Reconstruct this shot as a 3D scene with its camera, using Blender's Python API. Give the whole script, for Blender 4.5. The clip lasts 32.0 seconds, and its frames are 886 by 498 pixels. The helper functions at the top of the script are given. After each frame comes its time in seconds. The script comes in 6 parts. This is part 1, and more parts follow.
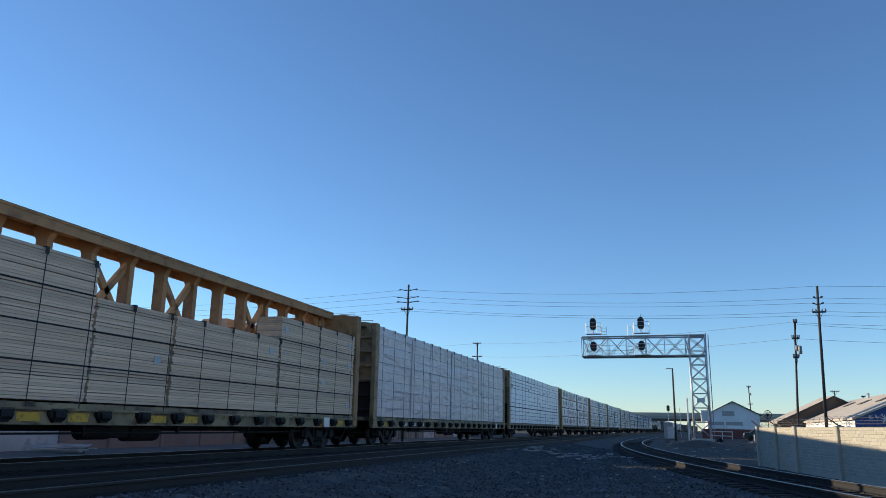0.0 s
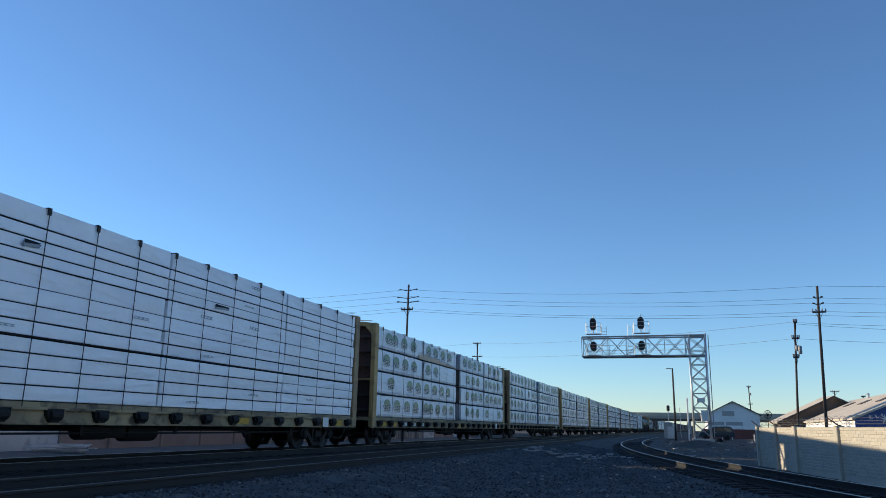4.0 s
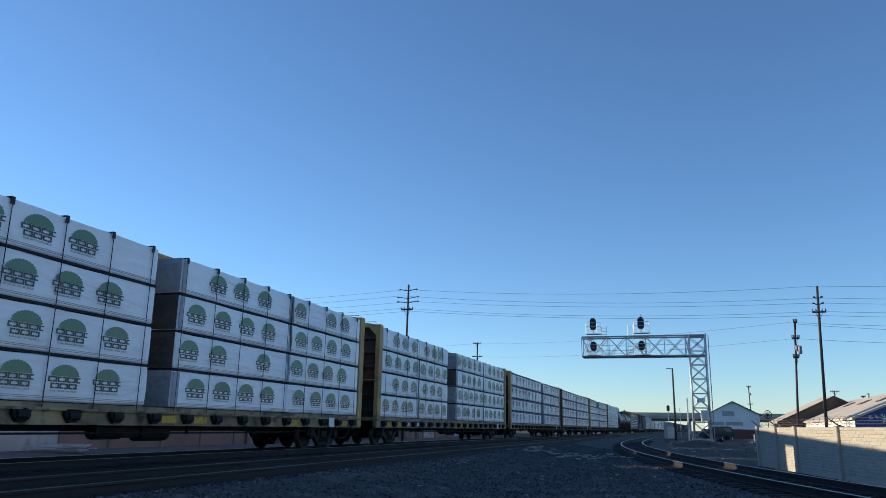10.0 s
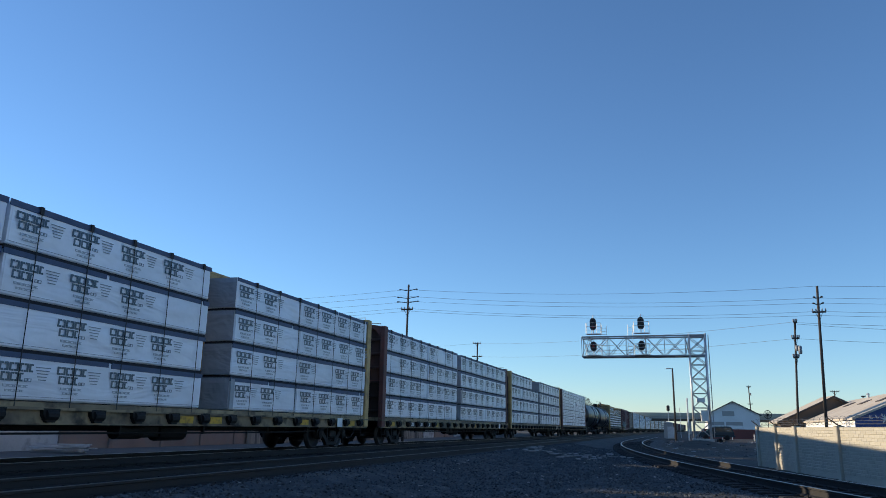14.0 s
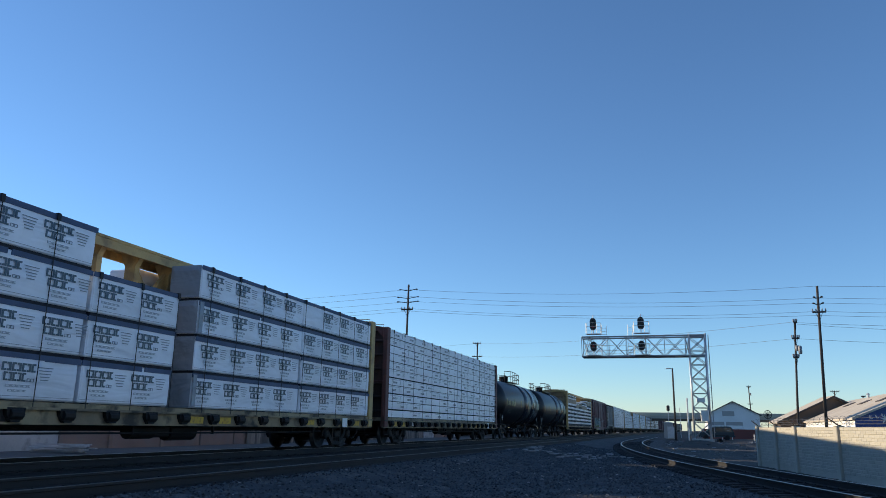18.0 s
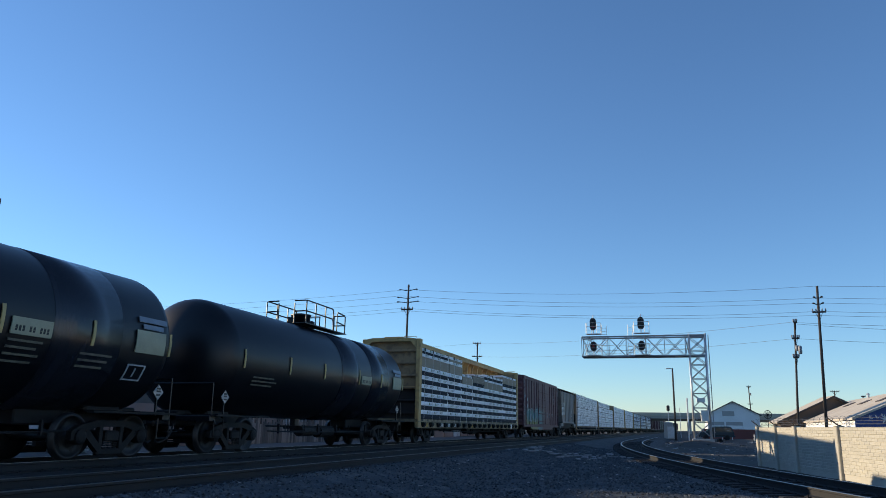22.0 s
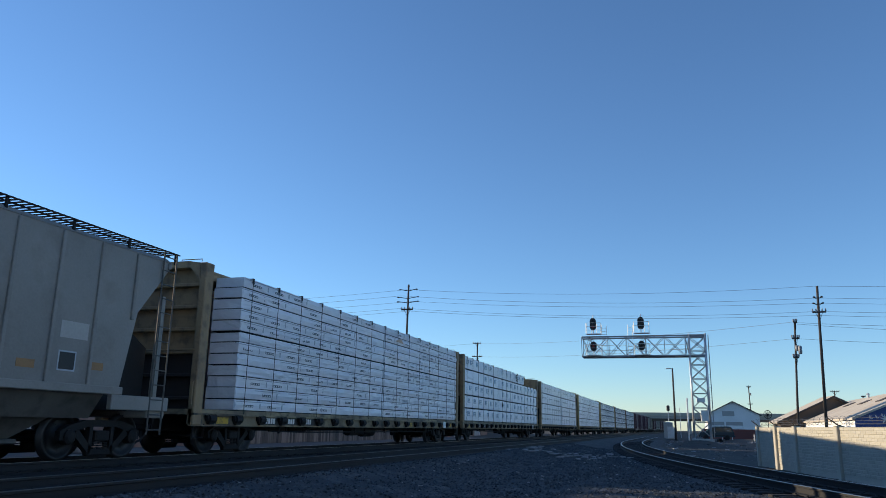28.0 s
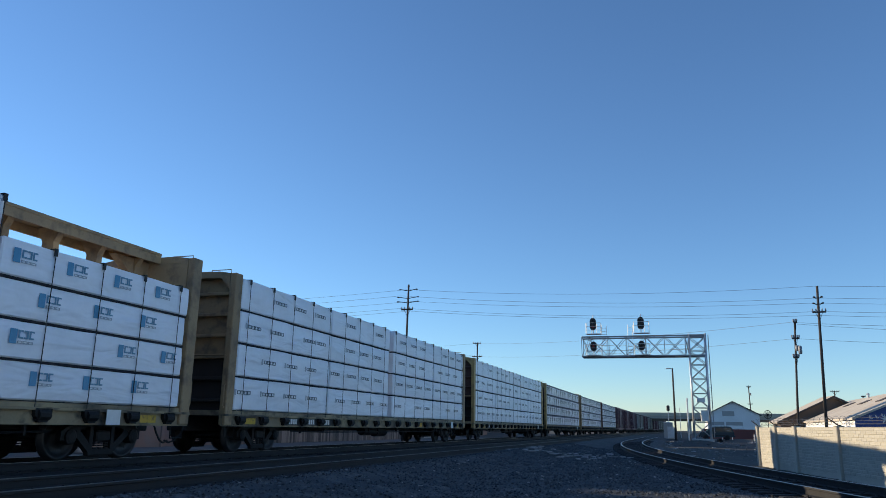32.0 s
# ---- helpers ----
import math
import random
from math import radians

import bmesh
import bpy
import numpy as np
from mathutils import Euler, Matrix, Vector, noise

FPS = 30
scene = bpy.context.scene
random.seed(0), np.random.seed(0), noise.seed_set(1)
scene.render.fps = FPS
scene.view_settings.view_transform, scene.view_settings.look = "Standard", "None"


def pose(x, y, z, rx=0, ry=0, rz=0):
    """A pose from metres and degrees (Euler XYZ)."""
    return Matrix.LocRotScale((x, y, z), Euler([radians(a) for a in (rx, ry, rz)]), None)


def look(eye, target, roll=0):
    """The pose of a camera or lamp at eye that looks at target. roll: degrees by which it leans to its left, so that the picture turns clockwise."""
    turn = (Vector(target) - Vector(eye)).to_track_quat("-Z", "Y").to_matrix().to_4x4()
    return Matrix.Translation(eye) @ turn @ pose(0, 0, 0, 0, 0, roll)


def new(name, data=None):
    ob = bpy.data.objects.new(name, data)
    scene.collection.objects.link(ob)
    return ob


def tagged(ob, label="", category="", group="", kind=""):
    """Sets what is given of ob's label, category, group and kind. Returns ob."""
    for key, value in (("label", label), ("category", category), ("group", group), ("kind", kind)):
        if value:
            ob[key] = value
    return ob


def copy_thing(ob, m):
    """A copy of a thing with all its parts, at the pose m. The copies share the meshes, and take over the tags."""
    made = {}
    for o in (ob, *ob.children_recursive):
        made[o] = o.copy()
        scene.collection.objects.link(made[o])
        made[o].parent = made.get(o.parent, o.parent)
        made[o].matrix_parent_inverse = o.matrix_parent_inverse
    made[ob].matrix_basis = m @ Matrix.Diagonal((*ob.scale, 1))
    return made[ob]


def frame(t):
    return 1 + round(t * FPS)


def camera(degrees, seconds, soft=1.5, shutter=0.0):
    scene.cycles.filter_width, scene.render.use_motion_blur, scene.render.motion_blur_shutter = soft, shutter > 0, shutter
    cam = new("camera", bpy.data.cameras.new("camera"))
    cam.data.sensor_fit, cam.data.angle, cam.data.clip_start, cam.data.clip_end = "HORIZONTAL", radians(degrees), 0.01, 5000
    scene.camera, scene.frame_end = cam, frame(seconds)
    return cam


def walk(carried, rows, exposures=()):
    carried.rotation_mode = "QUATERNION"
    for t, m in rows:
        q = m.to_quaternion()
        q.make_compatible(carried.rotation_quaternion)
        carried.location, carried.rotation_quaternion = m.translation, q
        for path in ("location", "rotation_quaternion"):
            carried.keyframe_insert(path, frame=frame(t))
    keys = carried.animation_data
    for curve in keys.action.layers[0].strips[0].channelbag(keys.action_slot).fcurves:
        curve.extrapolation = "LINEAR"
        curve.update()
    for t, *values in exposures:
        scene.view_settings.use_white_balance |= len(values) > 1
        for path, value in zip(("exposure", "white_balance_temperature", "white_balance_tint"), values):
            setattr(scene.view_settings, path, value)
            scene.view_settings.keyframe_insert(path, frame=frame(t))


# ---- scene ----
# World: x to the right of the railway, y along it away from the eye, z up; the rail tops lie at z = 0.
cam = camera(61.82, 32.0, soft=0.55)
EYE = Vector((0, 0, 0.78))
YAW, PITCH, LEAN = radians(-17.302), radians(13.48), 0.968
AIM = EYE + Vector((math.sin(YAW) * math.cos(PITCH), math.cos(YAW) * math.cos(PITCH), math.sin(PITCH)))
VIEW = look(EYE, AIM, LEAN)
walk(cam, [(0.0, VIEW), (32.0, VIEW)], exposures=[(0.0, 0.56, 6780, 10), (32.0, 0.56, 6780, 10)])

# ---- light ----
SUN_BEARING, SUN_HEIGHT = -85.2, 14.0      # degrees from +y towards +x, and above the horizon
world = bpy.data.worlds.new("world")
scene.world = world
world.use_nodes = True
wn = world.node_tree
sky = wn.nodes.new("ShaderNodeTexSky")
sky.sky_type = "NISHITA"
sky.sun_disc = False
sky.sun_elevation = radians(SUN_HEIGHT)
sky.sun_rotation = radians(SUN_BEARING)
sky.air_density, sky.dust_density, sky.ozone_density = 1.0, 0.05, 5.3
sky.altitude = 600
wn.links.new(sky.outputs[0], wn.nodes["Background"].inputs[0])
wn.nodes["Background"].inputs[1].default_value = 0.139
sun = new("sun", bpy.data.lights.new("sun", "SUN"))
sun.data.energy, sun.data.angle, sun.data.color = 4.0, radians(0.5), (1.0, 0.84, 0.62)
SUN_DIR = Vector((math.sin(radians(SUN_BEARING)) * math.cos(radians(SUN_HEIGHT)),
                  math.cos(radians(SUN_BEARING)) * math.cos(radians(SUN_HEIGHT)), math.sin(radians(SUN_HEIGHT))))
sun.matrix_world = look(SUN_DIR * 100, (0, 0, 0))


# ---- materials ----
def material(name, color, rough=0.7, metal=0.0, second=None, scale=3.0, amount=0.5, fine=40.0, bump=0.15, grain=0.12,
             stretch=(1, 1, 1), by_object=0.0, by_island=0.0, spec=0.5, dirt=None, dirt_amount=0.4):
    """A surface with large stains, fine grain and relief, in metres of the thing's own space."""
    m = bpy.data.materials.new(name)
    m.use_nodes = True
    nt = m.node_tree
    N, K = nt.nodes, nt.links
    b = N["Principled BSDF"]
    b.inputs["Roughness"].default_value, b.inputs["Metallic"].default_value = rough, metal
    b.inputs["Specular IOR Level"].default_value = spec
    tc = N.new("ShaderNodeTexCoord")
    mp = N.new("ShaderNodeMapping")
    mp.inputs["Scale"].default_value = stretch
    K.new(tc.outputs["Object"], mp.inputs[0])
    info = N.new("ShaderNodeObjectInfo")
    off = N.new("ShaderNodeVectorMath")
    off.operation = "MULTIPLY_ADD"
    off.inputs[1].default_value = (37, 17, 23)
    K.new(info.outputs["Random"], off.inputs[0])
    K.new(mp.outputs[0], off.inputs[2])
    big = N.new("ShaderNodeTexNoise")
    big.inputs["Scale"].default_value, big.inputs["Detail"].default_value = scale, 5
    small = N.new("ShaderNodeTexNoise")
    small.inputs["Scale"].default_value, small.inputs["Detail"].default_value = fine, 4
    for n in (big, small):
        K.new(off.outputs[0], n.inputs["Vector"])
    ramp = N.new("ShaderNodeMapRange")
    ramp.inputs["From Min"].default_value, ramp.inputs["From Max"].default_value = 0.35, 0.7
    K.new(big.outputs["Fac"], ramp.inputs[0])
    amt = N.new("ShaderNodeMath")
    amt.operation = "MULTIPLY"
    amt.inputs[1].default_value = amount
    K.new(ramp.outputs[0], amt.inputs[0])
    mix = N.new("ShaderNodeMix")
    mix.data_type = "RGBA"
    second = second or tuple(c * 0.7 for c in color)
    mix.inputs["A"].default_value, mix.inputs["B"].default_value = (*color, 1), (*second, 1)
    K.new(amt.outputs[0], mix.inputs["Factor"])
    last = mix.outputs["Result"]
    if dirt:
        d = N.new("ShaderNodeTexNoise")
        d.inputs["Scale"].default_value, d.inputs["Detail"].default_value = scale * 3.7, 8
        K.new(off.outputs[0], d.inputs["Vector"])
        dr = N.new("ShaderNodeMapRange")
        dr.inputs["From Min"].default_value, dr.inputs["From Max"].default_value = 0.5, 0.68
        dr.inputs["To Max"].default_value = dirt_amount
        K.new(d.outputs["Fac"], dr.inputs[0])
        dm = N.new("ShaderNodeMix")
        dm.data_type = "RGBA"
        dm.inputs["B"].default_value = (*dirt, 1)
        K.new(last, dm.inputs["A"])
        K.new(dr.outputs[0], dm.inputs["Factor"])
        last = dm.outputs["Result"]
    hsv = N.new("ShaderNodeHueSaturation")
    val = N.new("ShaderNodeMath")
    val.operation = "MULTIPLY_ADD"
    val.inputs[1].default_value, val.inputs[2].default_value = grain * 2, 1 - grain
    K.new(small.outputs["Fac"], val.inputs[0])
    out = val.outputs[0]
    for k, src in ((by_object, info.outputs["Random"]), (by_island, None)):
        if k:
            if src is None:
                g = N.new("ShaderNodeNewGeometry")
                src = g.outputs["Random Per Island"]
            a = N.new("ShaderNodeMath")
            a.operation = "MULTIPLY_ADD"
            a.inputs[1].default_value, a.inputs[2].default_value = 2 * k, 1 - k
            K.new(src, a.inputs[0])
            p = N.new("ShaderNodeMath")
            p.operation = "MULTIPLY"
            K.new(a.outputs[0], p.inputs[0])
            K.new(out, p.inputs[1])
            out = p.outputs[0]
    K.new(out, hsv.inputs["Value"])
    K.new(last, hsv.inputs["Color"])
    K.new(hsv.outputs[0], b.inputs["Base Color"])
    bp = N.new("ShaderNodeBump")
    bp.inputs["Strength"].default_value, bp.inputs["Distance"].default_value = bump, 0.02
    K.new(small.outputs["Fac"], bp.inputs["Height"])
    K.new(bp.outputs[0], b.inputs["Normal"])
    return m


def wrap_material(name, color, crease=0.6):
    """Plastic lumber wrap: satin, with long shallow creases."""
    m = material(name, color, rough=0.36, second=tuple(c * 0.86 for c in color), scale=1.2, amount=0.6, fine=9, bump=0.1, grain=0.05, by_object=0.05)
    nt = m.node_tree
    N, K = nt.nodes, nt.links
    tc = N.new("ShaderNodeTexCoord")
    mp = N.new("ShaderNodeMapping")
    mp.inputs["Rotation"].default_value = (0, radians(38), 0)
    mp.inputs["Scale"].default_value = (0.45, 1, 1.7)
    K.new(tc.outputs["Object"], mp.inputs[0])
    w = N.new("ShaderNodeTexNoise")
    w.inputs["Scale"].default_value, w.inputs["Detail"].default_value, w.inputs["Distortion"].default_value = 1.1, 2.5, 0.9
    K.new(mp.outputs[0], w.inputs["Vector"])
    bp = N.new("ShaderNodeBump")
    bp.inputs["Strength"].default_value, bp.inputs["Distance"].default_value = crease, 0.085
    K.new(w.outputs["Fac"], bp.inputs["Height"])
    old = [n for n in N if n.type == "BUMP" and n is not bp][0]
    K.new(old.outputs[0], bp.inputs["Normal"])
    K.new(bp.outputs[0], N["Principled BSDF"].inputs["Normal"])
    return m


GRAVEL = material("gravel_ground", (0.032, 0.04, 0.05), 0.9, second=(0.02, 0.025, 0.032), scale=0.5, amount=0.8, fine=22, bump=1.0, grain=0.6, dirt=(0.14, 0.145, 0.15), dirt_amount=0.45)
STONE = material("ballast_stone", (0.052, 0.065, 0.08), 0.8, second=(0.032, 0.041, 0.052), scale=8, fine=60, bump=0.3, by_island=0.85)
LITTER = material("pale_chips", (0.2, 0.21, 0.22), 0.8, second=(0.16, 0.16, 0.165), scale=9, fine=60, by_island=0.8)
DIRT = material("yard_dirt", (0.02, 0.021, 0.023), 0.95, second=(0.036, 0.036, 0.036), scale=0.3, amount=0.8, fine=6, bump=0.5, grain=0.5, dirt=(0.11, 0.105, 0.1), dirt_amount=0.22)
DUST = material("dusty_grey_ground", (0.13, 0.115, 0.112), 0.95, second=(0.09, 0.08, 0.078), scale=0.5, amount=0.8, fine=14, bump=0.6, grain=0.4)
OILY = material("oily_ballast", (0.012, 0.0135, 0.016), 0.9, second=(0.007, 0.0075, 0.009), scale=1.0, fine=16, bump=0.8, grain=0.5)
TIE = material("creosoted_tie", (0.017, 0.0165, 0.017), 0.9, second=(0.022, 0.02, 0.02), scale=2, fine=30, bump=0.5, stretch=(0.3, 3, 3), by_object=0.4)
RAIL_SIDE = material("rusty_rail", (0.015, 0.0145, 0.0155), 0.75, metal=0.1, second=(0.011, 0.0105, 0.011), scale=3, fine=40)
RAIL_HEAD = material("polished_rail_head", (0.34, 0.34, 0.35), 0.4, metal=1.0, scale=2, fine=50, bump=0.02, stretch=(8, 0.3, 1))
RAIL_DULL = material("dull_rail_head", (0.14, 0.14, 0.145), 0.55, metal=0.8, second=(0.07, 0.066, 0.064), scale=2, fine=50, bump=0.02, stretch=(8, 0.3, 1))
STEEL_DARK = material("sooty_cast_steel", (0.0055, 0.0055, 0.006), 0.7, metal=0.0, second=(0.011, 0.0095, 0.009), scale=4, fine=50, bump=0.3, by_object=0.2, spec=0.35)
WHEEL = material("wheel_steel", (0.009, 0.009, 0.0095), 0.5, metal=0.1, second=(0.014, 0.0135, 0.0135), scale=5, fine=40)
CAR_YELLOW = material("weathered_yellow_paint", (0.47, 0.31, 0.12), 0.65, second=(0.34, 0.22, 0.1), scale=0.9, amount=0.8, fine=30, dirt=(0.1, 0.06, 0.04), dirt_amount=0.5, by_object=0.08)
CAR_TAN = material("faded_tan_paint", (0.34, 0.23, 0.12), 0.7, second=(0.22, 0.15, 0.09), scale=0.9, amount=0.8, fine=30, dirt=(0.09, 0.06, 0.045), dirt_amount=0.6, by_object=0.08)
CAR_RUST = material("oxide_red_paint", (0.13, 0.048, 0.04), 0.7, second=(0.08, 0.035, 0.032), scale=0.9, amount=0.8, fine=30, dirt=(0.05, 0.03, 0.028), dirt_amount=0.6)
BULK_RUST = material("rusted_brown_panel", (0.1, 0.055, 0.046), 0.8, second=(0.06, 0.034, 0.03), scale=0.9, amount=0.9, fine=30, dirt=(0.035, 0.024, 0.022), dirt_amount=0.6)
SILL = material("grimy_tan_sill", (0.32, 0.255, 0.15), 0.8, second=(0.08, 0.065, 0.055), scale=0.7, amount=0.9, fine=25, dirt=(0.02, 0.018, 0.018), dirt_amount=0.85)
CAR_ORANGE = material("orange_brown_paint", (0.36, 0.2, 0.085), 0.7, second=(0.24, 0.13, 0.06), scale=0.9, amount=0.8, fine=30, dirt=(0.1, 0.055, 0.035), dirt_amount=0.6)
YELLOW = material("yellow_patch_paint", (0.56, 0.34, 0.03), 0.6, second=(0.36, 0.22, 0.03), scale=3, fine=40, dirt=(0.09, 0.065, 0.04), dirt_amount=0.7)
LUMBER = material("sawn_lumber", (0.63, 0.48, 0.355), 0.8, second=(0.48, 0.35, 0.25), scale=1.5, amount=0.7, fine=40, bump=0.3, grain=0.1, stretch=(0.15, 3, 6), by_island=0.16)
LUMBER_END = material("lumber_ends", (0.46, 0.3, 0.15), 0.85, second=(0.33, 0.2, 0.1), scale=6, fine=60, by_island=0.2)
WRAP = wrap_material("white_lumber_wrap", (0.78, 0.81, 0.86), 0.9)
WRAP_OLD = wrap_material("slack_white_cover", (0.6, 0.53, 0.53), 1.5)
FOLD_BLUE = wrap_material("blue_grey_film_fold", (0.36, 0.385, 0.44), 1.2)
SHOW_THROUGH = material("dark_tier_line_under_film", (0.27, 0.275, 0.295), 0.5, second=(0.44, 0.44, 0.45), scale=1.5, amount=0.9, fine=12, bump=0.05)
WRAP_BLUISH = wrap_material("bluish_white_wrap", (0.7, 0.735, 0.8), 0.9)
WRAP_RUMPLED = wrap_material("rumpled_white_wrap", (0.7, 0.72, 0.76), 1.0)
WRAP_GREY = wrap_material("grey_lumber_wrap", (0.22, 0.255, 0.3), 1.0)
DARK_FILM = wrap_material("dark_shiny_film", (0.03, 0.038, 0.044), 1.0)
SHADE_BROWN = material("shade_brown_plate", (0.03, 0.022, 0.02), 0.85, second=(0.018, 0.014, 0.014), scale=1.2, amount=0.8, fine=25, bump=0.2)
WRAP_TAN = material("brown_paper_wrap", (0.33, 0.27, 0.2), 0.8, scale=2, fine=20, bump=0.2, by_object=0.1)
BLACK_WRAP = material("black_wrap_band", (0.007, 0.0095, 0.019), 0.7, scale=3, fine=30, spec=0.25)
STRAP = material("black_webbing", (0.015, 0.015, 0.017), 0.7, scale=9, fine=80)
GAP_DARK = material("dark_gap_filler", (0.012, 0.013, 0.018), 0.9, scale=4, fine=40)
PRINT_INK = material("green_black_print", (0.03, 0.06, 0.055), 0.32, scale=4, fine=30, bump=0.05)
PRINT_GREEN = material("green_print", (0.085, 0.19, 0.11), 0.32, second=(0.13, 0.23, 0.155), scale=4, fine=30, bump=0.05)
PRINT_DARK = material("dark_print", (0.05, 0.085, 0.12), 0.32, scale=4, fine=30, bump=0.05)
PRINT_BLUE = material("blue_print", (0.04, 0.24, 0.42), 0.32, scale=4, fine=30, bump=0.05)
OLD_BOARD = material("weathered_board", (0.2, 0.17, 0.15), 0.9, second=(0.11, 0.095, 0.085), scale=2, fine=25, stretch=(4, 4, 0.5), by_island=0.6)
PRINT_TEAL = material("teal_print", (0.1, 0.25, 0.36), 0.32, scale=4, fine=30, bump=0.05)
PRINT_NAVY = material("navy_wrap_edge", (0.03, 0.055, 0.12), 0.55, second=(0.06, 0.095, 0.18), scale=2, fine=20, bump=0.2)
PRINT_MID = material("grey_print", (0.16, 0.2, 0.25), 0.32, scale=4, fine=30, bump=0.05)
PRINT_FAINT = material("pale_print", (0.36, 0.41, 0.46), 0.32, scale=4, fine=30, bump=0.05)
WHITE_MARK = material("white_stencil_paint", (0.72, 0.72, 0.7), 0.6, second=(0.5, 0.5, 0.49), scale=6, fine=40)
TANK_BLACK = material("black_tank_paint", (0.0024, 0.0034, 0.0062), 0.36, second=(0.0036, 0.0048, 0.0078), scale=0.7, amount=0.7, fine=3, bump=0.012, dirt=(0.012, 0.012, 0.013), dirt_amount=0.3, spec=0.4)
TANK_GOLD = material("faded_gold_paint", (0.36, 0.31, 0.17), 0.6, second=(0.22, 0.2, 0.12), scale=6, fine=40)
TANK_STRIP = material("aged_yellow_reflector", (0.42, 0.33, 0.14), 0.6, second=(0.28, 0.22, 0.11), scale=6, fine=40)
TANK_FADED = material("worn_grey_lettering", (0.13, 0.13, 0.1), 0.6, second=(0.06, 0.06, 0.055), scale=9, amount=0.9, fine=40)
TANK_PLATE = material("dull_green_gold_plate", (0.3, 0.31, 0.22), 0.5, second=(0.2, 0.21, 0.16), scale=3, fine=30)
TANK_BAND = material("worn_glossy_band", (0.008, 0.0105, 0.016), 0.22, second=(0.013, 0.016, 0.024), scale=1.3, amount=0.9, fine=4, bump=0.015, stretch=(3, 0.6, 0.6))
SHED_WALL = material("dull_brown_shed_siding", (0.1, 0.09, 0.085), 0.9, second=(0.07, 0.062, 0.058), scale=0.3, fine=8, stretch=(1, 5, 0.3))
BOX_RED = material("boxcar_red_paint", (0.105, 0.039, 0.05), 0.6, second=(0.075, 0.03, 0.039), scale=0.6, amount=0.8, fine=25, dirt=(0.24, 0.12, 0.115), dirt_amount=0.3)
# darker, blotched version of the hopper grey for outlets, lower sheets and ladders
HOPPER_DARK = material("dark_outlet_paint", (0.11, 0.105, 0.095), 0.75, second=(0.06, 0.057, 0.053), scale=0.8, amount=0.9, fine=20, dirt=(0.03, 0.028, 0.026), dirt_amount=0.6)
HOPPER_GREY = material("hopper_grey_paint", (0.25, 0.24, 0.222), 0.65, second=(0.19, 0.182, 0.168), scale=0.5, amount=0.8, fine=20, dirt=(0.17, 0.15, 0.13), dirt_amount=0.4)
CONCRETE = material("cream_precast_concrete", (0.45, 0.425, 0.355), 0.85, second=(0.37, 0.35, 0.295), scale=1.2, amount=0.7, fine=30, bump=0.25, by_object=0.05, by_island=0.07)
CONCRETE_GREY = material("grey_concrete", (0.4, 0.39, 0.37), 0.85, second=(0.3, 0.29, 0.28), scale=0.4, fine=20, bump=0.2)
GALV = material("galvanised_steel", (0.6, 0.61, 0.62), 0.4, metal=0.4, second=(0.38, 0.39, 0.4), scale=3, fine=40, bump=0.05)
# darker copy of GALV: the signal bridge lattice has its shade in the colour
GALV_DARK = material("darkened_galvanised_bar", (0.3, 0.31, 0.33), 0.6, metal=0.3, second=(0.22, 0.23, 0.25), scale=3, fine=40, bump=0.05)
BLACK_PAINT = material("black_signal_paint", (0.012, 0.012, 0.014), 0.5, scale=3, fine=40)
POLE_WOOD = material("weathered_pole_wood", (0.062, 0.052, 0.047), 0.9, second=(0.035, 0.03, 0.028), scale=2, fine=30, bump=0.5, stretch=(4, 4, 0.3))
BOUNCE_BLUE = material("blue_bounce_wall", (0.44, 0.59, 0.78), 0.8, second=(0.38, 0.52, 0.7), scale=0.3, fine=10)
BOUNCE_YARD = material("grey_bounce_ground", (0.32, 0.33, 0.34), 0.9, second=(0.25, 0.255, 0.26), scale=0.2, fine=8, bump=0.2)
WIRE = material("weathered_wire", (0.11, 0.115, 0.125), 0.6, scale=3, fine=30)
WHITE_WALL = material("white_painted_siding", (0.82, 0.82, 0.8), 0.7, second=(0.58, 0.58, 0.57), scale=0.3, fine=12, bump=0.1)
ROOF_PALE = material("pale_metal_roof", (0.54, 0.485, 0.4), 0.8, second=(0.42, 0.37, 0.3), scale=0.3, fine=9, dirt=(0.3, 0.22, 0.16), dirt_amount=0.35)
ROOF_DARK = material("dark_roof_edge", (0.07, 0.06, 0.055), 0.8, scale=1, fine=20)
BROWN_WALL = material("brown_board_wall", (0.15, 0.11, 0.085), 0.85, second=(0.1, 0.075, 0.06), scale=0.5, fine=12, stretch=(6, 6, 0.4))
BLUE_WALL = material("blue_metal_siding", (0.03, 0.075, 0.26), 0.5, second=(0.025, 0.055, 0.2), scale=0.4, fine=12)
RED_WALL = material("red_brick_far", (0.2, 0.07, 0.06), 0.85, scale=0.6, fine=10)
GLASS = material("dark_window_glass", (0.02, 0.024, 0.03), 0.08, scale=2, fine=10, bump=0.0)
VAN_PAINT = material("dark_blue_car_paint", (0.022, 0.045, 0.062), 0.3, metal=0.0, scale=1, fine=20, bump=0.0, spec=0.3)
RUBBER = material("tyre_rubber", (0.015, 0.015, 0.016), 0.85, scale=5, fine=50)
WALL_TAN = material("tan_block_wall", (0.27, 0.185, 0.155), 0.9, second=(0.19, 0.13, 0.112), scale=0.4, amount=0.8, fine=15, bump=0.3, dirt=(0.2, 0.18, 0.17), dirt_amount=0.5)
WALL_PALE = material("pale_block_wall", (0.52, 0.51, 0.51), 0.9, second=(0.36, 0.35, 0.35), scale=0.5, amount=0.8, fine=15, bump=0.3, dirt=(0.12, 0.11, 0.1), dirt_amount=0.5)



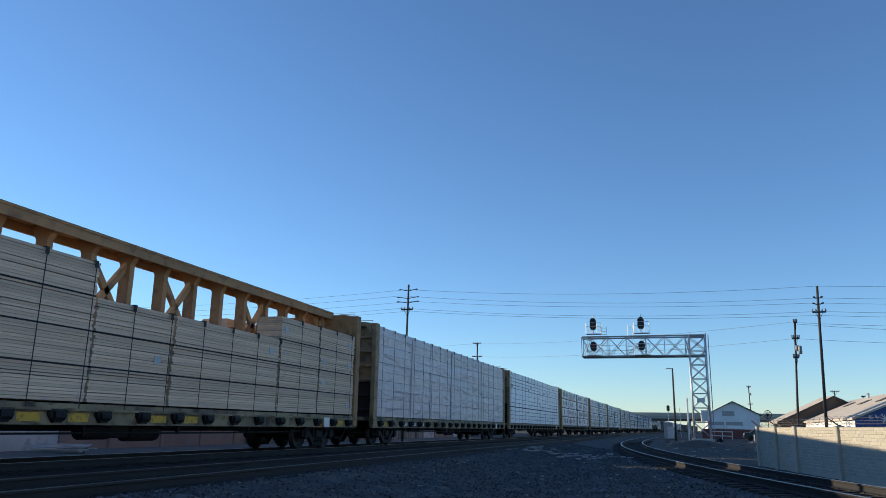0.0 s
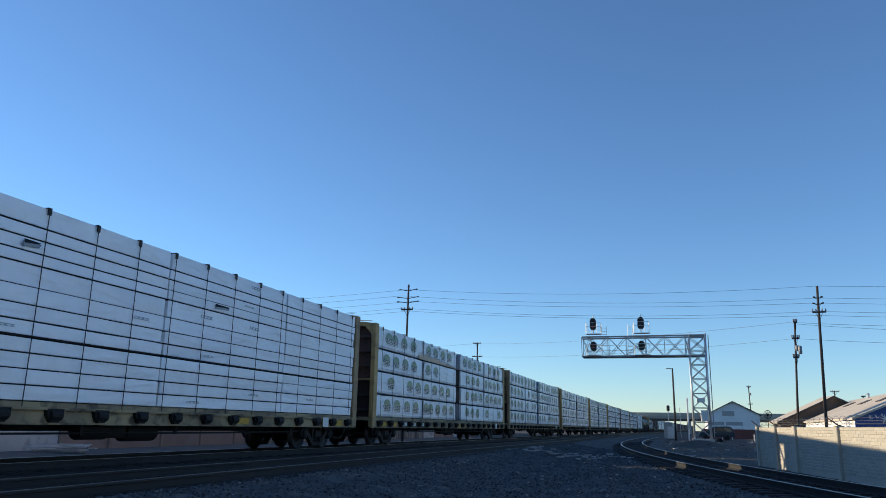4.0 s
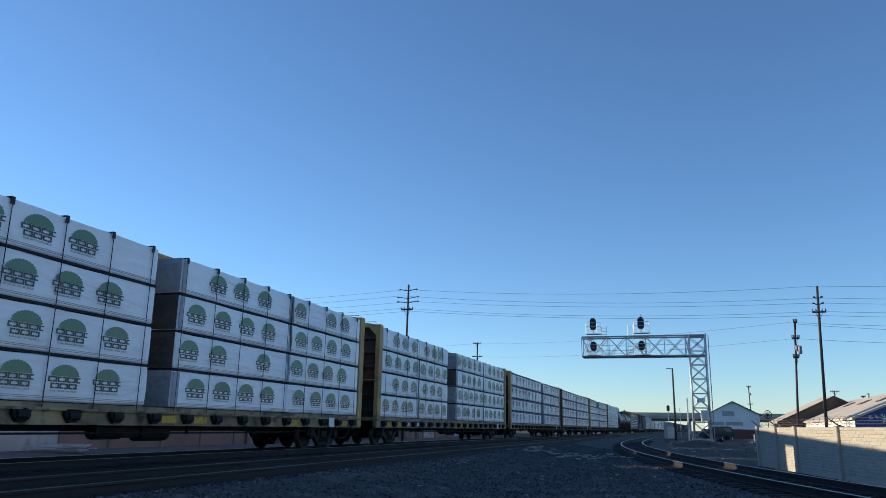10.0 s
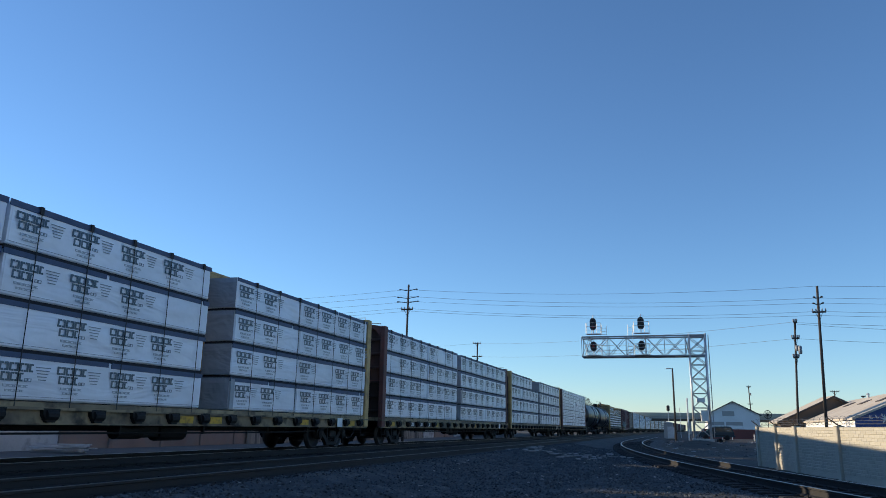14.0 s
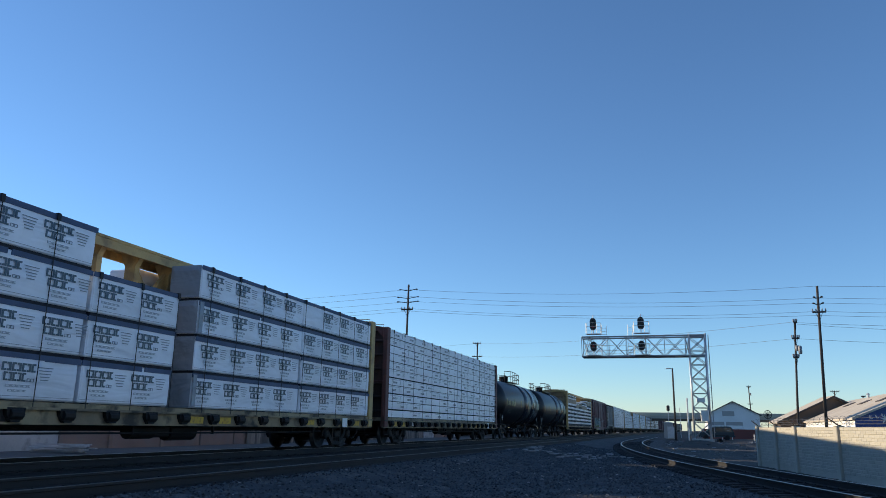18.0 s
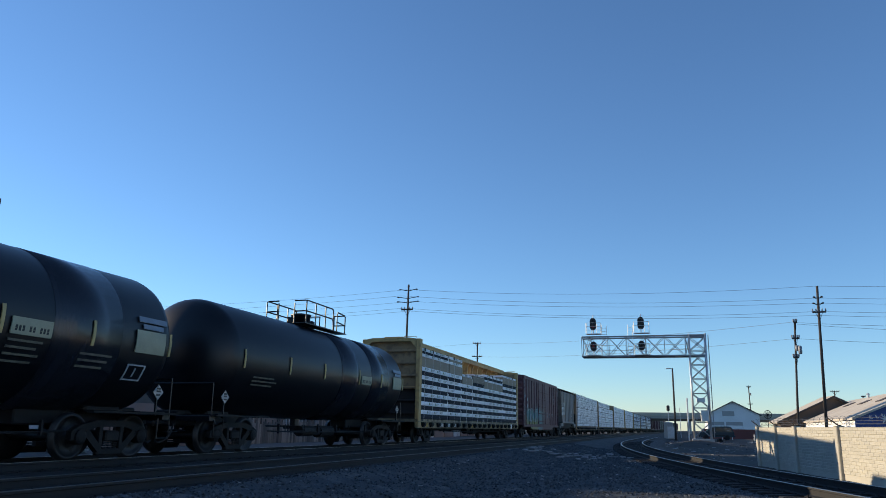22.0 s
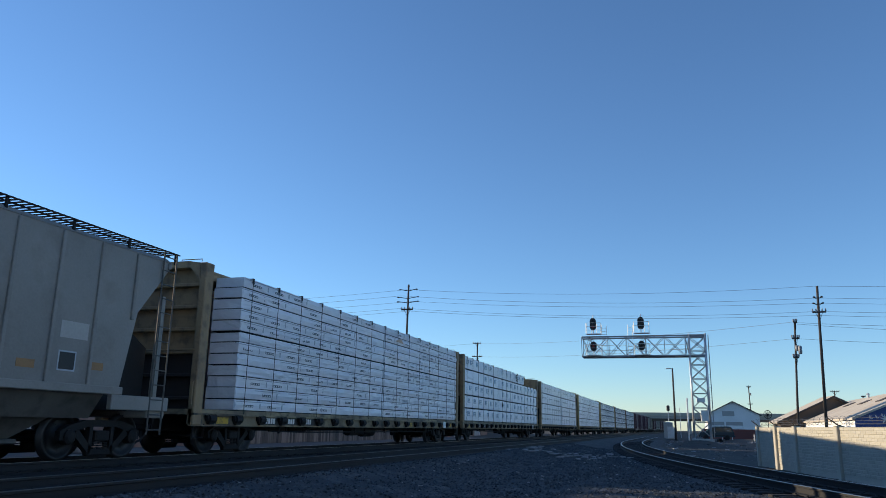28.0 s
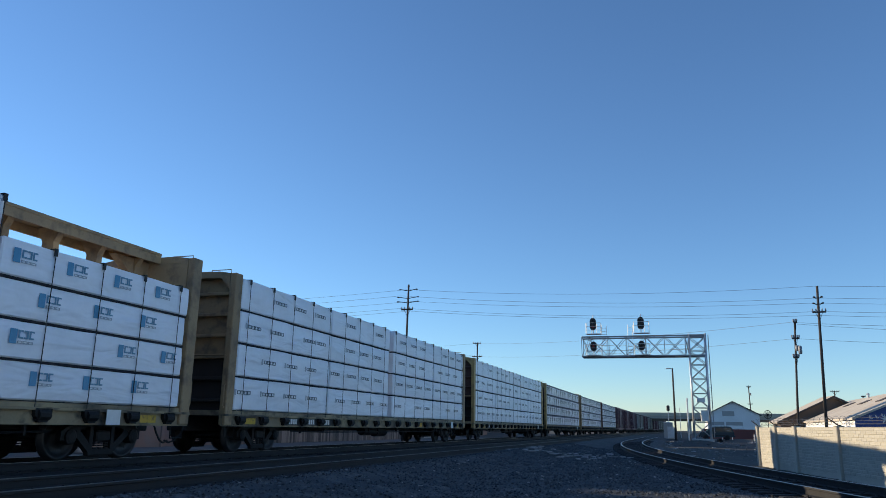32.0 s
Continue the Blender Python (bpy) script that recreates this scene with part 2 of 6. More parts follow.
def spray_material(name):
    """Spray paint over boxcar red: teal running into yellow-green, with soft uneven edges, in the car's own metres."""
    m = material(name, (0.105, 0.039, 0.05), 0.55, second=(0.075, 0.03, 0.039), scale=0.6, amount=0.8, fine=25)
    nt = m.node_tree
    N, K = nt.nodes, nt.links
    tc = N.new("ShaderNodeTexCoord")
    sep = N.new("ShaderNodeSeparateXYZ")
    K.new(tc.outputs["Object"], sep.inputs[0])
    wave = N.new("ShaderNodeTexNoise")
    wave.inputs["Scale"].default_value, wave.inputs["Detail"].default_value = 1.1, 3
    K.new(tc.outputs["Object"], wave.inputs["Vector"])

    def calc(op, a, c):
        q = N.new("ShaderNodeMath")
        q.operation = op
        for i, v in enumerate((a, c)):
            if isinstance(v, float):
                q.inputs[i].default_value = v
            else:
                K.new(v, q.inputs[i])
        return q.outputs[0]

    def edge(v, lo, hi):
        q = N.new("ShaderNodeMapRange")
        q.interpolation_type = "SMOOTHSTEP"
        q.inputs["From Min"].default_value, q.inputs["From Max"].default_value = lo, hi
        K.new(v, q.inputs[0])
        return q.outputs[0]

    x = calc("ADD", sep.outputs[0], calc("MULTIPLY", wave.outputs["Fac"], 1.6))
    z = calc("ADD", sep.outputs[2], calc("MULTIPLY", wave.outputs["Fac"], 0.9))
    mask = calc("MULTIPLY", calc("MULTIPLY", edge(z, 2.85, 2.45), edge(x, -7.0, -6.2)), edge(x, 1.6, -0.6))
    mask = calc("MULTIPLY", mask, 0.72)
    teal = N.new("ShaderNodeMix")
    teal.data_type = "RGBA"
    teal.inputs["A"].default_value, teal.inputs["B"].default_value = (0.08, 0.27, 0.28, 1), (0.25, 0.27, 0.09, 1)
    K.new(calc("MULTIPLY", edge(z, 2.15, 1.6), edge(x, 0.0, -2.4)), teal.inputs["Factor"])
    old = N["Principled BSDF"].inputs["Base Color"].links[0].from_socket
    mix = N.new("ShaderNodeMix")
    mix.data_type = "RGBA"
    K.new(mask, mix.inputs["Factor"])
    K.new(old, mix.inputs["A"])
    K.new(teal.outputs["Result"], mix.inputs["B"])
    K.new(mix.outputs["Result"], N["Principled BSDF"].inputs["Base Color"])
    return m


RED_LENS = material("red_signal_lens", (0.12, 0.012, 0.014), 0.35, scale=9, fine=40)
RED_LENS.node_tree.nodes["Principled BSDF"].inputs["Emission Color"].default_value = (1.0, 0.06, 0.04, 1)
RED_LENS.node_tree.nodes["Principled BSDF"].inputs["Emission Strength"].default_value = 0.035
SPRAYED = spray_material("spray_painted_boxcar_red")

# ---- mesh building ----
class Shape:
    """Collects boxes, tubes and plates into one mesh."""

    def __init__(self):
        self.v, self.f = [], []

    def add(self, verts, faces):
        n = len(self.v)
        self.v += [tuple(p) for p in verts]
        self.f += [tuple(i + n for i in f) for f in faces]
        return self

    def box(self, lo, hi, c=0.0, m=None):
        (x0, y0, z0), (x1, y1, z1) = lo, hi
        if c <= 0:
            vs = [(x, y, z) for x in (x0, x1) for y in (y0, y1) for z in (z0, z1)]
            fs = [(0, 1, 3, 2), (4, 6, 7, 5), (0, 4, 5, 1), (2, 3, 7, 6), (0, 2, 6, 4), (1, 5, 7, 3)]
        else:
            c = min(c, (x1 - x0) * 0.45, (y1 - y0) * 0.45, (z1 - z0) * 0.45)
            vs, idx = [], {}
            for a, x in enumerate((x0, x1)):
                for b, y in enumerate((y0, y1)):
                    for d, z in enumerate((z0, z1)):
                        sx, sy, sz = (c if not a else -c), (c if not b else -c), (c if not d else -c)
                        for k, q in enumerate(((x, y + sy, z + sz), (x + sx, y, z + sz), (x + sx, y + sy, z))):
                            idx[a, b, d, k] = len(vs)
                            vs.append(q)
            I = idx
            fs = []
            for s in (0, 1):
                q = [I[s, 0, 0, 0], I[s, 0, 1, 0], I[s, 1, 1, 0], I[s, 1, 0, 0]]
                fs.append(q if not s else q[::-1])
                q = [I[0, s, 0, 1], I[1, s, 0, 1], I[1, s, 1, 1], I[0, s, 1, 1]]
                fs.append(q if not s else q[::-1])
                q = [I[0, 0, s, 2], I[0, 1, s, 2], I[1, 1, s, 2], I[1, 0, s, 2]]
                fs.append(q if not s else q[::-1])
            for s in (0, 1):
                for t in (0, 1):
                    q = [I[s, t, 0, 0], I[s, t, 0, 1], I[s, t, 1, 1], I[s, t, 1, 0]]
                    fs.append(q if s == t else q[::-1])
                    q = [I[s, 0, t, 0], I[s, 1, t, 0], I[s, 1, t, 2], I[s, 0, t, 2]]
                    fs.append(q if s == t else q[::-1])
                    q = [I[0, s, t, 1], I[0, s, t, 2], I[1, s, t, 2], I[1, s, t, 1]]
                    fs.append(q if s == t else q[::-1])
                    for w in (0, 1):
                        q = [I[s, t, w, 0], I[s, t, w, 1], I[s, t, w, 2]]
                        fs.append(q if (s + t + w) % 2 == 0 else q[::-1])
        if m is not None:
            vs = [m @ Vector(p) for p in vs]
        return self.add(vs, fs)

    def beam(self, a, b, w, h, c=0.0):
        """A bar of width w and height h from a to b."""
        a, b = Vector(a), Vector(b)
        d = b - a
        q = d.to_track_quat("X", "Z").to_matrix().to_4x4()
        return self.box((0, -w / 2, -h / 2), (d.length, w / 2, h / 2), c, Matrix.Translation(a) @ q)

    def tube(self, a, b, r, n=8, r2=None, caps=True):
        a, b = Vector(a), Vector(b)
        r2 = r if r2 is None else r2
        q = (b - a).to_track_quat("Z", "X").to_matrix()
        vs = [a + q @ Vector((r * math.cos(t), r * math.sin(t), 0)) for t in (2 * math.pi * i / n for i in range(n))]
        vs += [b + q @ Vector((r2 * math.cos(t), r2 * math.sin(t), 0)) for t in (2 * math.pi * i / n for i in range(n))]
        fs = [(i, (i + 1) % n, n + (i + 1) % n, n + i) for i in range(n)]
        if caps:
            fs += [tuple(range(n))[::-1], tuple(range(n, 2 * n))]
        return self.add(vs, fs)

    def path(self, pts, r, n=6):
        """A bent bar or wire through the points, in one piece."""
        pts = [Vector(p) for p in pts]
        closed = (pts[0] - pts[-1]).length < 1e-6
        vs, fs = [], []
        up = Vector((0.31, 0.17, 0.93)).normalized()
        for i, p in enumerate(pts):
            d = (pts[min(i + 1, len(pts) - 1)] - pts[max(i - 1, 0)])
            if closed and i in (0, len(pts) - 1):
                d = pts[1] - pts[-2]
            d = d.normalized() if d.length > 1e-9 else Vector((1, 0, 0))
            if abs(d.dot(up)) > 0.98:
                up = Vector((0.9, 0.2, 0.1)).normalized()
            a = d.cross(up).normalized()
            c = a.cross(d)
            vs += [p + a * (r * math.cos(2 * math.pi * k / n)) + c * (r * math.sin(2 * math.pi * k / n)) for k in range(n)]
        m = len(pts)
        fs = [(i * n + k, i * n + (k + 1) % n, (i + 1) * n + (k + 1) % n, (i + 1) * n + k) for i in range(m - 1) for k in range(n)]
        fs += [tuple(range(n))[::-1], tuple(range((m - 1) * n, m * n))]
        return self.add(vs, fs)

    def lathe(self, profile, n=24, axis="X", at=(0, 0, 0)):
        """Turns a profile of (along, radius) about an axis."""
        vs, fs = [], []
        for s, r in profile:
            for i in range(n):
                t = 2 * math.pi * i / n
                p = (s, r * math.cos(t), r * math.sin(t)) if axis == "X" else ((r * math.cos(t), s, -r * math.sin(t)) if axis == "Y" else (r * math.cos(t), r * math.sin(t), s))
                vs.append(Vector(p) + Vector(at))
        for k in range(len(profile) - 1):
            for i in range(n):
                j = (i + 1) % n
                fs.append((k * n + i, k * n + j, (k + 1) * n + j, (k + 1) * n + i))
        fs += [tuple(range(n))[::-1], tuple(range((len(profile) - 1) * n, len(profile) * n))]
        return self.add(vs, fs)

    def prism(self, outline, lo, hi, axis="Y"):
        """A flat outline of (a, b) drawn out along an axis. Y: (x, z); X: (y, z); Z: (x, y)."""
        n = len(outline)
        put = {"Y": lambda a, b, s: (a, s, b), "X": lambda a, b, s: (s, a, b), "Z": lambda a, b, s: (a, b, s)}[axis]
        vs = [put(a, b, lo) for a, b in outline] + [put(a, b, hi) for a, b in outline]
        fs = [(i, (i + 1) % n, n + (i + 1) % n, n + i) for i in range(n)] + [tuple(range(n))[::-1], tuple(range(n, 2 * n))]
        return self.add(vs, fs)

    def mesh(self, name, mat, smooth=False):
        me = bpy.data.meshes.new(name)
        me.from_pydata(self.v, [], self.f)
        bm = bmesh.new()
        bm.from_mesh(me)
        bmesh.ops.recalc_face_normals(bm, faces=bm.faces)
        bm.to_mesh(me)
        bm.free()
        me.materials.append(mat)
        if smooth:
            for p in me.polygons:
                p.use_smooth = len(p.vertices) == 4
        return me


def part(name, shape, mat, parent=None, label="", at=None, smooth=False):
    """Links a shape, or a mesh that is already made, as one object."""
    me = shape.mesh(name, mat, smooth) if isinstance(shape, Shape) else shape
    ob = new(name, me)
    if parent is not None:
        ob.parent = parent
    if at is not None:
        ob.matrix_basis = at if isinstance(at, Matrix) else Matrix.Translation(at)
    if label:
        ob["label"] = label
    return ob


def thing(name, label, category, group="", kind="", at=None):
    ob = new(name)
    ob.empty_display_size = 0.2
    if at is not None:
        ob.matrix_basis = at if isinstance(at, Matrix) else Matrix.Translation(at)
    return tagged(ob, label, category, group, kind)


# ---- the railway's plan ----
TRAIN_X, SECOND_X = -12.42, -7.9
BEND = 0.000114            # the line bends by this much a metre beyond y = 30


def line_x(x0, s):
    return x0 + 0.5 * BEND * max(s - 30.0, 0.0) ** 2


def side_x(y):
    """The siding's middle: it leaves the line by a long curve towards the near right."""
    if y > 75.6:
        return line_x(-3.73, y)
    if y < 2:
        return 6.61 - 0.33 * (y - 2)
    return -3.73 + 0.00136 * (75.6 - y) ** 2 + 0.00000817 * (75.6 - y) ** 3 + line_x(0, y)


# ---- ground ----
def smooth(a, b, x):
    t = min(max((x - a) / (b - a), 0.0), 1.0)
    return t * t * (3 - 2 * t)


def ground_z(x, y):
    """Ballast beds with shoulders, and a lower yard on the right."""
    bend = line_x(0, y)
    xr = x - bend
    z = -0.55 + 0.25 * smooth(60, 140, y)
    bed = smooth(-18.5, -15.2, xr) * (1 - smooth(-6.3, -4.2, xr))
    z += (0.37 - 0.25 * smooth(60, 140, y) * 0.8) * bed
    z += 0.09 * math.exp(-((xr + 6.35) / 0.35) ** 2)                    # heap along the tie ends
    d = abs(x - side_x(y))
    z += 0.17 * (1 - smooth(1.5, 2.6, d)) * (1 if d < 3 else 0) * (1 - bed)
    z += (0.15 * smooth(-6.5, -4.5, xr) * (1 - smooth(-1.0, 1.5, x - side_x(y)))) * (1 - smooth(60, 90, y))
    k = (1 - smooth(1.6, 2.8, d)) * (1 - smooth(60, 90, y)) if d < 3 else 0.0
    z += (-0.4 - z) * k
    z += 0.5 * math.exp(-((x - 1.9) / 2.2) ** 2 - ((y - 74.0) / 6.0) ** 2)       # mound round the signal bridge's feet
    if x > side_x(y) + 1.4:
        z -= 0.3 * smooth(1.5, 3.6, x - side_x(y)) * (1 - smooth(45, 70, y))
    return z


def build_ground():
    xs = np.concatenate([[-1500, -600, -250, -110, -60, -40, -28, -22], np.arange(-19, 12.01, 0.3), [14, 18, 25, 40, 70, 120, 260, 600, 1500]])
    ys = np.concatenate([[-400, -150, -60, -25, -8], np.arange(0, 60, 0.6), np.arange(60, 130, 2.5), [130, 145, 170, 210, 270, 350, 500, 800, 1300, 2500]])
    vs = [(float(x), float(y), ground_z(float(x), float(y)) + (0.02 * noise.noise((x * 1.3, y * 1.3, 0)) if -20 < x < 12 and y < 130 else 0)) for y in ys for x in xs]
    n = len(xs)
    fs = [(j * n + i, j * n + i + 1, (j + 1) * n + i + 1, (j + 1) * n + i) for j in range(len(ys) - 1) for i in range(n - 1)]
    me = bpy.data.meshes.new("ground")
    me.from_pydata(vs, [], fs)
    for m in (GRAVEL, OILY, DIRT, BOUNCE_YARD, DUST):
        me.materials.append(m)
    for p in me.polygons:
        c = p.center
        xr = c.x - line_x(0, c.y)
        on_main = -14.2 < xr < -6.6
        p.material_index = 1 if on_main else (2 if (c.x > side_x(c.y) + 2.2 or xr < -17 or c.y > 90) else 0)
        if xr < -15.6 and -10 < c.y < 90:
            p.material_index = 4
        # hidden ground past the fence, made paler to bounce sunlight back
        if c.x > fence_x(max(c.y, 0)) + 0.3 and c.y < 38 and c.x > 4:
            p.material_index = 3
        p.use_smooth = True
    tagged(new("ground", me), "dark grey gravel and bare dirt beside railway tracks", "ground", kind="structure")


def build_stones():
    """Loose ballast stones on the near gravel."""
    rng = np.random.default_rng(4)
    base = np.array([(1, 0, 0), (-1, 0, 0), (0, 1, 0), (0, -1, 0), (0, 0, 1), (0, 0, -1)], float)
    tri = np.array([(0, 2, 4), (2, 1, 4), (1, 3, 4), (3, 0, 4), (2, 0, 5), (1, 2, 5), (3, 1, 5), (0, 3, 5)])
    V, F, k = [], [], 0
    for i in range(56000):
        y = 5.5 + 42 * rng.random() ** 1.7
        lo, hi = -6.7 + line_x(0, y), min(side_x(y) + 2.0, 0.17 * y + 4)
        x = lo + (hi - lo) * rng.random()
        r = 0.013 + 0.019 * rng.random() ** 2
        if abs(abs(x - side_x(y)) - 0.75) < 0.09:
            continue
        q = base * (r * (0.7 + 0.6 * rng.random((6, 1)))) * np.array([1, 1, 0.75]) + rng.normal(0, r * 0.18, (6, 3))
        a = rng.random() * 6.28
        R = np.array([[math.cos(a), -math.sin(a), 0.2], [math.sin(a), math.cos(a), 0.1], [0, 0, 1]])
        V.append(q @ R + np.array([x, y, ground_z(x, y) + r * 0.3]))
        F.append(tri + 6 * k)
        k += 1
    me = bpy.data.meshes.new("ballast_stones")
    me.from_pydata(np.concatenate(V).tolist(), [], np.concatenate(F).tolist())
    me.materials.append(STONE)
    tagged(new("ballast_stones", me), "loose crushed blue-grey ballast stones on the ground", "gravel", kind="stuff")


def build_litter():
    """Pale chips and scraps scattered on the gravel."""
    rng = np.random.default_rng(9)
    sh = Shape()
    for i in range(900):
        y = 6.5 + 40 * rng.random() ** 1.5
        x = -6.4 + (side_x(y) + 7.6) * rng.random()
        r = 0.008 + 0.02 * rng.random() ** 3
        a = rng.random() * 180
        z = ground_z(x, y) + 0.02
        sh.box((-r * 1.6, -r, 0), (r * 1.6, r, r * 0.8), 0.003, pose(x, y, z, rng.normal(0, 8), rng.normal(0, 8), a))
    for i in range(420):
        y = 46 + 50 * rng.random()
        x = side_x(y) + 2.6 + 7.5 * rng.random() ** 1.3
        if x < fence_x(y) - 0.4 or y > 42:
            r = 0.02 + 0.07 * rng.random() ** 3
            sh.box((-r * 1.8, -r, 0), (r * 1.8, r, r * 0.6), 0.003, pose(x, y, ground_z(x, y) + 0.005, 0, 0, rng.random() * 180))
    for i in range(110):
        x, y = side_x(40) - 3 + rng.normal(0, 1.5), 33 + rng.normal(0, 1.5)
        sh.box((-0.13, -0.05, 0), (0.13, 0.05, 0.04), 0.003, pose(x, y, ground_z(x, y) + 0.02, 0, 0, rng.random() * 180))
    tagged(part("litter", sh, LITTER), "small pale stone chips and scraps on the gravel", "litter", kind="stuff")


def sweep(xf, z, ys, profile):
    """A profile of (across, up) drawn along the line x = xf(y)."""
    sh, n = Shape(), len(profile)
    vs = []
    for y in ys:
        d = (xf(y + 0.5) - xf(y - 0.5))
        c = 1 / math.hypot(1, d)
        for a, b in profile:
            vs.append((xf(y) + a * c, y - a * d * c, z + b))
    fs = [(k * n + i, k * n + (i + 1) % n, (k + 1) * n + (i + 1) % n, (k + 1) * n + i) for k in range(len(ys) - 1) for i in range(n)]
    return sh.add(vs, fs)


def build_track(name, label, xf, z, y0, y1, tie_span, head):
    tr = thing(name, label, "railway track", kind="structure")
    ys = list(np.arange(y0, 130, 2.0)) + list(np.arange(130, y1, 12.0))
    web = [(-0.07, -0.17), (0.07, -0.17), (0.07, -0.155), (0.012, -0.135), (0.012, -0.045), (0.036, -0.035), (0.036, -0.006), (-0.036, -0.006), (-0.036, -0.035), (-0.012, -0.045), (-0.012, -0.135), (-0.07, -0.155)]
    top = [(-0.034, -0.006), (0.034, -0.006), (0.034, -0.001), (0.024, 0.0), (-0.024, 0.0), (-0.034, -0.001)]
    for s in (-0.753, 0.753):
        g = lambda y, s=s: xf(y) + s
        rail = part("rail", sweep(g, z, ys, web), RAIL_SIDE, tr, "rusty steel rail with a polished head")
        part("rail_head", sweep(g, z, ys, top), head, rail, "worn running surface")
    tie = Shape().box((-1.3, -0.115, -0.36), (1.3, 0.115, -0.172), 0.012).mesh("tie", TIE)
    plate = Shape()
    for s in (-0.753, 0.753):
        plate.box((s - 0.1, -0.09, -0.173), (s + 0.1, 0.09, -0.16))
        for e in (-0.085, 0.085):
            plate.box((s + e - 0.012, -0.05, -0.16), (s + e + 0.012, -0.02, -0.135))
    plates = plate.mesh("tie_plates", RAIL_SIDE)
    y = tie_span[0]
    k = 0
    while y < tie_span[1]:
        d = xf(y + 0.5) - xf(y - 0.5)
        m = pose(xf(y), y, z + 0.01 * (random.random() - 0.5), 0, 0, -math.degrees(math.atan(d)) + random.uniform(-1.5, 1.5))
        t = part("tie", tie, None, tr, at=m)
        if y < tie_span[0] + 16:
            part("tie_plate", plates, None, t)
        y += 0.53
        k += 1
    rest = Shape()
    while y < 150:
        d = xf(y + 0.5) - xf(y - 0.5)
        rest.box((-1.3, -0.115, -0.36), (1.3, 0.115, -0.172), 0, pose(xf(y), y, z, 0, 0, -math.degrees(math.atan(d))))
        y += 0.53
    tagged(part("ties_beyond", rest, TIE, tr), kind="stuff")
    return tr


# ---- the brick-patterned concrete fence ----
def fence_x(y):
    return 10.88 - 0.173 * y


def build_fence():
    fence = thing("boundary_fence", "cream precast concrete fence with a brick pattern and barbed wire arms", "fence", at=(0, 0, 0))
    posts = [40.45, 37.66, 35.0, 30.45, 25.6, 20.8, 16.0, 11.2, 6.4]
    top, base = 0.975, -0.95
    ang = -math.degrees(math.atan(-0.173))
    post_mesh = Shape().box((-0.17, -0.14, base - 0.1), (0.12, 0.14, top + 0.03), 0.025).box((-0.18, -0.15, top + 0.03), (0.13, 0.15, top + 0.06), 0.015).mesh("post", CONCRETE)
    arm = Shape().beam((0, 0, top + 0.05), (-0.28, 0.28, top + 0.33), 0.03, 0.04).box((-0.05, -0.05, top + 0.05), (0.05, 0.05, top + 0.1)).mesh("wire_arm", STEEL_DARK)
    for y in posts:
        m = pose(fence_x(y), y, 0, 0, 0, ang)
        p = part("post", post_mesh, None, fence, at=m)
        part("wire_arm", arm, None, p, "rusty angled steel arm")
    course, ln = 0.115, 0.4
    brick = {}
    shown = 0
    rest = Shape()
    for a, b in zip(posts, posts[1:]):
        y0, y1 = b + 0.14, a - 0.14
        sl = Shape()
        sl.prism([(fence_x(y0) - 0.045, y0), (fence_x(y1) - 0.045, y1), (fence_x(y1) + 0.05, y1), (fence_x(y0) + 0.05, y0)], base, top, "Z")
        panel = part("panel", sl, CONCRETE, fence)
        cap = Shape().prism([(fence_x(y0) - 0.07, y0), (fence_x(y1) - 0.07, y1), (fence_x(y1) + 0.07, y1), (fence_x(y0) + 0.07, y0)], top - 0.001, top + 0.012, "Z")
        part("cap", cap, CONCRETE, panel)
        k = 0
        z = top - course
        while z > -0.75:
            y = y0 + (0.0 if k % 2 else -ln / 2)
            while y < y1 - 0.02:
                a0, a1 = max(y, y0), min(y + ln, y1)
                if a1 - a0 > 0.05:
                    w = round(a1 - a0 - 0.008, 3)
                    m = pose(fence_x((a0 + a1) / 2) - 0.05, (a0 + a1) / 2, z + course / 2, 0, 0, ang)
                    if z > -0.1 and 25 < b < 34 and shown < 300:
                        if w not in brick:
                            brick[w] = Shape().box((-0.016, -w / 2, -course / 2 + 0.009), (0.01, w / 2, course / 2 - 0.009), 0.007).mesh("brick", CONCRETE)
                        part("brick", brick[w], None, panel, at=m)
                        shown += 1
                    else:
                        rest.box((-0.016, -w / 2, -course / 2 + 0.009), (0.01, w / 2, course / 2 - 0.009), 0.007, m)
                y += ln
            z -= course
            k += 1
    tagged(part("bricks", rest, CONCRETE, fence), kind="stuff")
    for k, (dx, dz) in enumerate(((-0.09, 0.13), (-0.18, 0.22), (-0.27, 0.31))):
        w = Shape()
        for a, b in zip(posts, posts[1:]):
            w.tube((fence_x(a) + dx, a, top + dz), (fence_x(b) + dx, b, top + dz - 0.01), 0.005, 4)
        part("barbed_wire", w, WIRE, fence, "thin barbed wire strand")
    coil = Shape()
    pts = []
    for i in range(0, 420):
        t = i / 420
        y = 40.4 - t * 26
        a = i * 0.62
        pts.append((fence_x(y) - 0.18 + 0.16 * math.cos(a), y, top + 0.24 + 0.16 * math.sin(a)))
    coil.path(pts, 0.006, 3)
    part("razor_coil", coil, WIRE, fence, "loose coil of razor wire")


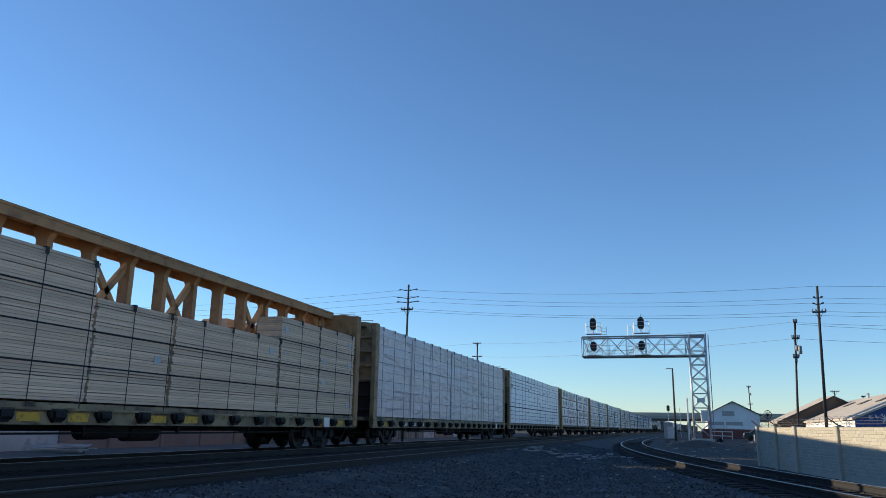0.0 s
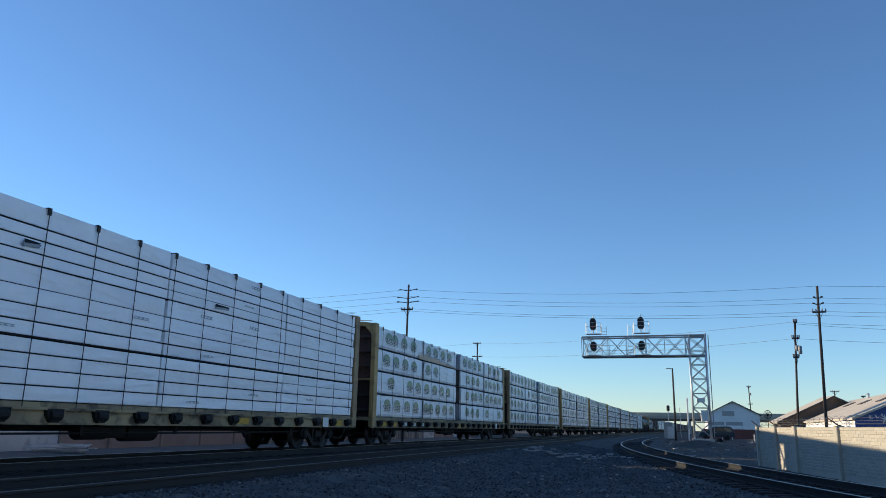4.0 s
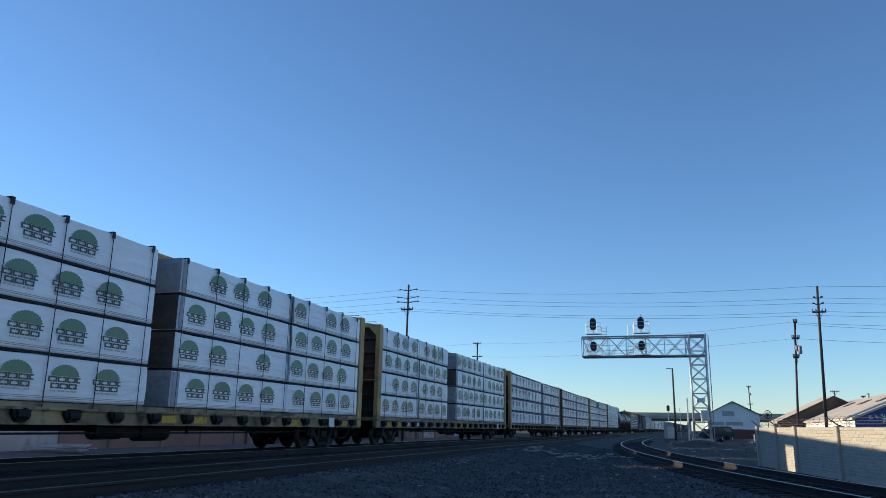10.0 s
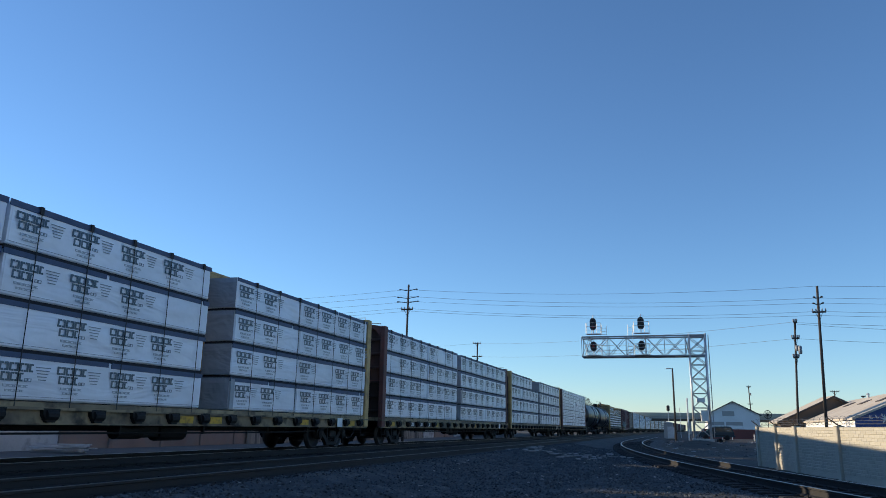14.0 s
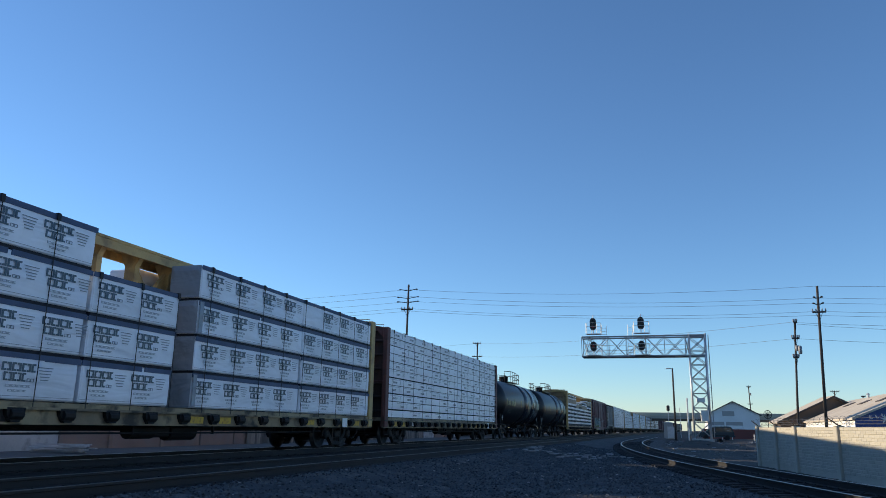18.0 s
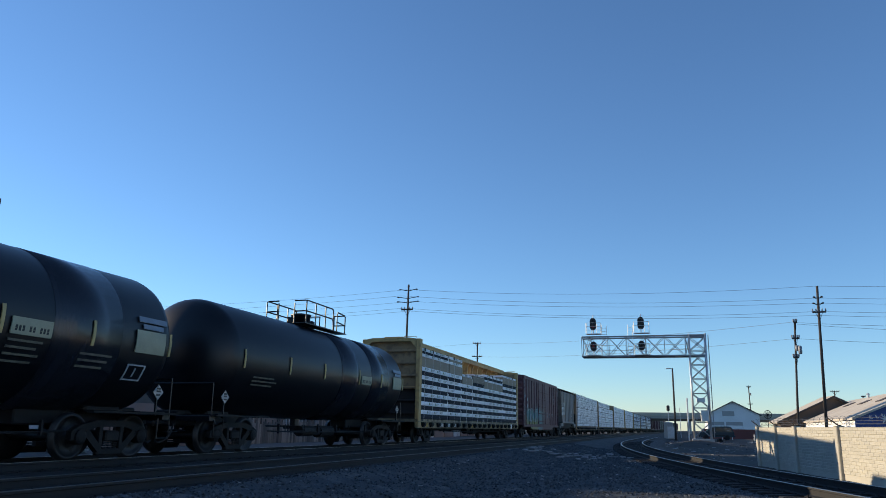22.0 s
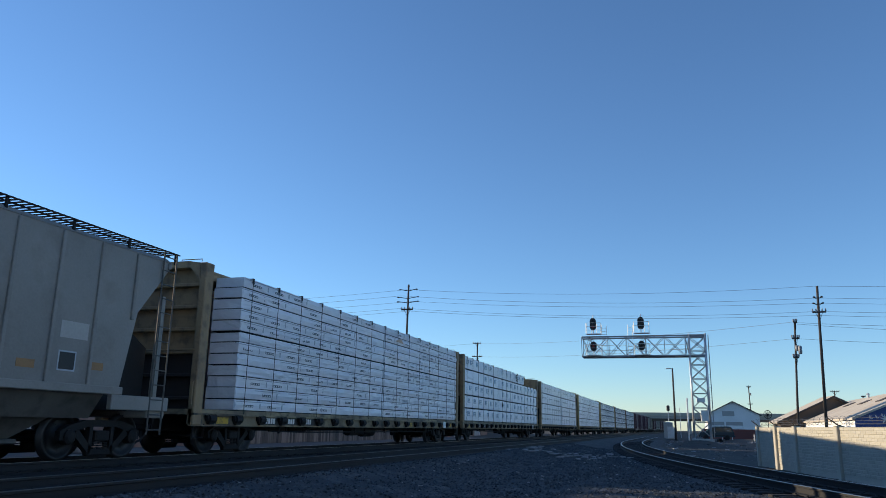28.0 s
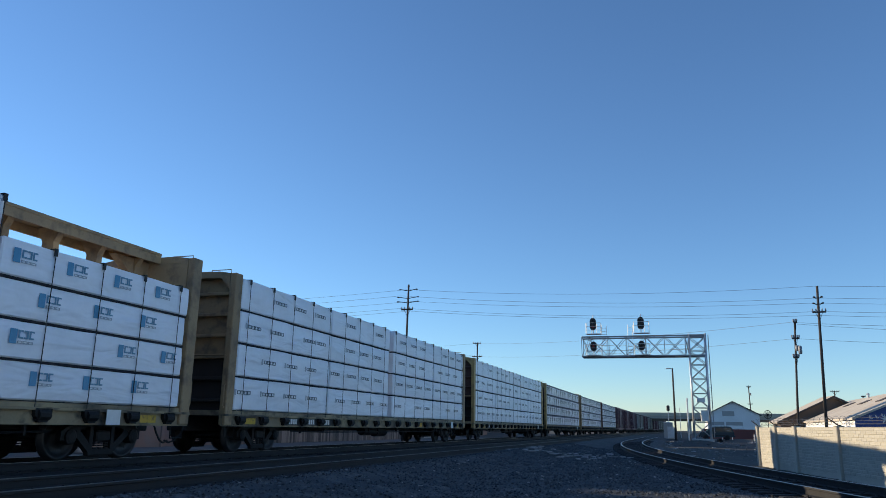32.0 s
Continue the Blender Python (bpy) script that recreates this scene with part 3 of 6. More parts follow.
# ---- signal gantry ----
def build_gantry():
    Y, X0, X1 = 74.0, -8.45, 2.25
    zt, zb = 9.5, 7.62
    g = thing("signal_bridge", "galvanised cantilever signal bridge with four black signal heads", "railway signal", at=(0, Y, 0))
    w = 0.75
    for sx in (X1 - 0.72, X1 + 0.72):
        for sy in (-w, w):
            part("column", Shape().tube((sx, sy, -0.4), (sx, sy, zt + 0.15), 0.085, 10), GALV, g, smooth=True)
    for face in range(4):
        zs = np.linspace(0.2, zt - 0.1, 8)
        for k, (a, b) in enumerate(zip(zs, zs[1:])):
            if face < 2:
                y = (-w, w)[face]
                p = [(X1 - 0.72, y), (X1 + 0.72, y)]
            else:
                x = (X1 - 0.72, X1 + 0.72)[face - 2]
                p = [(x, -w), (x, w)]
            for q in (((*p[0], a), (*p[1], b)), ((*p[1], a), (*p[0], b)), ((*p[0], b), (*p[1], b))):
                part("brace", Shape().beam(*q, 0.06, 0.06), GALV_DARK, g)
    for sy in (-w, w):
        for z in (zt, zb):
            part("chord", Shape().box((X0, sy - 0.07, z - 0.07), (X1 + 0.8, sy + 0.07, z + 0.07), 0.015), GALV_DARK, g)
    xs = [X0, -7.66, -5.95, -4.24, -2.43, -0.7, 1.18, X1 - 0.72]
    for sy in (-w, w):
        for k, (a, b) in enumerate(zip(xs, xs[1:])):
            for q in (((a, sy, zb), (b, sy, zt)), ((b, sy, zb), (a, sy, zt)), ((a, sy, zb), (a, sy, zt))):
                part("brace", Shape().beam(*q, 0.045, 0.045), GALV_DARK, g)
    fl = Shape().box((X0, -w + 0.1, zb - 0.02), (X1, w - 0.1, zb + 0.03))
    for x in xs:
        fl.beam((x, -w, zb), (x, w, zb), 0.06, 0.06)
        fl.beam((x, -w, zt), (x, w, zt), 0.05, 0.05)
    part("walkway", fl, GALV_DARK, g)
    hr = Shape()
    for z in (zb + 0.55, zb + 1.05):
        hr.tube((X0, -w + 0.12, z), (X1 - 0.72, -w + 0.12, z), 0.02, 5)
    part("handrail", hr, GALV, g)
    for x in (-7.28, -2.78):
        for z, big in ((zb + 0.93, 0), (zt + 1.2, 1)):
            hw, hl = 0.3, (0.3 if big else 0.16)
            oval = [(hw * math.cos(t) * (1.0), hl + hw * math.sin(t)) for t in (math.pi * i / 8 for i in range(9))] + [(hw * math.cos(t), -hl + hw * math.sin(t)) for t in (math.pi + math.pi * i / 8 for i in range(9))]
            head = part("signal_head", Shape().prism(oval, -0.06, 0.02, "Y").prism([(a * 0.6, c * 0.75) for a, c in oval], 0.02, 0.3, "Y"), BLACK_PAINT, g, "black oval signal head with hooded lenses", at=(x, -w - 0.35, z))
            hood = Shape()
            for k in ((0.28, -0.28) if big else (0.0,)):
                n = 12
                for i in range(n):
                    t0, t1 = math.pi * i / n, math.pi * (i + 1) / n
                    hood.beam((0.13 * math.cos(t0), -0.32, k + 0.13 * math.sin(t0)), (0.13 * math.cos(t1), -0.32, k + 0.13 * math.sin(t1)), 0.3, 0.012)
            part("hood", hood, BLACK_PAINT, head)
            for k in ((0.28, -0.28) if big else (0.0,)):
                lit = x < -5 and k <= 0
                part("lens", Shape().lathe([(-0.075, 0.01), (-0.07, 0.075), (-0.055, 0.085)], 12, "Y", (0, 0, k)), RED_LENS if lit else GLASS, head, "dim red lit lens" if lit else "dark lens")
            bk = Shape().tube((0, -w - 0.1, z - 0.9), (0, -w - 0.1, z + (0.9 if big else 0.3)), 0.05, 8)
            part("mast", bk, GALV, g, at=(x, 0, 0))
            zc = z - (0.98 if big else 0.9)
            cage = part("service_cage", Shape().box((-0.65, -w - 0.8, zc - 0.02), (0.75, -w, zc + 0.02)), GALV, g, at=(x, 0, 0))
            for zz in (zc + 0.36, zc + 0.7, zc + 1.05):
                part("guard_rail", Shape().path([(-0.65, -w, zz), (-0.65, -w - 0.8, zz), (0.75, -w - 0.8, zz), (0.75, -w, zz)], 0.02, 5), GALV, cage)
            for px_, py_ in ((-0.65, -w - 0.8), (0.75, -w - 0.8), (0.75, -w), (-0.65, -w), (-0.2, -w), (0.3, -w)):
                part("stanchion", Shape().tube((px_, py_, zc), (px_, py_, zc + 1.05), 0.02, 5), GALV, cage)
        lad = Shape()
        side = 1 if x < -5 else -1
        for sx in (0.8, 1.25):
            lad.tube((x + side * sx, -w - 0.05, zb - 0.1), (x + side * sx, -w - 0.05, zt + 1.1), 0.02, 5)
        for z in np.arange(zb, zt + 1.1, 0.3):
            lad.tube((x + side * 0.8, -w - 0.05, z), (x + side * 1.25, -w - 0.05, z), 0.016, 4)
        part("ladder", lad, GALV, g)
    lad = Shape()
    for sx in (-0.14, 0.14):
        lad.tube((X1 + 0.9 + sx * 0.8, 0, 0.2), (X1 + 0.9 + sx * 0.8, 0, zt + 0.1), 0.035, 6)
    for z in np.arange(0.5, zt, 0.3):
        lad.tube((X1 + 0.79, 0, z), (X1 + 1.01, 0, z), 0.01, 4)
    part("ladder", lad, GALV_DARK, g)
    part("junction_box", Shape().box((X1 - 0.4, -w - 0.35, 3.3), (X1 + 0.35, -w - 0.05, 3.7), 0.03).box((X1 - 0.1, -w - 0.3, 1.6), (X1 + 0.6, -w - 0.05, 2.6), 0.03), GALV, g)
    part("footing", Shape().box((X1 - 0.95, -0.95, -0.7), (X1 + 0.95, 0.95, 0.06), 0.04), CONCRETE_GREY, g)


# ---- poles and wires ----


def utility_pole(name, label, x, y, top, arms, lean=0.0, r=0.15, base=-0.7):
    p = thing(name, label, "utility pole", at=(x, y, base))
    h = top - base
    part("pole", Shape().tube((0, 0, 0), (lean, 0, h), r, 10, r * 0.7), POLE_WOOD, p, smooth=True)
    for z, half, kind in arms:
        zz = z - base
        xc = lean * zz / h
        if kind == "arm":
            a = part("crossarm", Shape().beam((xc - half, -0.18, zz), (xc + half, -0.18, zz), 0.1, 0.12, 0.01), POLE_WOOD, p)
            ins = Shape()
            for e in (-0.95, -0.45, 0.45, 0.95):
                ins.lathe([(0, 0.03), (0.04, 0.06), (0.09, 0.04), (0.14, 0.055), (0.19, 0.02)], 8, "Z", (xc + e * half, -0.18, zz + 0.06))
            part("insulators", ins, GALV_DARK, a)
            part("brace", Shape().beam((xc - half * 0.5, -0.12, zz - 0.04), (xc, -0.12, zz - 0.6), 0.03, 0.03).beam((xc + half * 0.5, -0.12, zz - 0.04), (xc, -0.12, zz - 0.6), 0.03, 0.03), STEEL_DARK, a)
        elif kind == "strut":
            sh = Shape()
            for e in (-1, 1):
                sh.tube((xc + e * 0.1, 0, zz), (xc + e * half, -0.05, zz + 0.12), 0.035, 7)
                sh.lathe([(0, 0.07), (0.05, 0.1), (0.1, 0.05)], 8, "Z", (xc + e * half, -0.05, zz + 0.05))
            part("strut_insulator", sh, STEEL_DARK, p, "dark horizontal post insulators")
        elif kind == "can":
            part("transformer", Shape().lathe([(0, 0.07), (0.03, 0.13), (0.52, 0.13), (0.58, 0.07)], 14, "Z", (xc + 0.3, -0.1, zz)).box((xc, -0.14, zz + 0.2), (xc + 0.25, -0.06, zz + 0.6)), GALV_DARK, p, "grey transformer can", smooth=True)
    return p


def wire(name, a, b, sag, r=0.01, n=14):
    a, b = Vector(a), Vector(b)
    pts = [a.lerp(b, i / n) - Vector((0, 0, sag * 4 * (i / n) * (1 - i / n))) for i in range(n + 1)]
    tagged(part(name, Shape().path(pts, r, 4), WIRE), "thin dark overhead power line against the sky", "wire", group="overhead wires")


# ---- buildings ----
def gable_house(name, label, x, y, w, d, eave, apex, wall, roof, base=-0.8, turn=0.0, over=0.35):
    h = thing(name, label, "building", at=pose(x, y, base, 0, 0, turn))
    e, a = eave - base, apex - base
    part("wall", Shape().prism([(-w / 2, 0), (w / 2, 0), (w / 2, e), (0, a), (-w / 2, e)], 0, d, "Y"), wall, h)
    for s in (-1, 1):
        k = (a - e) / (w / 2)
        x1 = s * (w / 2 + over)
        z1 = e - k * over
        rf = Shape().prism([(0, a + 0.02), (x1, z1 + 0.02), (x1, z1 + 0.2), (0, a + 0.2)], -over, d + over, "Y")
        part("roof", rf, roof, h)
    return h, e, a


# ---- rolling stock: local x runs back along the car, -y is the side seen, z = 0 the rail top ----
WHEEL_R = 0.46
MESH = {}


def kept(key, make, mat, smooth=False):
    if key not in MESH:
        MESH[key] = make().mesh(key, mat, smooth)
    return MESH[key]


def wheelset_shape():
    sh = Shape().tube((0, -0.95, 0), (0, 0.95, 0), 0.075, 10)
    for s in (-1, 1):
        prof = [(0.70, 0.1), (0.705, WHEEL_R + 0.025), (0.73, WHEEL_R + 0.026), (0.745, WHEEL_R), (0.83, WHEEL_R - 0.005), (0.835, WHEEL_R - 0.07), (0.79, WHEEL_R - 0.08), (0.78, 0.15), (0.84, 0.13), (0.85, 0.02)]
        sh.lathe([(s * a, r) for a, r in prof], 24, "Y")
    for s in (-1, 1):
        for k in range(6):
            t = k * math.pi / 3
            sh.tube((0.27 * math.cos(t), s * 0.775, 0.27 * math.sin(t)), (0.27 * math.cos(t), s * 0.79, 0.27 * math.sin(t)), 0.045, 6)
    return sh


def sideframe_shape(s):
    """Cast side frame: arched top bar, sagging bottom bar, two columns, journal ends and a spring nest."""
    y0, y1 = s * 0.93, s * 1.06
    lo, hi = min(y0, y1), max(y0, y1)
    sh = Shape()
    sh.prism([(-1.12, 0.36), (-1.12, 0.52), (-0.92, 0.62), (-0.45, 0.72), (0.45, 0.72), (0.92, 0.62), (1.12, 0.52), (1.12, 0.36), (0.88, 0.36), (0.82, 0.5), (0.4, 0.6), (-0.4, 0.6), (-0.82, 0.5), (-0.88, 0.36)], lo, hi, "Y")
    sh.prism([(-0.78, 0.46), (-0.66, 0.56), (-0.26, 0.22), (-0.3, 0.1)], lo, hi, "Y")
    sh.prism([(0.78, 0.46), (0.66, 0.56), (0.26, 0.22), (0.3, 0.1)], lo, hi, "Y")
    sh.box((-0.36, lo, 0.08), (0.36, hi, 0.2), 0.02)
    for c in (-0.3, 0.3):
        sh.box((c - 0.05, lo, 0.18), (c + 0.05, hi, 0.62), 0.01)
    for i in range(3):
        for k in range(6):
            sh.tube((-0.15 + 0.15 * i, s * 1.0, 0.2 + k * 0.045), (-0.15 + 0.15 * i, s * 1.0, 0.225 + k * 0.045), 0.065, 8)
    for c in (-0.89, 0.89):
        sh.lathe([(s * 0.9, 0.05), (s * 0.91, 0.14), (s * 1.1, 0.14), (s * 1.13, 0.09), (s * 1.14, 0.02)], 12, "Y", (c, 0, 0.42))
    sh.v = [(x, y, z * 1.095) for x, y, z in sh.v]
    return sh


def truck(parent, x):
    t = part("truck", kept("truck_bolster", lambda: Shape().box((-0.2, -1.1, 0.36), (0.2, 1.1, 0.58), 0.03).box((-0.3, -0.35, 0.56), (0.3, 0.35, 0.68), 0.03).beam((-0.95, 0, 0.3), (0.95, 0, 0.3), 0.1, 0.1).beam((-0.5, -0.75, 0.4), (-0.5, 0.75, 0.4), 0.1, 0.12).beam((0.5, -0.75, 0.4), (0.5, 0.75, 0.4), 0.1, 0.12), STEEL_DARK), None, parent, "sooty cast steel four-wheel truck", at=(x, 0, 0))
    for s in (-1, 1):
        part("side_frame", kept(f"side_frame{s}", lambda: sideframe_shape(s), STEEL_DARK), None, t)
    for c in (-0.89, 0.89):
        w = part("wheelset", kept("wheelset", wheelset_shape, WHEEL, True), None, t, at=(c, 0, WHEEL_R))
    return t


def coupler(parent, x, d):
    """A knuckle coupler reaching out by d, with an air hose."""
    sh = Shape().box((min(x, x + d * 0.75), -0.09, 0.72), (max(x, x + d * 0.75), 0.09, 0.94), 0.02)
    sh.box((min(x + d * 0.6, x + d), -0.17, 0.68), (max(x + d * 0.6, x + d), 0.17, 0.98), 0.05)
    part("coupler", sh, STEEL_DARK, parent)
    s = 1 if d > 0 else -1
    pts = [(x + d * 0.2, -0.35, 0.72), (x + d * 0.35, -0.36, 0.5), (x + d * 0.6, -0.33, 0.33), (x + d * 0.85, -0.3, 0.28), (x + d * 1.05, -0.28, 0.33)]
    part("air_hose", Shape().path(pts, 0.025, 6), RUBBER, parent)


def brake_rods(parent, x0, x1):
    sh = Shape()
    sh.path([(x0, -1.0, 0.55), (x0 + 2.2, -0.9, 0.56), (x0 + 3.4, -0.55, 0.66)], 0.018, 5)
    sh.path([(x1, -1.0, 0.55), (x1 - 2.2, -0.9, 0.56), (x1 - 3.4, -0.55, 0.66)], 0.018, 5)
    for x in (x0 + 0.9, x0 + 2.0, x1 - 0.9, x1 - 2.0):
        sh.tube((x, -0.95, 0.55), (x, -0.95, 0.76), 0.016, 5)
        sh.tube((x + 0.18, -0.95, 0.55), (x + 0.18, -0.95, 0.76), 0.016, 5)
    sh.path([(x0 - 0.6, -1.22, 0.57), (x0 + 1.5, -1.22, 0.53), (x1 - 1.5, -1.22, 0.53), (x1 + 0.6, -1.22, 0.57)], 0.022, 5)
    part("brake_rods", sh, STEEL_DARK, parent)
    for k in range(4):
        x = x0 + (x1 - x0) * (k + 0.3 * (k % 2)) / 3.3
        part("rod_hanger", kept("rod_hanger", lambda: Shape().box((-0.025, -1.25, 0.5), (0.025, -1.19, 0.78)), STEEL_DARK), None, parent, at=(x, 0, 0))
    m = (x0 + x1) / 2
    part("brake_cylinder", Shape().tube((m - 1.1, -0.75, 0.56), (m - 0.3, -0.75, 0.56), 0.17, 12).tube((m + 0.3, -0.7, 0.54), (m + 1.3, -0.7, 0.54), 0.2, 12).box((m - 0.3, -0.85, 0.42), (m + 0.3, -0.6, 0.7), 0.03), STEEL_DARK, parent)


def bars(sh, x, z, w, h, y, n=1, gap=0.3):
    """Rows of writing too small to read, as plain bars on the seen side."""
    for k in range(n):
        sh.box((x, y - 0.004, z - k * h * (1 + gap)), (x + w, y, z - k * h * (1 + gap) + h))
    return sh


def stencil(sh, x, z, n, size, y):
    """A run of painted characters as upright strokes."""
    for k in range(n):
        sh.box((x + k * size * 0.82, y - 0.004, z), (x + k * size * 0.82 + size * 0.58, y, z + size))
    return sh


def centerbeam_car(L, paint, label, seed, tall=4.7, yellow=True, recess=None):
    """A centre-beam flat car: deck, winch-lined sills, ribbed bulkheads, lattice centre beam, two trucks."""
    rng = random.Random(seed)
    car = thing("centerbeam_flatcar", label, "railroad car", group="freight train cars")
    h = L / 2
    b = h - 0.77                                     # outer face of the bulkheads
    recess = recess or BULK_RUST
    chord = tall + 0.12
    part("deck", Shape().box((-b, -1.38, 0.96), (b, 1.38, 1.09)), SILL, car)
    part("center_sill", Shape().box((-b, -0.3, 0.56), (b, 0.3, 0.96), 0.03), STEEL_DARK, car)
    for s in (-1, 1):
        sill = part("side_sill", Shape().box((-b, min(s * 1.3, s * 1.36), 0.72), (b, max(s * 1.3, s * 1.36), 1.0)).box((-b, min(s * 1.3, s * 1.45), 0.95), (b, max(s * 1.3, s * 1.45), 1.0)).box((-b, min(s * 1.3, s * 1.4), 0.69), (b, max(s * 1.3, s * 1.4), 0.72)), SILL, car, "grimy side sill lined with tie-down winches")
        n = 19
        win = kept("winch", lambda: Shape().tube((-0.13, 0, 0), (0.13, 0, 0), 0.105, 10).box((-0.15, -0.02, -0.02), (-0.12, 0.13, 0.13)).box((0.12, -0.02, -0.02), (0.15, 0.13, 0.13)).tube((0.13, 0, 0), (0.19, 0, 0), 0.05, 8).prism([(-0.2, 0.12), (0.2, 0.12), (0.19, 0.0), (0.1, -0.13), (-0.08, -0.13), (-0.19, 0.0)], -0.035, 0.05, "Y"), STEEL_DARK)
        for k in range(n):
            x = -b + 0.75 + (2 * b - 1.5) * k / (n - 1)
            part("winch", win, None, sill, at=pose(x, s * 1.415, 0.86, 0, 0, 0 if s < 0 else 180))
        if s < 0:
            if yellow:
                for k in range(n - 1):
                    if k in (0, n - 2) or rng.random() < 0.3:
                        x = -b + 0.75 + (2 * b - 1.5) * (k + 0.5) / (n - 1)
                        part("yellow_patch", kept("yellow_patch", lambda: Shape().box((-0.27, -1.366, 0.75), (0.25, -1.36, 0.91)), YELLOW), None, sill, "bright yellow reflective patch", at=(x, 0, 0))
            board = Shape().box((-b + 3.2, -1.368, 0.735), (-b + 6.6, -1.36, 0.945))
            part("mark_panel", board, BLACK_PAINT, sill, "black painted panel")
            for at_, n_ in ((3.45, 4), (4.75, 3), (5.85, 3)):
                for k in range(n_):
                    part("marking", kept("stencil_bar", lambda: Shape().box((0, -1.374, 0.77), (0.1, -1.368, 0.92)), WHITE_MARK), None, sill, "white stencilled bar", at=(-b + at_ + 0.14 * k, 0, 0))
            part("placard", Shape().box((b - 2.74, -1.46, 0.7), (b - 2.34, -1.45, 1.0)), WHITE_MARK, sill, "small pale square data plate")
    for s in (-1, 1):
        x0, x1 = (b - 0.34, b) if s > 0 else (-b, -b + 0.34)
        xi = b - 0.05 if s > 0 else -b + 0.05
        sh = Shape()
        inner = (x0, x0 + 0.06) if s > 0 else (x1 - 0.06, x1)
        for sy in (-1, 1):
            lo, hi = min(sy * 1.24, sy * 1.43), max(sy * 1.24, sy * 1.43)
            sh.box((x0, lo, 0.72), (x1, hi, tall - 0.02), 0.02)
        sh.prism([(-1.24, tall - 0.14), (1.24, tall - 0.14), (1.24, tall - 0.025), (0.9, tall + 0.03), (-0.9, tall + 0.03), (-1.24, tall - 0.025)], x0, x1, "X")
        for sy in (-1, 1):
            sh.prism([(sy * 1.24, tall - 0.14), (sy * 0.95, tall - 0.14), (sy * 1.24, tall - 0.45)], *((x1 - 0.05, x1) if s > 0 else (x0, x0 + 0.05)), "X")
        bh = part("bulkhead", sh, paint, car, "ribbed steel end bulkhead")
        part("end_panel", Shape().box((inner[0] + 0.004, -1.236, 2.45), (inner[1] - 0.004, 1.236, tall - 0.144)), recess, bh, "rust-stained end plate")
        # lower plate and ribs take a near-black brown: shade between cars as colour
        part("lower_end_panel", Shape().box((inner[0] + 0.004, -1.236, 0.95), (inner[1] - 0.004, 1.236, 2.446)), SHADE_BROWN, bh, "lower end plate with shade put into its colour")
        for k in range(6):
            z = 1.3 + k * 0.56
            part("rib", Shape().box((x0 + (0.06 if s > 0 else 0.12), -1.24, z), (x1 - (0.12 if s > 0 else 0.06), 1.24, z + 0.09), 0.015), recess if z > 2.4 else SHADE_BROWN, bh)
        part("end_rail", Shape().tube((s * (b + 0.03), -1.3, 2.5), (s * (b + 0.03), 1.3, 2.5), 0.022, 6), paint, bh)
        part("grab_iron", Shape().path([(s * (b - 0.1), -1.2, tall), (s * (b - 0.1), -1.2, tall + 0.09), (s * (b - 0.1), -0.6, tall + 0.09), (s * (b - 0.1), -0.6, tall)], 0.012, 5), paint, bh)
        part("grab_iron", Shape().path([(s * (b + 0.02), -1.38, 1.15), (s * (b + 0.06), -1.38, 1.2), (s * (b + 0.06), -1.38, 1.7), (s * (b + 0.02), -1.38, 1.75)], 0.014, 5), paint, bh)
        part("step", Shape().path([(s * (b - 0.12), -1.36, 0.74), (s * (b - 0.12), -1.36, 0.42), (s * (b - 0.55), -1.36, 0.42), (s * (b - 0.55), -1.36, 0.74)], 0.018, 5), STEEL_DARK, bh)
        coupler(car, s * b, s * 0.76)
    # centre beam
    beam = part("center_beam", Shape().box((-b + 0.34, -0.46, chord - 0.07), (b - 0.34, 0.46, chord), 0.01).box((-b + 0.34, -0.44, chord - 0.26), (b - 0.34, -0.39, chord - 0.07)).box((-b + 0.34, 0.39, chord - 0.26), (b - 0.34, 0.44, chord - 0.07)), paint, car, "wide top chord of the centre beam")
    n = 17
    for k in range(n + 1):
        x = -b + 0.8 + (2 * b - 1.6) * k / n
        part("post", kept(f"beam_post{tall}{paint.name}", lambda: Shape().prism([(-0.32, chord - 0.1), (0.32, chord - 0.1), (0.15, chord - 0.4), (0.14, 1.06), (-0.14, 1.06), (-0.15, chord - 0.4)], -0.08, 0.08, "X"), paint), None, beam, at=(x, 0, 0))
    for k in (2, 5, 8, 10, 13):
        x0 = -b + 0.8 + (2 * b - 1.6) * k / n
        x1 = x0 + (2 * b - 1.6) / n
        part("diagonal", Shape().beam((x0, 0, tall - 0.25), (x1, 0, tall - 1.75), 0.1, 0.16).beam((x1, 0, tall - 0.25), (x0, 0, tall - 1.75), 0.1, 0.16), paint, beam)
    for s in (-1, 1):
        part("gusset", Shape().prism([(s * (b - 0.3), tall - 0.1), (s * (b - 1.5), tall - 0.1), (s * (b - 0.8), tall - 0.6), (s * (b - 0.3), tall - 1.7)], -0.1, 0.1, "Y"), paint, beam)
    brake_rods(car, -b + 4.5, b - 4.5)
    for s in (-1, 1):
        truck(car, s * (h - 3.1))
    return car


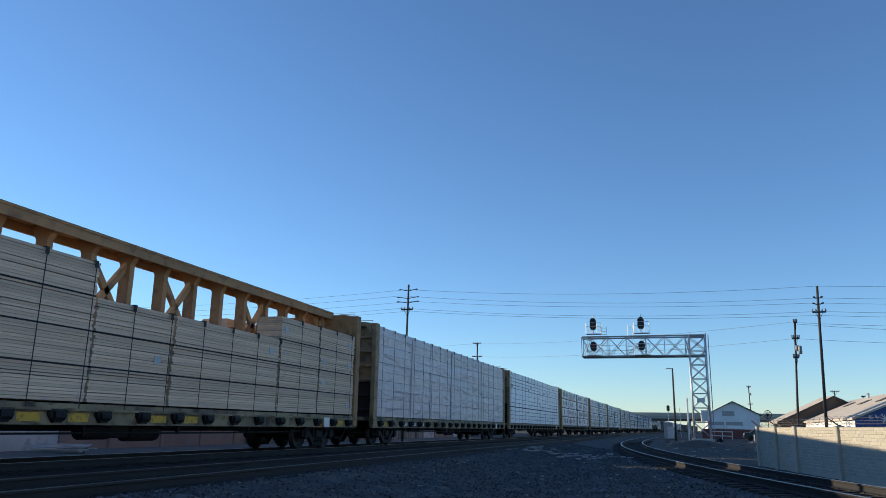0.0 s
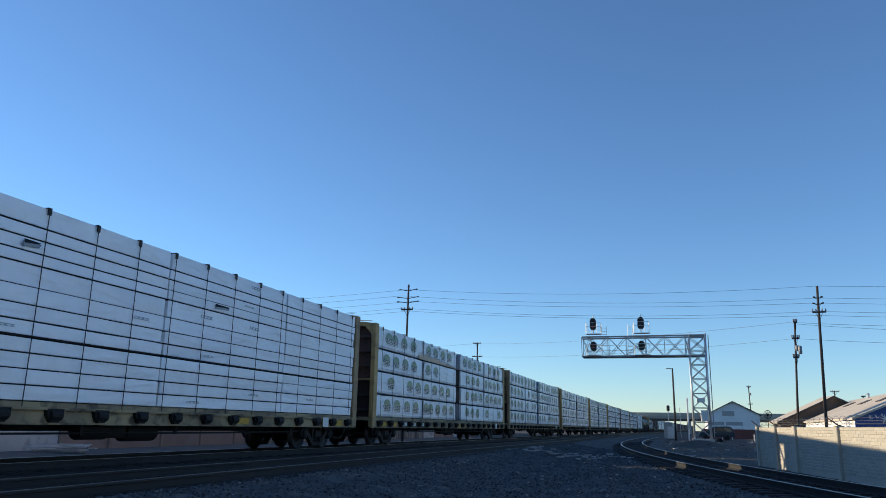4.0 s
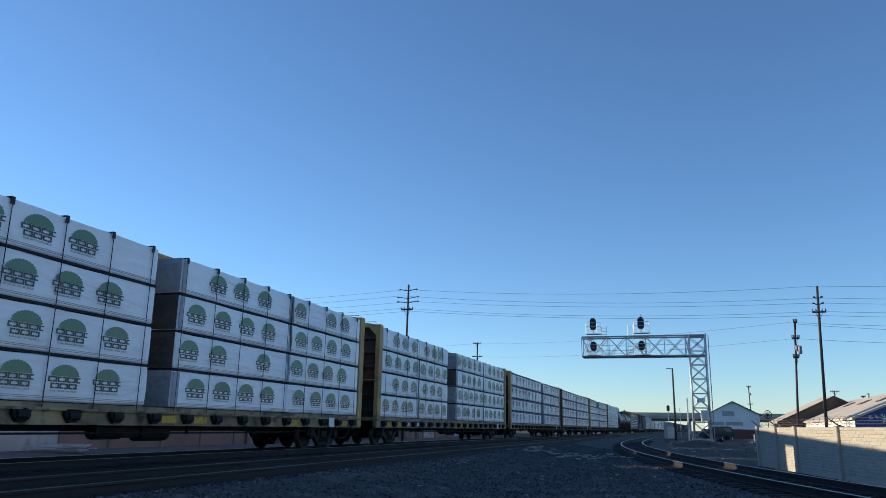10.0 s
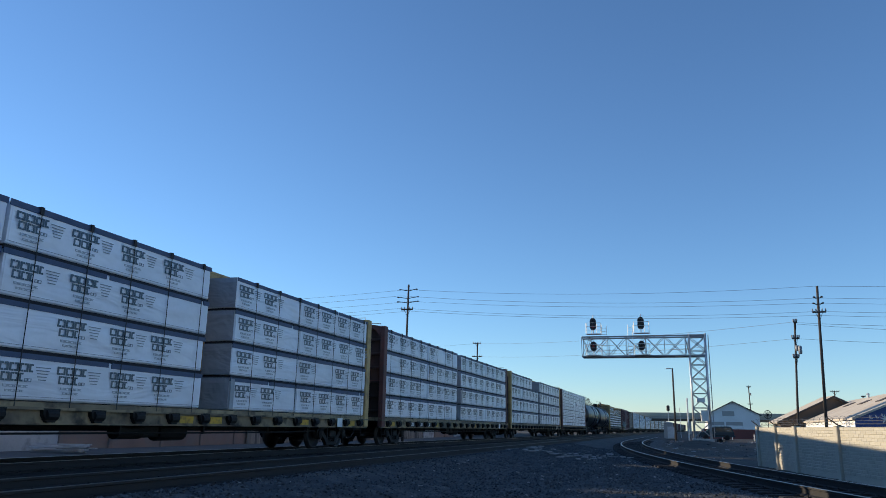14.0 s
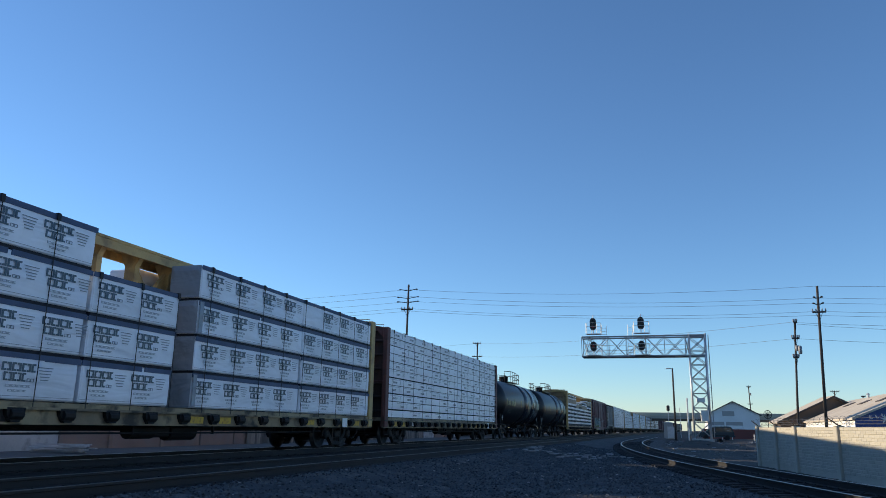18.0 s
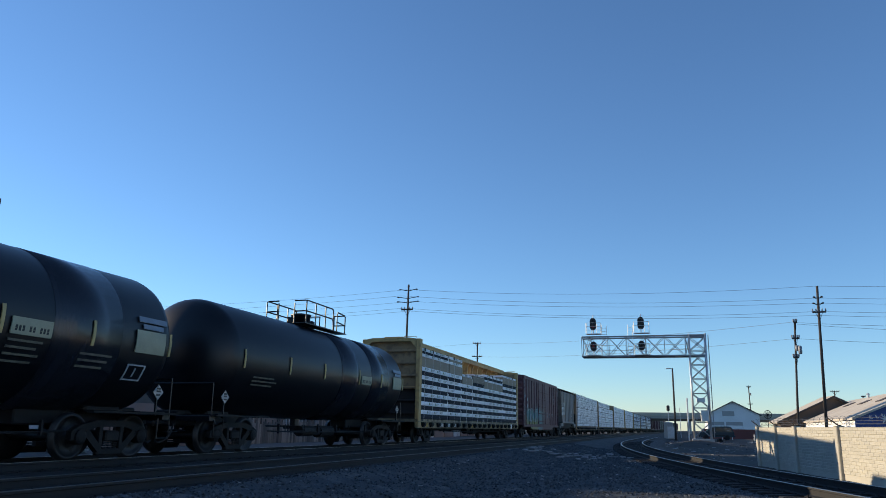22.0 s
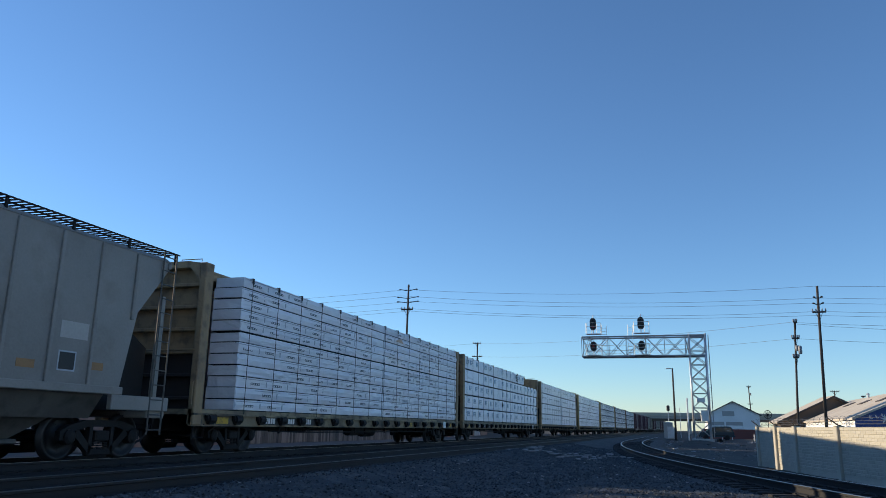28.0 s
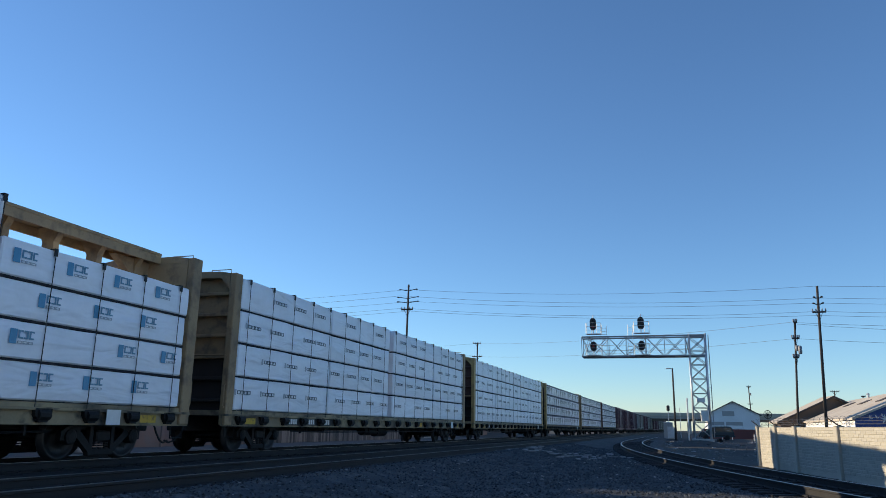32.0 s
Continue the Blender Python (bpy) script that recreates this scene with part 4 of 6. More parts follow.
def letters(sh, x, z, w, h, n, y, weight=0.3):
    """A word that is not spelt out: a row of plain bracket shapes that open to either side by turns."""
    p = w / n
    for k in range(n):
        a, c, t = x + k * p, x + k * p + p * 0.86, p * weight
        q = min(t * 0.8, h * 0.26)
        if k % 2:
            sh.box((c - t, y - 0.004, z), (c, y, z + h))
            sh.box((a, y - 0.004, z), (c - t, y, z + q))
            sh.box((a, y - 0.004, z + h - q), (c - t, y, z + h))
        else:
            sh.box((a, y - 0.004, z), (a + t, y, z + h))
            sh.box((a + t, y - 0.004, z), (c, y, z + q))
            sh.box((a + t, y - 0.004, z + h - q), (c, y, z + h))
    return sh


def logo(kind, prints, x, z, w, hh, y, rng):
    """Printed marks of a pack, as plain shapes in their colours. prints: one Shape for each ink."""
    if kind == "saw":
        r = 0.33
        n = 26
        pts = [((r + 0.022 * (i % 2)) * math.cos(math.pi * i / n), 0.64 * (r + 0.022 * (i % 2)) * math.sin(math.pi * i / n)) for i in range(n + 1)]
        prints["green"].prism([(x + a, z + 0.47 + c) for a, c in pts], y - 0.004, y, "Y")
        letters(prints["ink"], x - 0.4, z + 0.36, 0.8, 0.1, 7, y)
        letters(prints["ink"], x - 0.33, z + 0.24, 0.66, 0.1, 6, y)
        letters(prints["faint"], x - 0.33, z + 0.185, 0.66, 0.025, 12, y)
    elif kind == "group":
        letters(prints["dark"], x - 0.48, z + 0.49, 0.74, 0.15, 7, y, 0.4)
        letters(prints["dark"], x - 0.42, z + 0.32, 0.48, 0.15, 5, y, 0.4)
        letters(prints["mid"], x + 0.08, z + 0.32, 0.16, 0.06, 4, y)
        letters(prints["faint"], x - 0.36, z + 0.215, 0.54, 0.045, 9, y, 0.4)
        letters(prints["faint"], x - 0.3, z + 0.135, 0.4, 0.04, 7, y, 0.4)
        for k in range(5):
            bars(prints["mid"], x + 0.3 + 0.02 * k, z + 0.58 - k * 0.055, 0.34 - 0.04 * k, 0.016, y)
    elif kind == "word":
        letters(prints["dark"], x - 0.36, z + hh * 0.48, 0.66, min(0.1, hh * 0.3), 8, y)
        bars(prints["faint"], x - 0.48, z + hh * 0.45, 0.07, min(0.15, hh * 0.4), y)
    elif kind == "square":
        bars(prints["blue"], x - 0.28, z + 0.25, 0.15, 0.26, y)
        letters(prints["teal"], x - 0.1, z + 0.35, 0.36, 0.15, 3, y)
        letters(prints["faint"], x - 0.1, z + 0.26, 0.34, 0.05, 6, y)
    elif kind == "small":
        letters(prints["dark"], x - 0.3, z + hh * 0.3, 0.48, hh * 0.22, 8, y)
        bars(prints["faint"], x + 0.5, z + hh * 0.2, 0.05, hh * 0.5, y)
        bars(prints["faint"], x - 0.7, z + hh * 0.78, 1.4, hh * 0.07, y)
    elif kind == "round":
        n = 10
        prints["green"].prism([(x - 0.3 + 0.06 * math.cos(2 * math.pi * i / n), z + hh * 0.5 + 0.06 * math.sin(2 * math.pi * i / n)) for i in range(n)], y - 0.004, y, "Y")
        letters(prints["faint"], x - 0.2, z + hh * 0.5, 0.4, 0.05, 7, y)
        letters(prints["faint"], x - 0.2, z + hh * 0.22, 0.24, 0.04, 4, y)
    elif kind == "faint":
        letters(prints["faint"], x - 0.3, z + hh * 0.4, 0.5, hh * 0.2, 7, y)


def pack_shape(x0, x1, z0, z1, y0, y1, rng, boards=0, slack=1.0):
    sh = Shape()
    if boards:
        lay = (z1 - z0) / boards
        for k in range(boards):
            j = rng.uniform(0, 0.03)
            e = rng.uniform(-0.04, 0.04)
            sh.box((x0 + max(e, 0), y0 + j, z0 + k * lay + rng.choice((0.0, 0.002, 0.003, 0.012))), (x1 + min(e, 0), y1 - j, z0 + (k + 1) * lay - 0.003))
    else:
        e = 0.03 if z1 - z0 > 0.5 and slack == 1.0 else 0.009
        slack, flat = (1.0, 0.35) if z1 - z0 < 0.5 and slack == 1.0 else (slack, 1.0)
        n = max(2, int((x1 - x0) / (0.6 if slack == 1.0 else 0.25)))
        # a soft-edged block whose skin swells and sags a little
        xs = [x0, x0 + 0.03] + [x0 + (x1 - x0) * i / n for i in range(1, n)] + [x1 - 0.03, x1]
        ring = []
        for i, x in enumerate(xs):
            c = 0.0 if 0 < i < len(xs) - 1 else e * 0.8
            s = slack * rng.uniform(0, 0.022) if 0 < i < len(xs) - 1 else 0
            t = rng.uniform(0, 0.02)
            s, t = s * flat, t * flat
            ring.append([(x, y0 + c - s * 0.3, z0 + e + c), (x, y0 + c - s, (z0 + z1) / 2), (x, y0 + c, z1 - e - c), (x, y0 + e + c, z1 - c - t), (x, y1 - e - c, z1 - c - t), (x, y1 - c, z1 - e - c), (x, y1 - c, z0 + e + c), (x, y1 - e - c, z0 + c), (x, y0 + e + c, z0 + c)])
        m = 9
        vs = [p for r in ring for p in r]
        fs = [(k * m + i, k * m + (i + 1) % m, (k + 1) * m + (i + 1) % m, (k + 1) * m + i) for k in range(len(ring) - 1) for i in range(m)]
        fs += [tuple(range(m))[::-1], tuple(range((len(ring) - 1) * m, len(ring) * m))]
        sh.add(vs, fs)
    return sh


INKS = (("green", PRINT_GREEN), ("ink", PRINT_INK), ("dark", PRINT_DARK), ("blue", PRINT_BLUE), ("teal", PRINT_TEAL), ("mid", PRINT_MID), ("faint", PRINT_FAINT), ("band", PRINT_NAVY))


def end_film(x, z0, z1, rng):
    """A crumpled sheet over the front end of a pack, with folds that run to one corner."""
    n, m, sh = 8, 6, Shape()
    vs = []
    fx, fz = rng.uniform(0.2, 0.6), rng.uniform(0.1, 0.5)
    for i in range(n + 1):
        for j in range(m + 1):
            u, v = i / n, j / m
            d = 0.014 * math.sin(9 * (u * fz + v * fx) + 5 * fx) + 0.01 * rng.random()
            edge = min(u, 1 - u, v, 1 - v)
            vs.append((x - (0.012 + d if edge > 0 else 0.0), -1.385 + 0.86 * u, z0 + (z1 - z0) * v))
    k = len(vs)
    vs += [(x + 0.006, p[1], p[2]) for p in vs]
    w = m + 1
    fs = [(i * w + j, i * w + j + 1, (i + 1) * w + j + 1, (i + 1) * w + j) for i in range(n) for j in range(m)]
    fs += [tuple(q + k for q in f[::-1]) for f in fs]
    rim = [i * w for i in range(n + 1)] + [n * w + j for j in range(1, w)] + [i * w + m for i in range(n - 1, -1, -1)] + [j for j in range(m - 1, 0, -1)]
    fs += [(rim[i], rim[(i + 1) % len(rim)], rim[(i + 1) % len(rim)] + k, rim[i] + k) for i in range(len(rim))]
    return sh.add(vs, fs)


def lumber_load(L, seed, label, rows=4, kind="", mat=None, boards=0, lengths=(5.1, 5.4, 5.6, 5.9), missing=(), z0=1.11, top=4.645, straps=18, gap=0.05, cell=1.28, sections=None, chance=0.92, inset=0.0, strap_mat=None, levels=None):
    """Packs of lumber on both sides of a centre beam, with tie-down cables over the seen side. lengths: packs from the front, a
    negative one is a gap. missing: (row from the top, first, last) as shares of the length left empty. sections: own tiers."""
    rng = random.Random(seed)
    mat = mat or WRAP
    load = thing("lumber_load", label, "lumber", group="lumber loads on the train")
    b = L / 2 - 0.77 - 0.37
    hh = (top - z0) / rows
    wide = [rng.choice((0.4, 0.6, 1.0, 1.0, 2.0)) for _ in range(rows)]
    levels = levels or [z0 + r * hh for r in range(rows + 1)]
    x_front = -b + inset
    full = b - x_front
    stacks = []
    if sections:
        for a, c, tiers in sections:
            z, out = z0, []
            for m, h in tiers:
                out.append((m, z, z + h, 0))
                z += h
            stacks.append((x_front + a * full, x_front + c * full, out))
    else:
        total, x = sum(abs(n) for n in lengths), x_front
        for n in lengths:
            x1 = x + abs(n) / total * full
            share = ((x + x1) / 2 - x_front) / full
            if n > 0:
                out = [(mat, levels[r], levels[r + 1] - gap * (1 if rows < 8 else wide[r]), r) for r in range(rows) if not any(rows - 1 - r <= q and a <= share <= c for q, a, c in missing)]
                stacks.append((x, x1, out))
            x = x1
    for x, x1, tiers in stacks:
        for m, za, zb, r in tiers:
            j = rng.uniform(0, 0.025)
            e0, e1 = (rng.uniform(-0.03, 0.06), rng.uniform(-0.06, 0.03)) if not sections else (0.01, -0.01)
            y0 = -1.4 + j
            p = part("pack", pack_shape(x + 0.015 + max(e0, 0), x1 - 0.015 + min(e1, 0), za, zb, y0, -0.5, rng, boards, 1.8 if m in (WRAP_OLD, WRAP_RUMPLED) else 1.0), m, load)
            if boards:
                for xx in (x + 0.25, x1 - 0.6):
                    if rng.random() < 0.4:
                        part("label_tag", Shape().box((xx, y0 - 0.006, za + 0.2), (xx + 0.22, y0 - 0.001, za + 0.38)), PRINT_FAINT, p, "small pale mill tag")
            if sections and m is BLACK_WRAP and rng.random() < 0.75:
                part("label_tag", Shape().box((x1 - 0.2, y0 - 0.008, za - 0.02), (x1 - 0.07, y0 - 0.002, za + 0.1)), WHITE_MARK, p, "small white pack tag")
            tone = m is not WRAP_TAN and m is not BLACK_WRAP
            if kind and tone:
                prints = {ink: Shape() for ink, _ in INKS}
                cx = x + (rng.uniform(0.4, 0.6) if kind == "group" else rng.uniform(0.3, 1.0)) * cell
                while cx < x1 - 0.45:
                    if cx > x + 0.45 and rng.random() < (0.97 if kind == "group" else chance):
                        logo(kind, prints, cx, za, cell, zb - za, y0 - 0.026, rng)
                    cx += cell * rng.choice((1.0, 1.02, 0.97, 1.08, 0.62 if rng.random() < 0.25 else 1.0))
                if kind == "saw":
                    for zz in (0.055, 0.085):
                        prints["mid"].box((x + 0.06, y0 - 0.03, za + zz), (x1 - 0.06, y0 - 0.026, za + zz + 0.008))
                if kind == "group":
                    a = x + 0.02
                    while a < x1 - 0.1:
                        c = min(a + rng.uniform(1.5, 3.5), x1 - 0.02)
                        prints["band"].box((a, y0 - 0.02, zb - 0.1 - rng.uniform(0, 0.02)), (c, y0 - 0.004, zb - 0.005))
                        a = c + rng.choice((0.0, 0.0, 0.09))
                    prints["mid"].box((x + 0.05, y0 - 0.03, za + 0.06), (x1 - 0.05, y0 - 0.026, za + 0.067))
                for ink, pm in INKS:
                    if prints[ink].v:
                        tagged(part("printing", prints[ink], pm, p, ink + " printed marks"), kind="stuff")
    # the same stacks on the far side, and bare film over the ends that face a gap
    ends = [s[1] for s in stacks]
    for x, x1, tiers in stacks:
        part("far_pack", pack_shape(x + 0.02, x1 - 0.02, tiers[0][1], tiers[-1][2], 0.5, 1.4, rng, 0), mat, load)
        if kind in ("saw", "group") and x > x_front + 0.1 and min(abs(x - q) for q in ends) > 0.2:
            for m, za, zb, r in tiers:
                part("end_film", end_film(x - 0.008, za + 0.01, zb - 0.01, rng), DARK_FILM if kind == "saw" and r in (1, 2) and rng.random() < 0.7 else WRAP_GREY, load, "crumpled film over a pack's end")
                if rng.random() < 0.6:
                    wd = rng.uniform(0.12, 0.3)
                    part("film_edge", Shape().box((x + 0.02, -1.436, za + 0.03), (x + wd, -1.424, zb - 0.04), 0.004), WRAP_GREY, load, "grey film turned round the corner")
    if kind == "saw":
        for x, x1, tiers in stacks[1:]:
            if min(abs(x - q) for q in ends) < 0.05:
                for m, za, zb, r in tiers:
                    if rng.random() < 0.75:
                        q = [rng.uniform(-0.05, 0.05) for _ in range(4)]
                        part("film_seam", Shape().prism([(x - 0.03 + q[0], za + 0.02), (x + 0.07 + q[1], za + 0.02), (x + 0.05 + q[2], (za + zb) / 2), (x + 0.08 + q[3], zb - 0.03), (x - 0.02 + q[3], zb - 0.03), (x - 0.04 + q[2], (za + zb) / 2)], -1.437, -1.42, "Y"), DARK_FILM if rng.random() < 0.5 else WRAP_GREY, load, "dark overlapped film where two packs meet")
    if mat is WRAP_OLD:
        for r in range(1, 10):
            zz = z0 + (top - z0) * r / 10
            a = x_front + 0.1
            while a < b - 0.4:
                c = min(a + rng.uniform(2.5, 6.5), b - 0.1)
                if rng.random() < 0.85:
                    part("tier_line", Shape().beam((a, -1.437, zz + rng.uniform(-0.012, 0.012)), (c, -1.437, zz + rng.uniform(-0.012, 0.012)), 0.006, 0.022), SHOW_THROUGH, load, "dark tier edge showing through the film")
                a = c + rng.uniform(0.02, 0.5)
        for x, wd in ((-7.3, 0.1), (-1.2, 0.16), (5.1, 0.1)):
            part("film_fold", Shape().prism([(x, z0), (x + wd, z0), (x + wd * 0.8, (z0 + top) / 2), (x + wd * 1.4, top - 0.1), (x + wd * 0.5, top - 0.1), (x - wd * 0.2, (z0 + top) / 2)], -1.445, -1.42, "Y"), FOLD_BLUE if wd > 0.11 else WRAP_OLD, load, "upright fold in the plastic cover")
    for x, x1, tiers in stacks:
        for m, za, zb, r in tiers:
            if za < z0 + 0.01:
                for k in range(max(2, int((x1 - x) / 1.2))):
                    xx = x + 0.3 + (x1 - x - 0.6) * k / max(1, int((x1 - x) / 1.2) - 1)
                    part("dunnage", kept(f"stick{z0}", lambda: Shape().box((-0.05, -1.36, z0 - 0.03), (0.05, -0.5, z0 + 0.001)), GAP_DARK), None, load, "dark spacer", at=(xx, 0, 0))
            elif not sections and mat is not WRAP_OLD:
                # one full-length near-black sheet draws the dark line between two tiers
                part("dunnage", Shape().box((x + 0.05, -1.385, za - gap), (x1 - 0.05, -0.52, za)), GAP_DARK, load, "near-black sheet filling the gap between tiers")
    for k in range(straps):
        x = -b + 0.38 + (2 * b - 0.76) * k / (straps - 1)
        here = [t for a, c, t in stacks if a - 0.02 <= x <= c + 0.02 and t]
        if not here:
            continue
        tz = max(t[-1][2] for t in here)
        w = 0.009 if not sections else 0.006
        st = part("strap", Shape().box((x - w, -1.437, 0.98), (x + w, -1.43, tz)), strap_mat or STRAP, load, "thin tie-down cable")
        part("corner_guard", Shape().box((x - 0.04, -1.442, tz - 0.13), (x + 0.04, -1.425, tz + 0.012)).box((x - 0.04, -1.44, tz), (x + 0.04, -1.2, tz + 0.014)), STRAP, st)
    return load


def tank_car(L, label, lettered):
    """A black tank car: barrel with domed ends, saddle band, railed platform, sill, two trucks."""
    car = thing("tank_car", label, "railroad car", group="freight train cars")
    h = L / 2
    b = h - 0.65
    r, zc = 1.56, 2.5
    e = b - 0.04
    prof = [(-e, 0.05)] + [(-e + 0.72 * (1 - math.cos(t)), r * math.sin(t)) for t in (math.pi / 2 * i / 8 for i in range(1, 9))] 
    prof += [(e - 0.72 * (1 - math.cos(t)), r * math.sin(t)) for t in (math.pi / 2 * (8 - i) / 8 for i in range(0, 8))] + [(e, 0.05)]
    part("barrel", Shape().lathe(prof, 48, "X", (0, 0, zc)), TANK_BLACK, car, "glossy black steel barrel", smooth=True)
    for x0, x1, up in ((0.3, 1.65, 0.014), (2.9, 4.7, 0.007)):
        ridge = [(x1 - 0.16 + 0.04 * k, r + up + 0.006 * (k % 2)) for k in range(5)] if up > 0.01 else [(x1, r + up)]
        part("shell_course", Shape().lathe([(x0, r - 0.02), (x0, r + up)] + ridge + [(x1 + 0.01, r - 0.02)], 48, "X", (0, 0, zc)), TANK_BAND, car, "smooth glossier plate round the barrel", smooth=True)
    for s in (-1, 1):
        ex = sorted((s * (b - 3.4), s * b))
        part("stub_sill", Shape().box((ex[0], -0.32, 0.68), (ex[1], 0.32, 1.08), 0.03), STEEL_DARK, car)
        ex = sorted((s * (b - 2.6), s * b))
        part("running_board", Shape().box((ex[0], -1.48, 0.93), (ex[1], -1.3, 0.97)), STEEL_DARK, car)
        ex = sorted((s * (b - 0.25), s * b))
        part("end_sill", Shape().box((ex[0], -1.3, 0.8), (ex[1], 1.3, 0.95), 0.02), TANK_BLACK, car)
        ex = sorted((s * (b - 1.9), s * (b - 0.85)))
        part("saddle", Shape().box((ex[0], -0.62, 0.95), (ex[1], 0.62, 1.35), 0.05), STEEL_DARK, car)
        ex = sorted((s * (b - 1.1), s * (b - 0.27)))
        part("end_platform", Shape().box((ex[0], -1.35, 0.955), (ex[1], 1.35, 0.99)), STEEL_DARK, car)
    dome = part("manway", Shape().lathe([(0, 0.33), (0.4, 0.33), (0.42, 0.36), (0.47, 0.36), (0.5, 0.2)], 20, "Z", (0, 0, zc + r - 0.02)).lathe([(0, 0.14), (0.3, 0.14), (0.33, 0.08)], 12, "Z", (0.75, 0, zc + r)).lathe([(0, 0.12), (0.26, 0.12)], 12, "Z", (-0.75, 0, zc + r)), TANK_BLACK, car, smooth=True)
    zt = zc + r + 0.02
    plat = part("platform", Shape().box((-1.2, -0.8, zt - 0.03), (2.1, -0.35, zt), 0).box((-1.2, 0.35, zt - 0.03), (2.1, 0.8, zt)).box((-1.2, -0.35, zt - 0.03), (-0.9, 0.35, zt)), TANK_BLACK, car)
    for s in (-1, 1):
        for z in (zt + 0.4, zt + 0.76):
            part("rail", Shape().path([(-1.05, s * 0.3, z), (-1.05, s * 0.7, z), (-1.0, s * 0.75, z), (0.95, s * 0.75, z), (1.02, s * 0.75, z - 0.06), (1.04, s * 0.75, z - 0.2)], 0.023, 6), TANK_BLACK, plat)
            part("rail", Shape().path([(2.05, s * 0.3, z - 0.1), (2.05, s * 0.72, z - 0.1), (2.0, s * 0.75, z - 0.1), (1.4, s * 0.75, z - 0.06), (1.35, s * 0.75, z - 0.2)], 0.023, 6), TANK_BLACK, plat)
        for x in (-1.05, -0.35, 0.4, 1.04, 1.35, 2.05):
            part("stanchion", Shape().tube((x, s * 0.75, zt), (x, s * 0.75, zt + (0.74 if x < 1.2 else 0.64)), 0.022, 6), TANK_BLACK, plat)
        for x in (-1.05, 2.05):
            part("stanchion", Shape().tube((x, s * 0.3, zt), (x, s * 0.3, zt + 0.68), 0.022, 6), TANK_BLACK, plat)
    def skin(x0, x1, z0, z1, mat, name, lab):
        sh = Shape()
        n = 6
        vs, fs = [], []
        for i in range(n + 1):
            z = z0 + (z1 - z0) * i / n
            y = -math.sqrt(max((r + 0.03) ** 2 - (z - zc) ** 2, 0.0)) - 0.006
            vs += [(x0, y, z), (x1, y, z), (x0, y + 0.02, z), (x1, y + 0.02, z)]
        for i in range(n):
            a, c = 4 * i, 4 * i + 4
            fs += [(a, a + 1, c + 1, c), (a + 2, c + 2, c + 3, a + 3), (a, c, c + 2, a + 2), (a + 1, a + 3, c + 3, c + 1)]
        fs += [(0, 2, 3, 1), (4 * n, 4 * n + 1, 4 * n + 3, 4 * n + 2)]
        part(name, sh.add(vs, fs), mat, car, lab)

    for x in (-e + 0.9, -e + 3.4, -1.1, 1.72, 3.85, e - 0.62):
        skin(x, x + 0.07, 2.2, 2.7, TANK_STRIP, "reflector", "upright yellow reflective strip")
    for k in range(11):
        if lettered and k != 4:
            skin(-e + 1.35 + k * 0.21, -e + 1.5 + k * 0.21, 2.26, 2.56, TANK_GOLD, "marking", "dull gold painted marking bar")
    for k in range(3):
        skin(-e + 1.5, -e + 2.6 + 0.2 * (k % 2), 1.98 - k * 0.1, 2.02 - k * 0.1, TANK_FADED, "marking", "row of faded lettering")
    skin(e - 1.5, e - 0.85, 2.72, 2.82, PRINT_MID, "marking", "pale lettering bar")
    skin(1.95, 2.85, 2.22, 2.52, TANK_PLATE, "plate", "dull green-gold lettered plate")
    for k in range(10):
        if k not in (3, 6):
            skin(2.03 + k * 0.077, 2.08 + k * 0.077, 2.28, 2.38, BLACK_PAINT, "marking", "dark lettering bar")
    if lettered:
        for k in range(4):
            skin(1.95, 2.7 - 0.1 * (k % 2), 2.1 - k * 0.12, 2.14 - k * 0.12, TANK_FADED, "marking", "row of faded lettering")
        for k in range(3):
            skin(3.65, 4.5 - 0.08 * k, 2.02 - k * 0.12, 2.06 - k * 0.12, TANK_FADED, "marking", "row of faded lettering")
        for q in ((5.05, 5.6, 1.62, 1.65), (5.05, 5.6, 1.92, 1.95), (5.05, 5.08, 1.65, 1.92), (5.57, 5.6, 1.65, 1.92), (5.3, 5.33, 1.7, 1.88)):
            skin(*q, PRINT_FAINT, "marking", "white outlined data panel")
    skin(e - 1.62, e - 0.72, 2.86, 2.98, PRINT_MID, "marking", "pale lettering bar")
    skin(e - 1.7, e - 0.76, 2.2, 2.68, TANK_PLATE, "marking", "faded lettering block")
    for s in (-1, 1):
        x = s * (b - 0.55)
        for zz in (1.36, 1.44, 1.5):
            part("placard_mark", Shape().box((x - 0.07, -1.345, zz - 0.02), (x + 0.07, -1.341, zz + 0.02)), BLACK_PAINT, car)
        part("placard", Shape().prism([(x - 0.17, 1.42), (x, 1.25), (x + 0.17, 1.42), (x, 1.59)], -1.34, -1.32, "Y"), CONCRETE_GREY, car, "white diamond hazard placard")
        part("placard_arm", Shape().beam((x, -1.3, 0.9), (x, -1.3, 1.4), 0.04, 0.04), TANK_BLACK, car)
        coupler(car, s * b, s * 0.66)
        part("end_rail", Shape().path([(s * (b - 0.05), -1.3, 0.9), (s * (b - 0.05), -1.3, 1.75), (s * (b - 0.05), 1.3, 1.75), (s * (b - 0.05), 1.3, 0.9)], 0.02, 5), TANK_BLACK, car)
        part("step", Shape().path([(s * (b - 0.1), -1.36, 0.85), (s * (b - 0.1), -1.36, 0.42), (s * (b - 0.5), -1.36, 0.42), (s * (b - 0.5), -1.36, 0.85)], 0.018, 5), TANK_BLACK, car)
        truck(car, s * (h - 2.2))
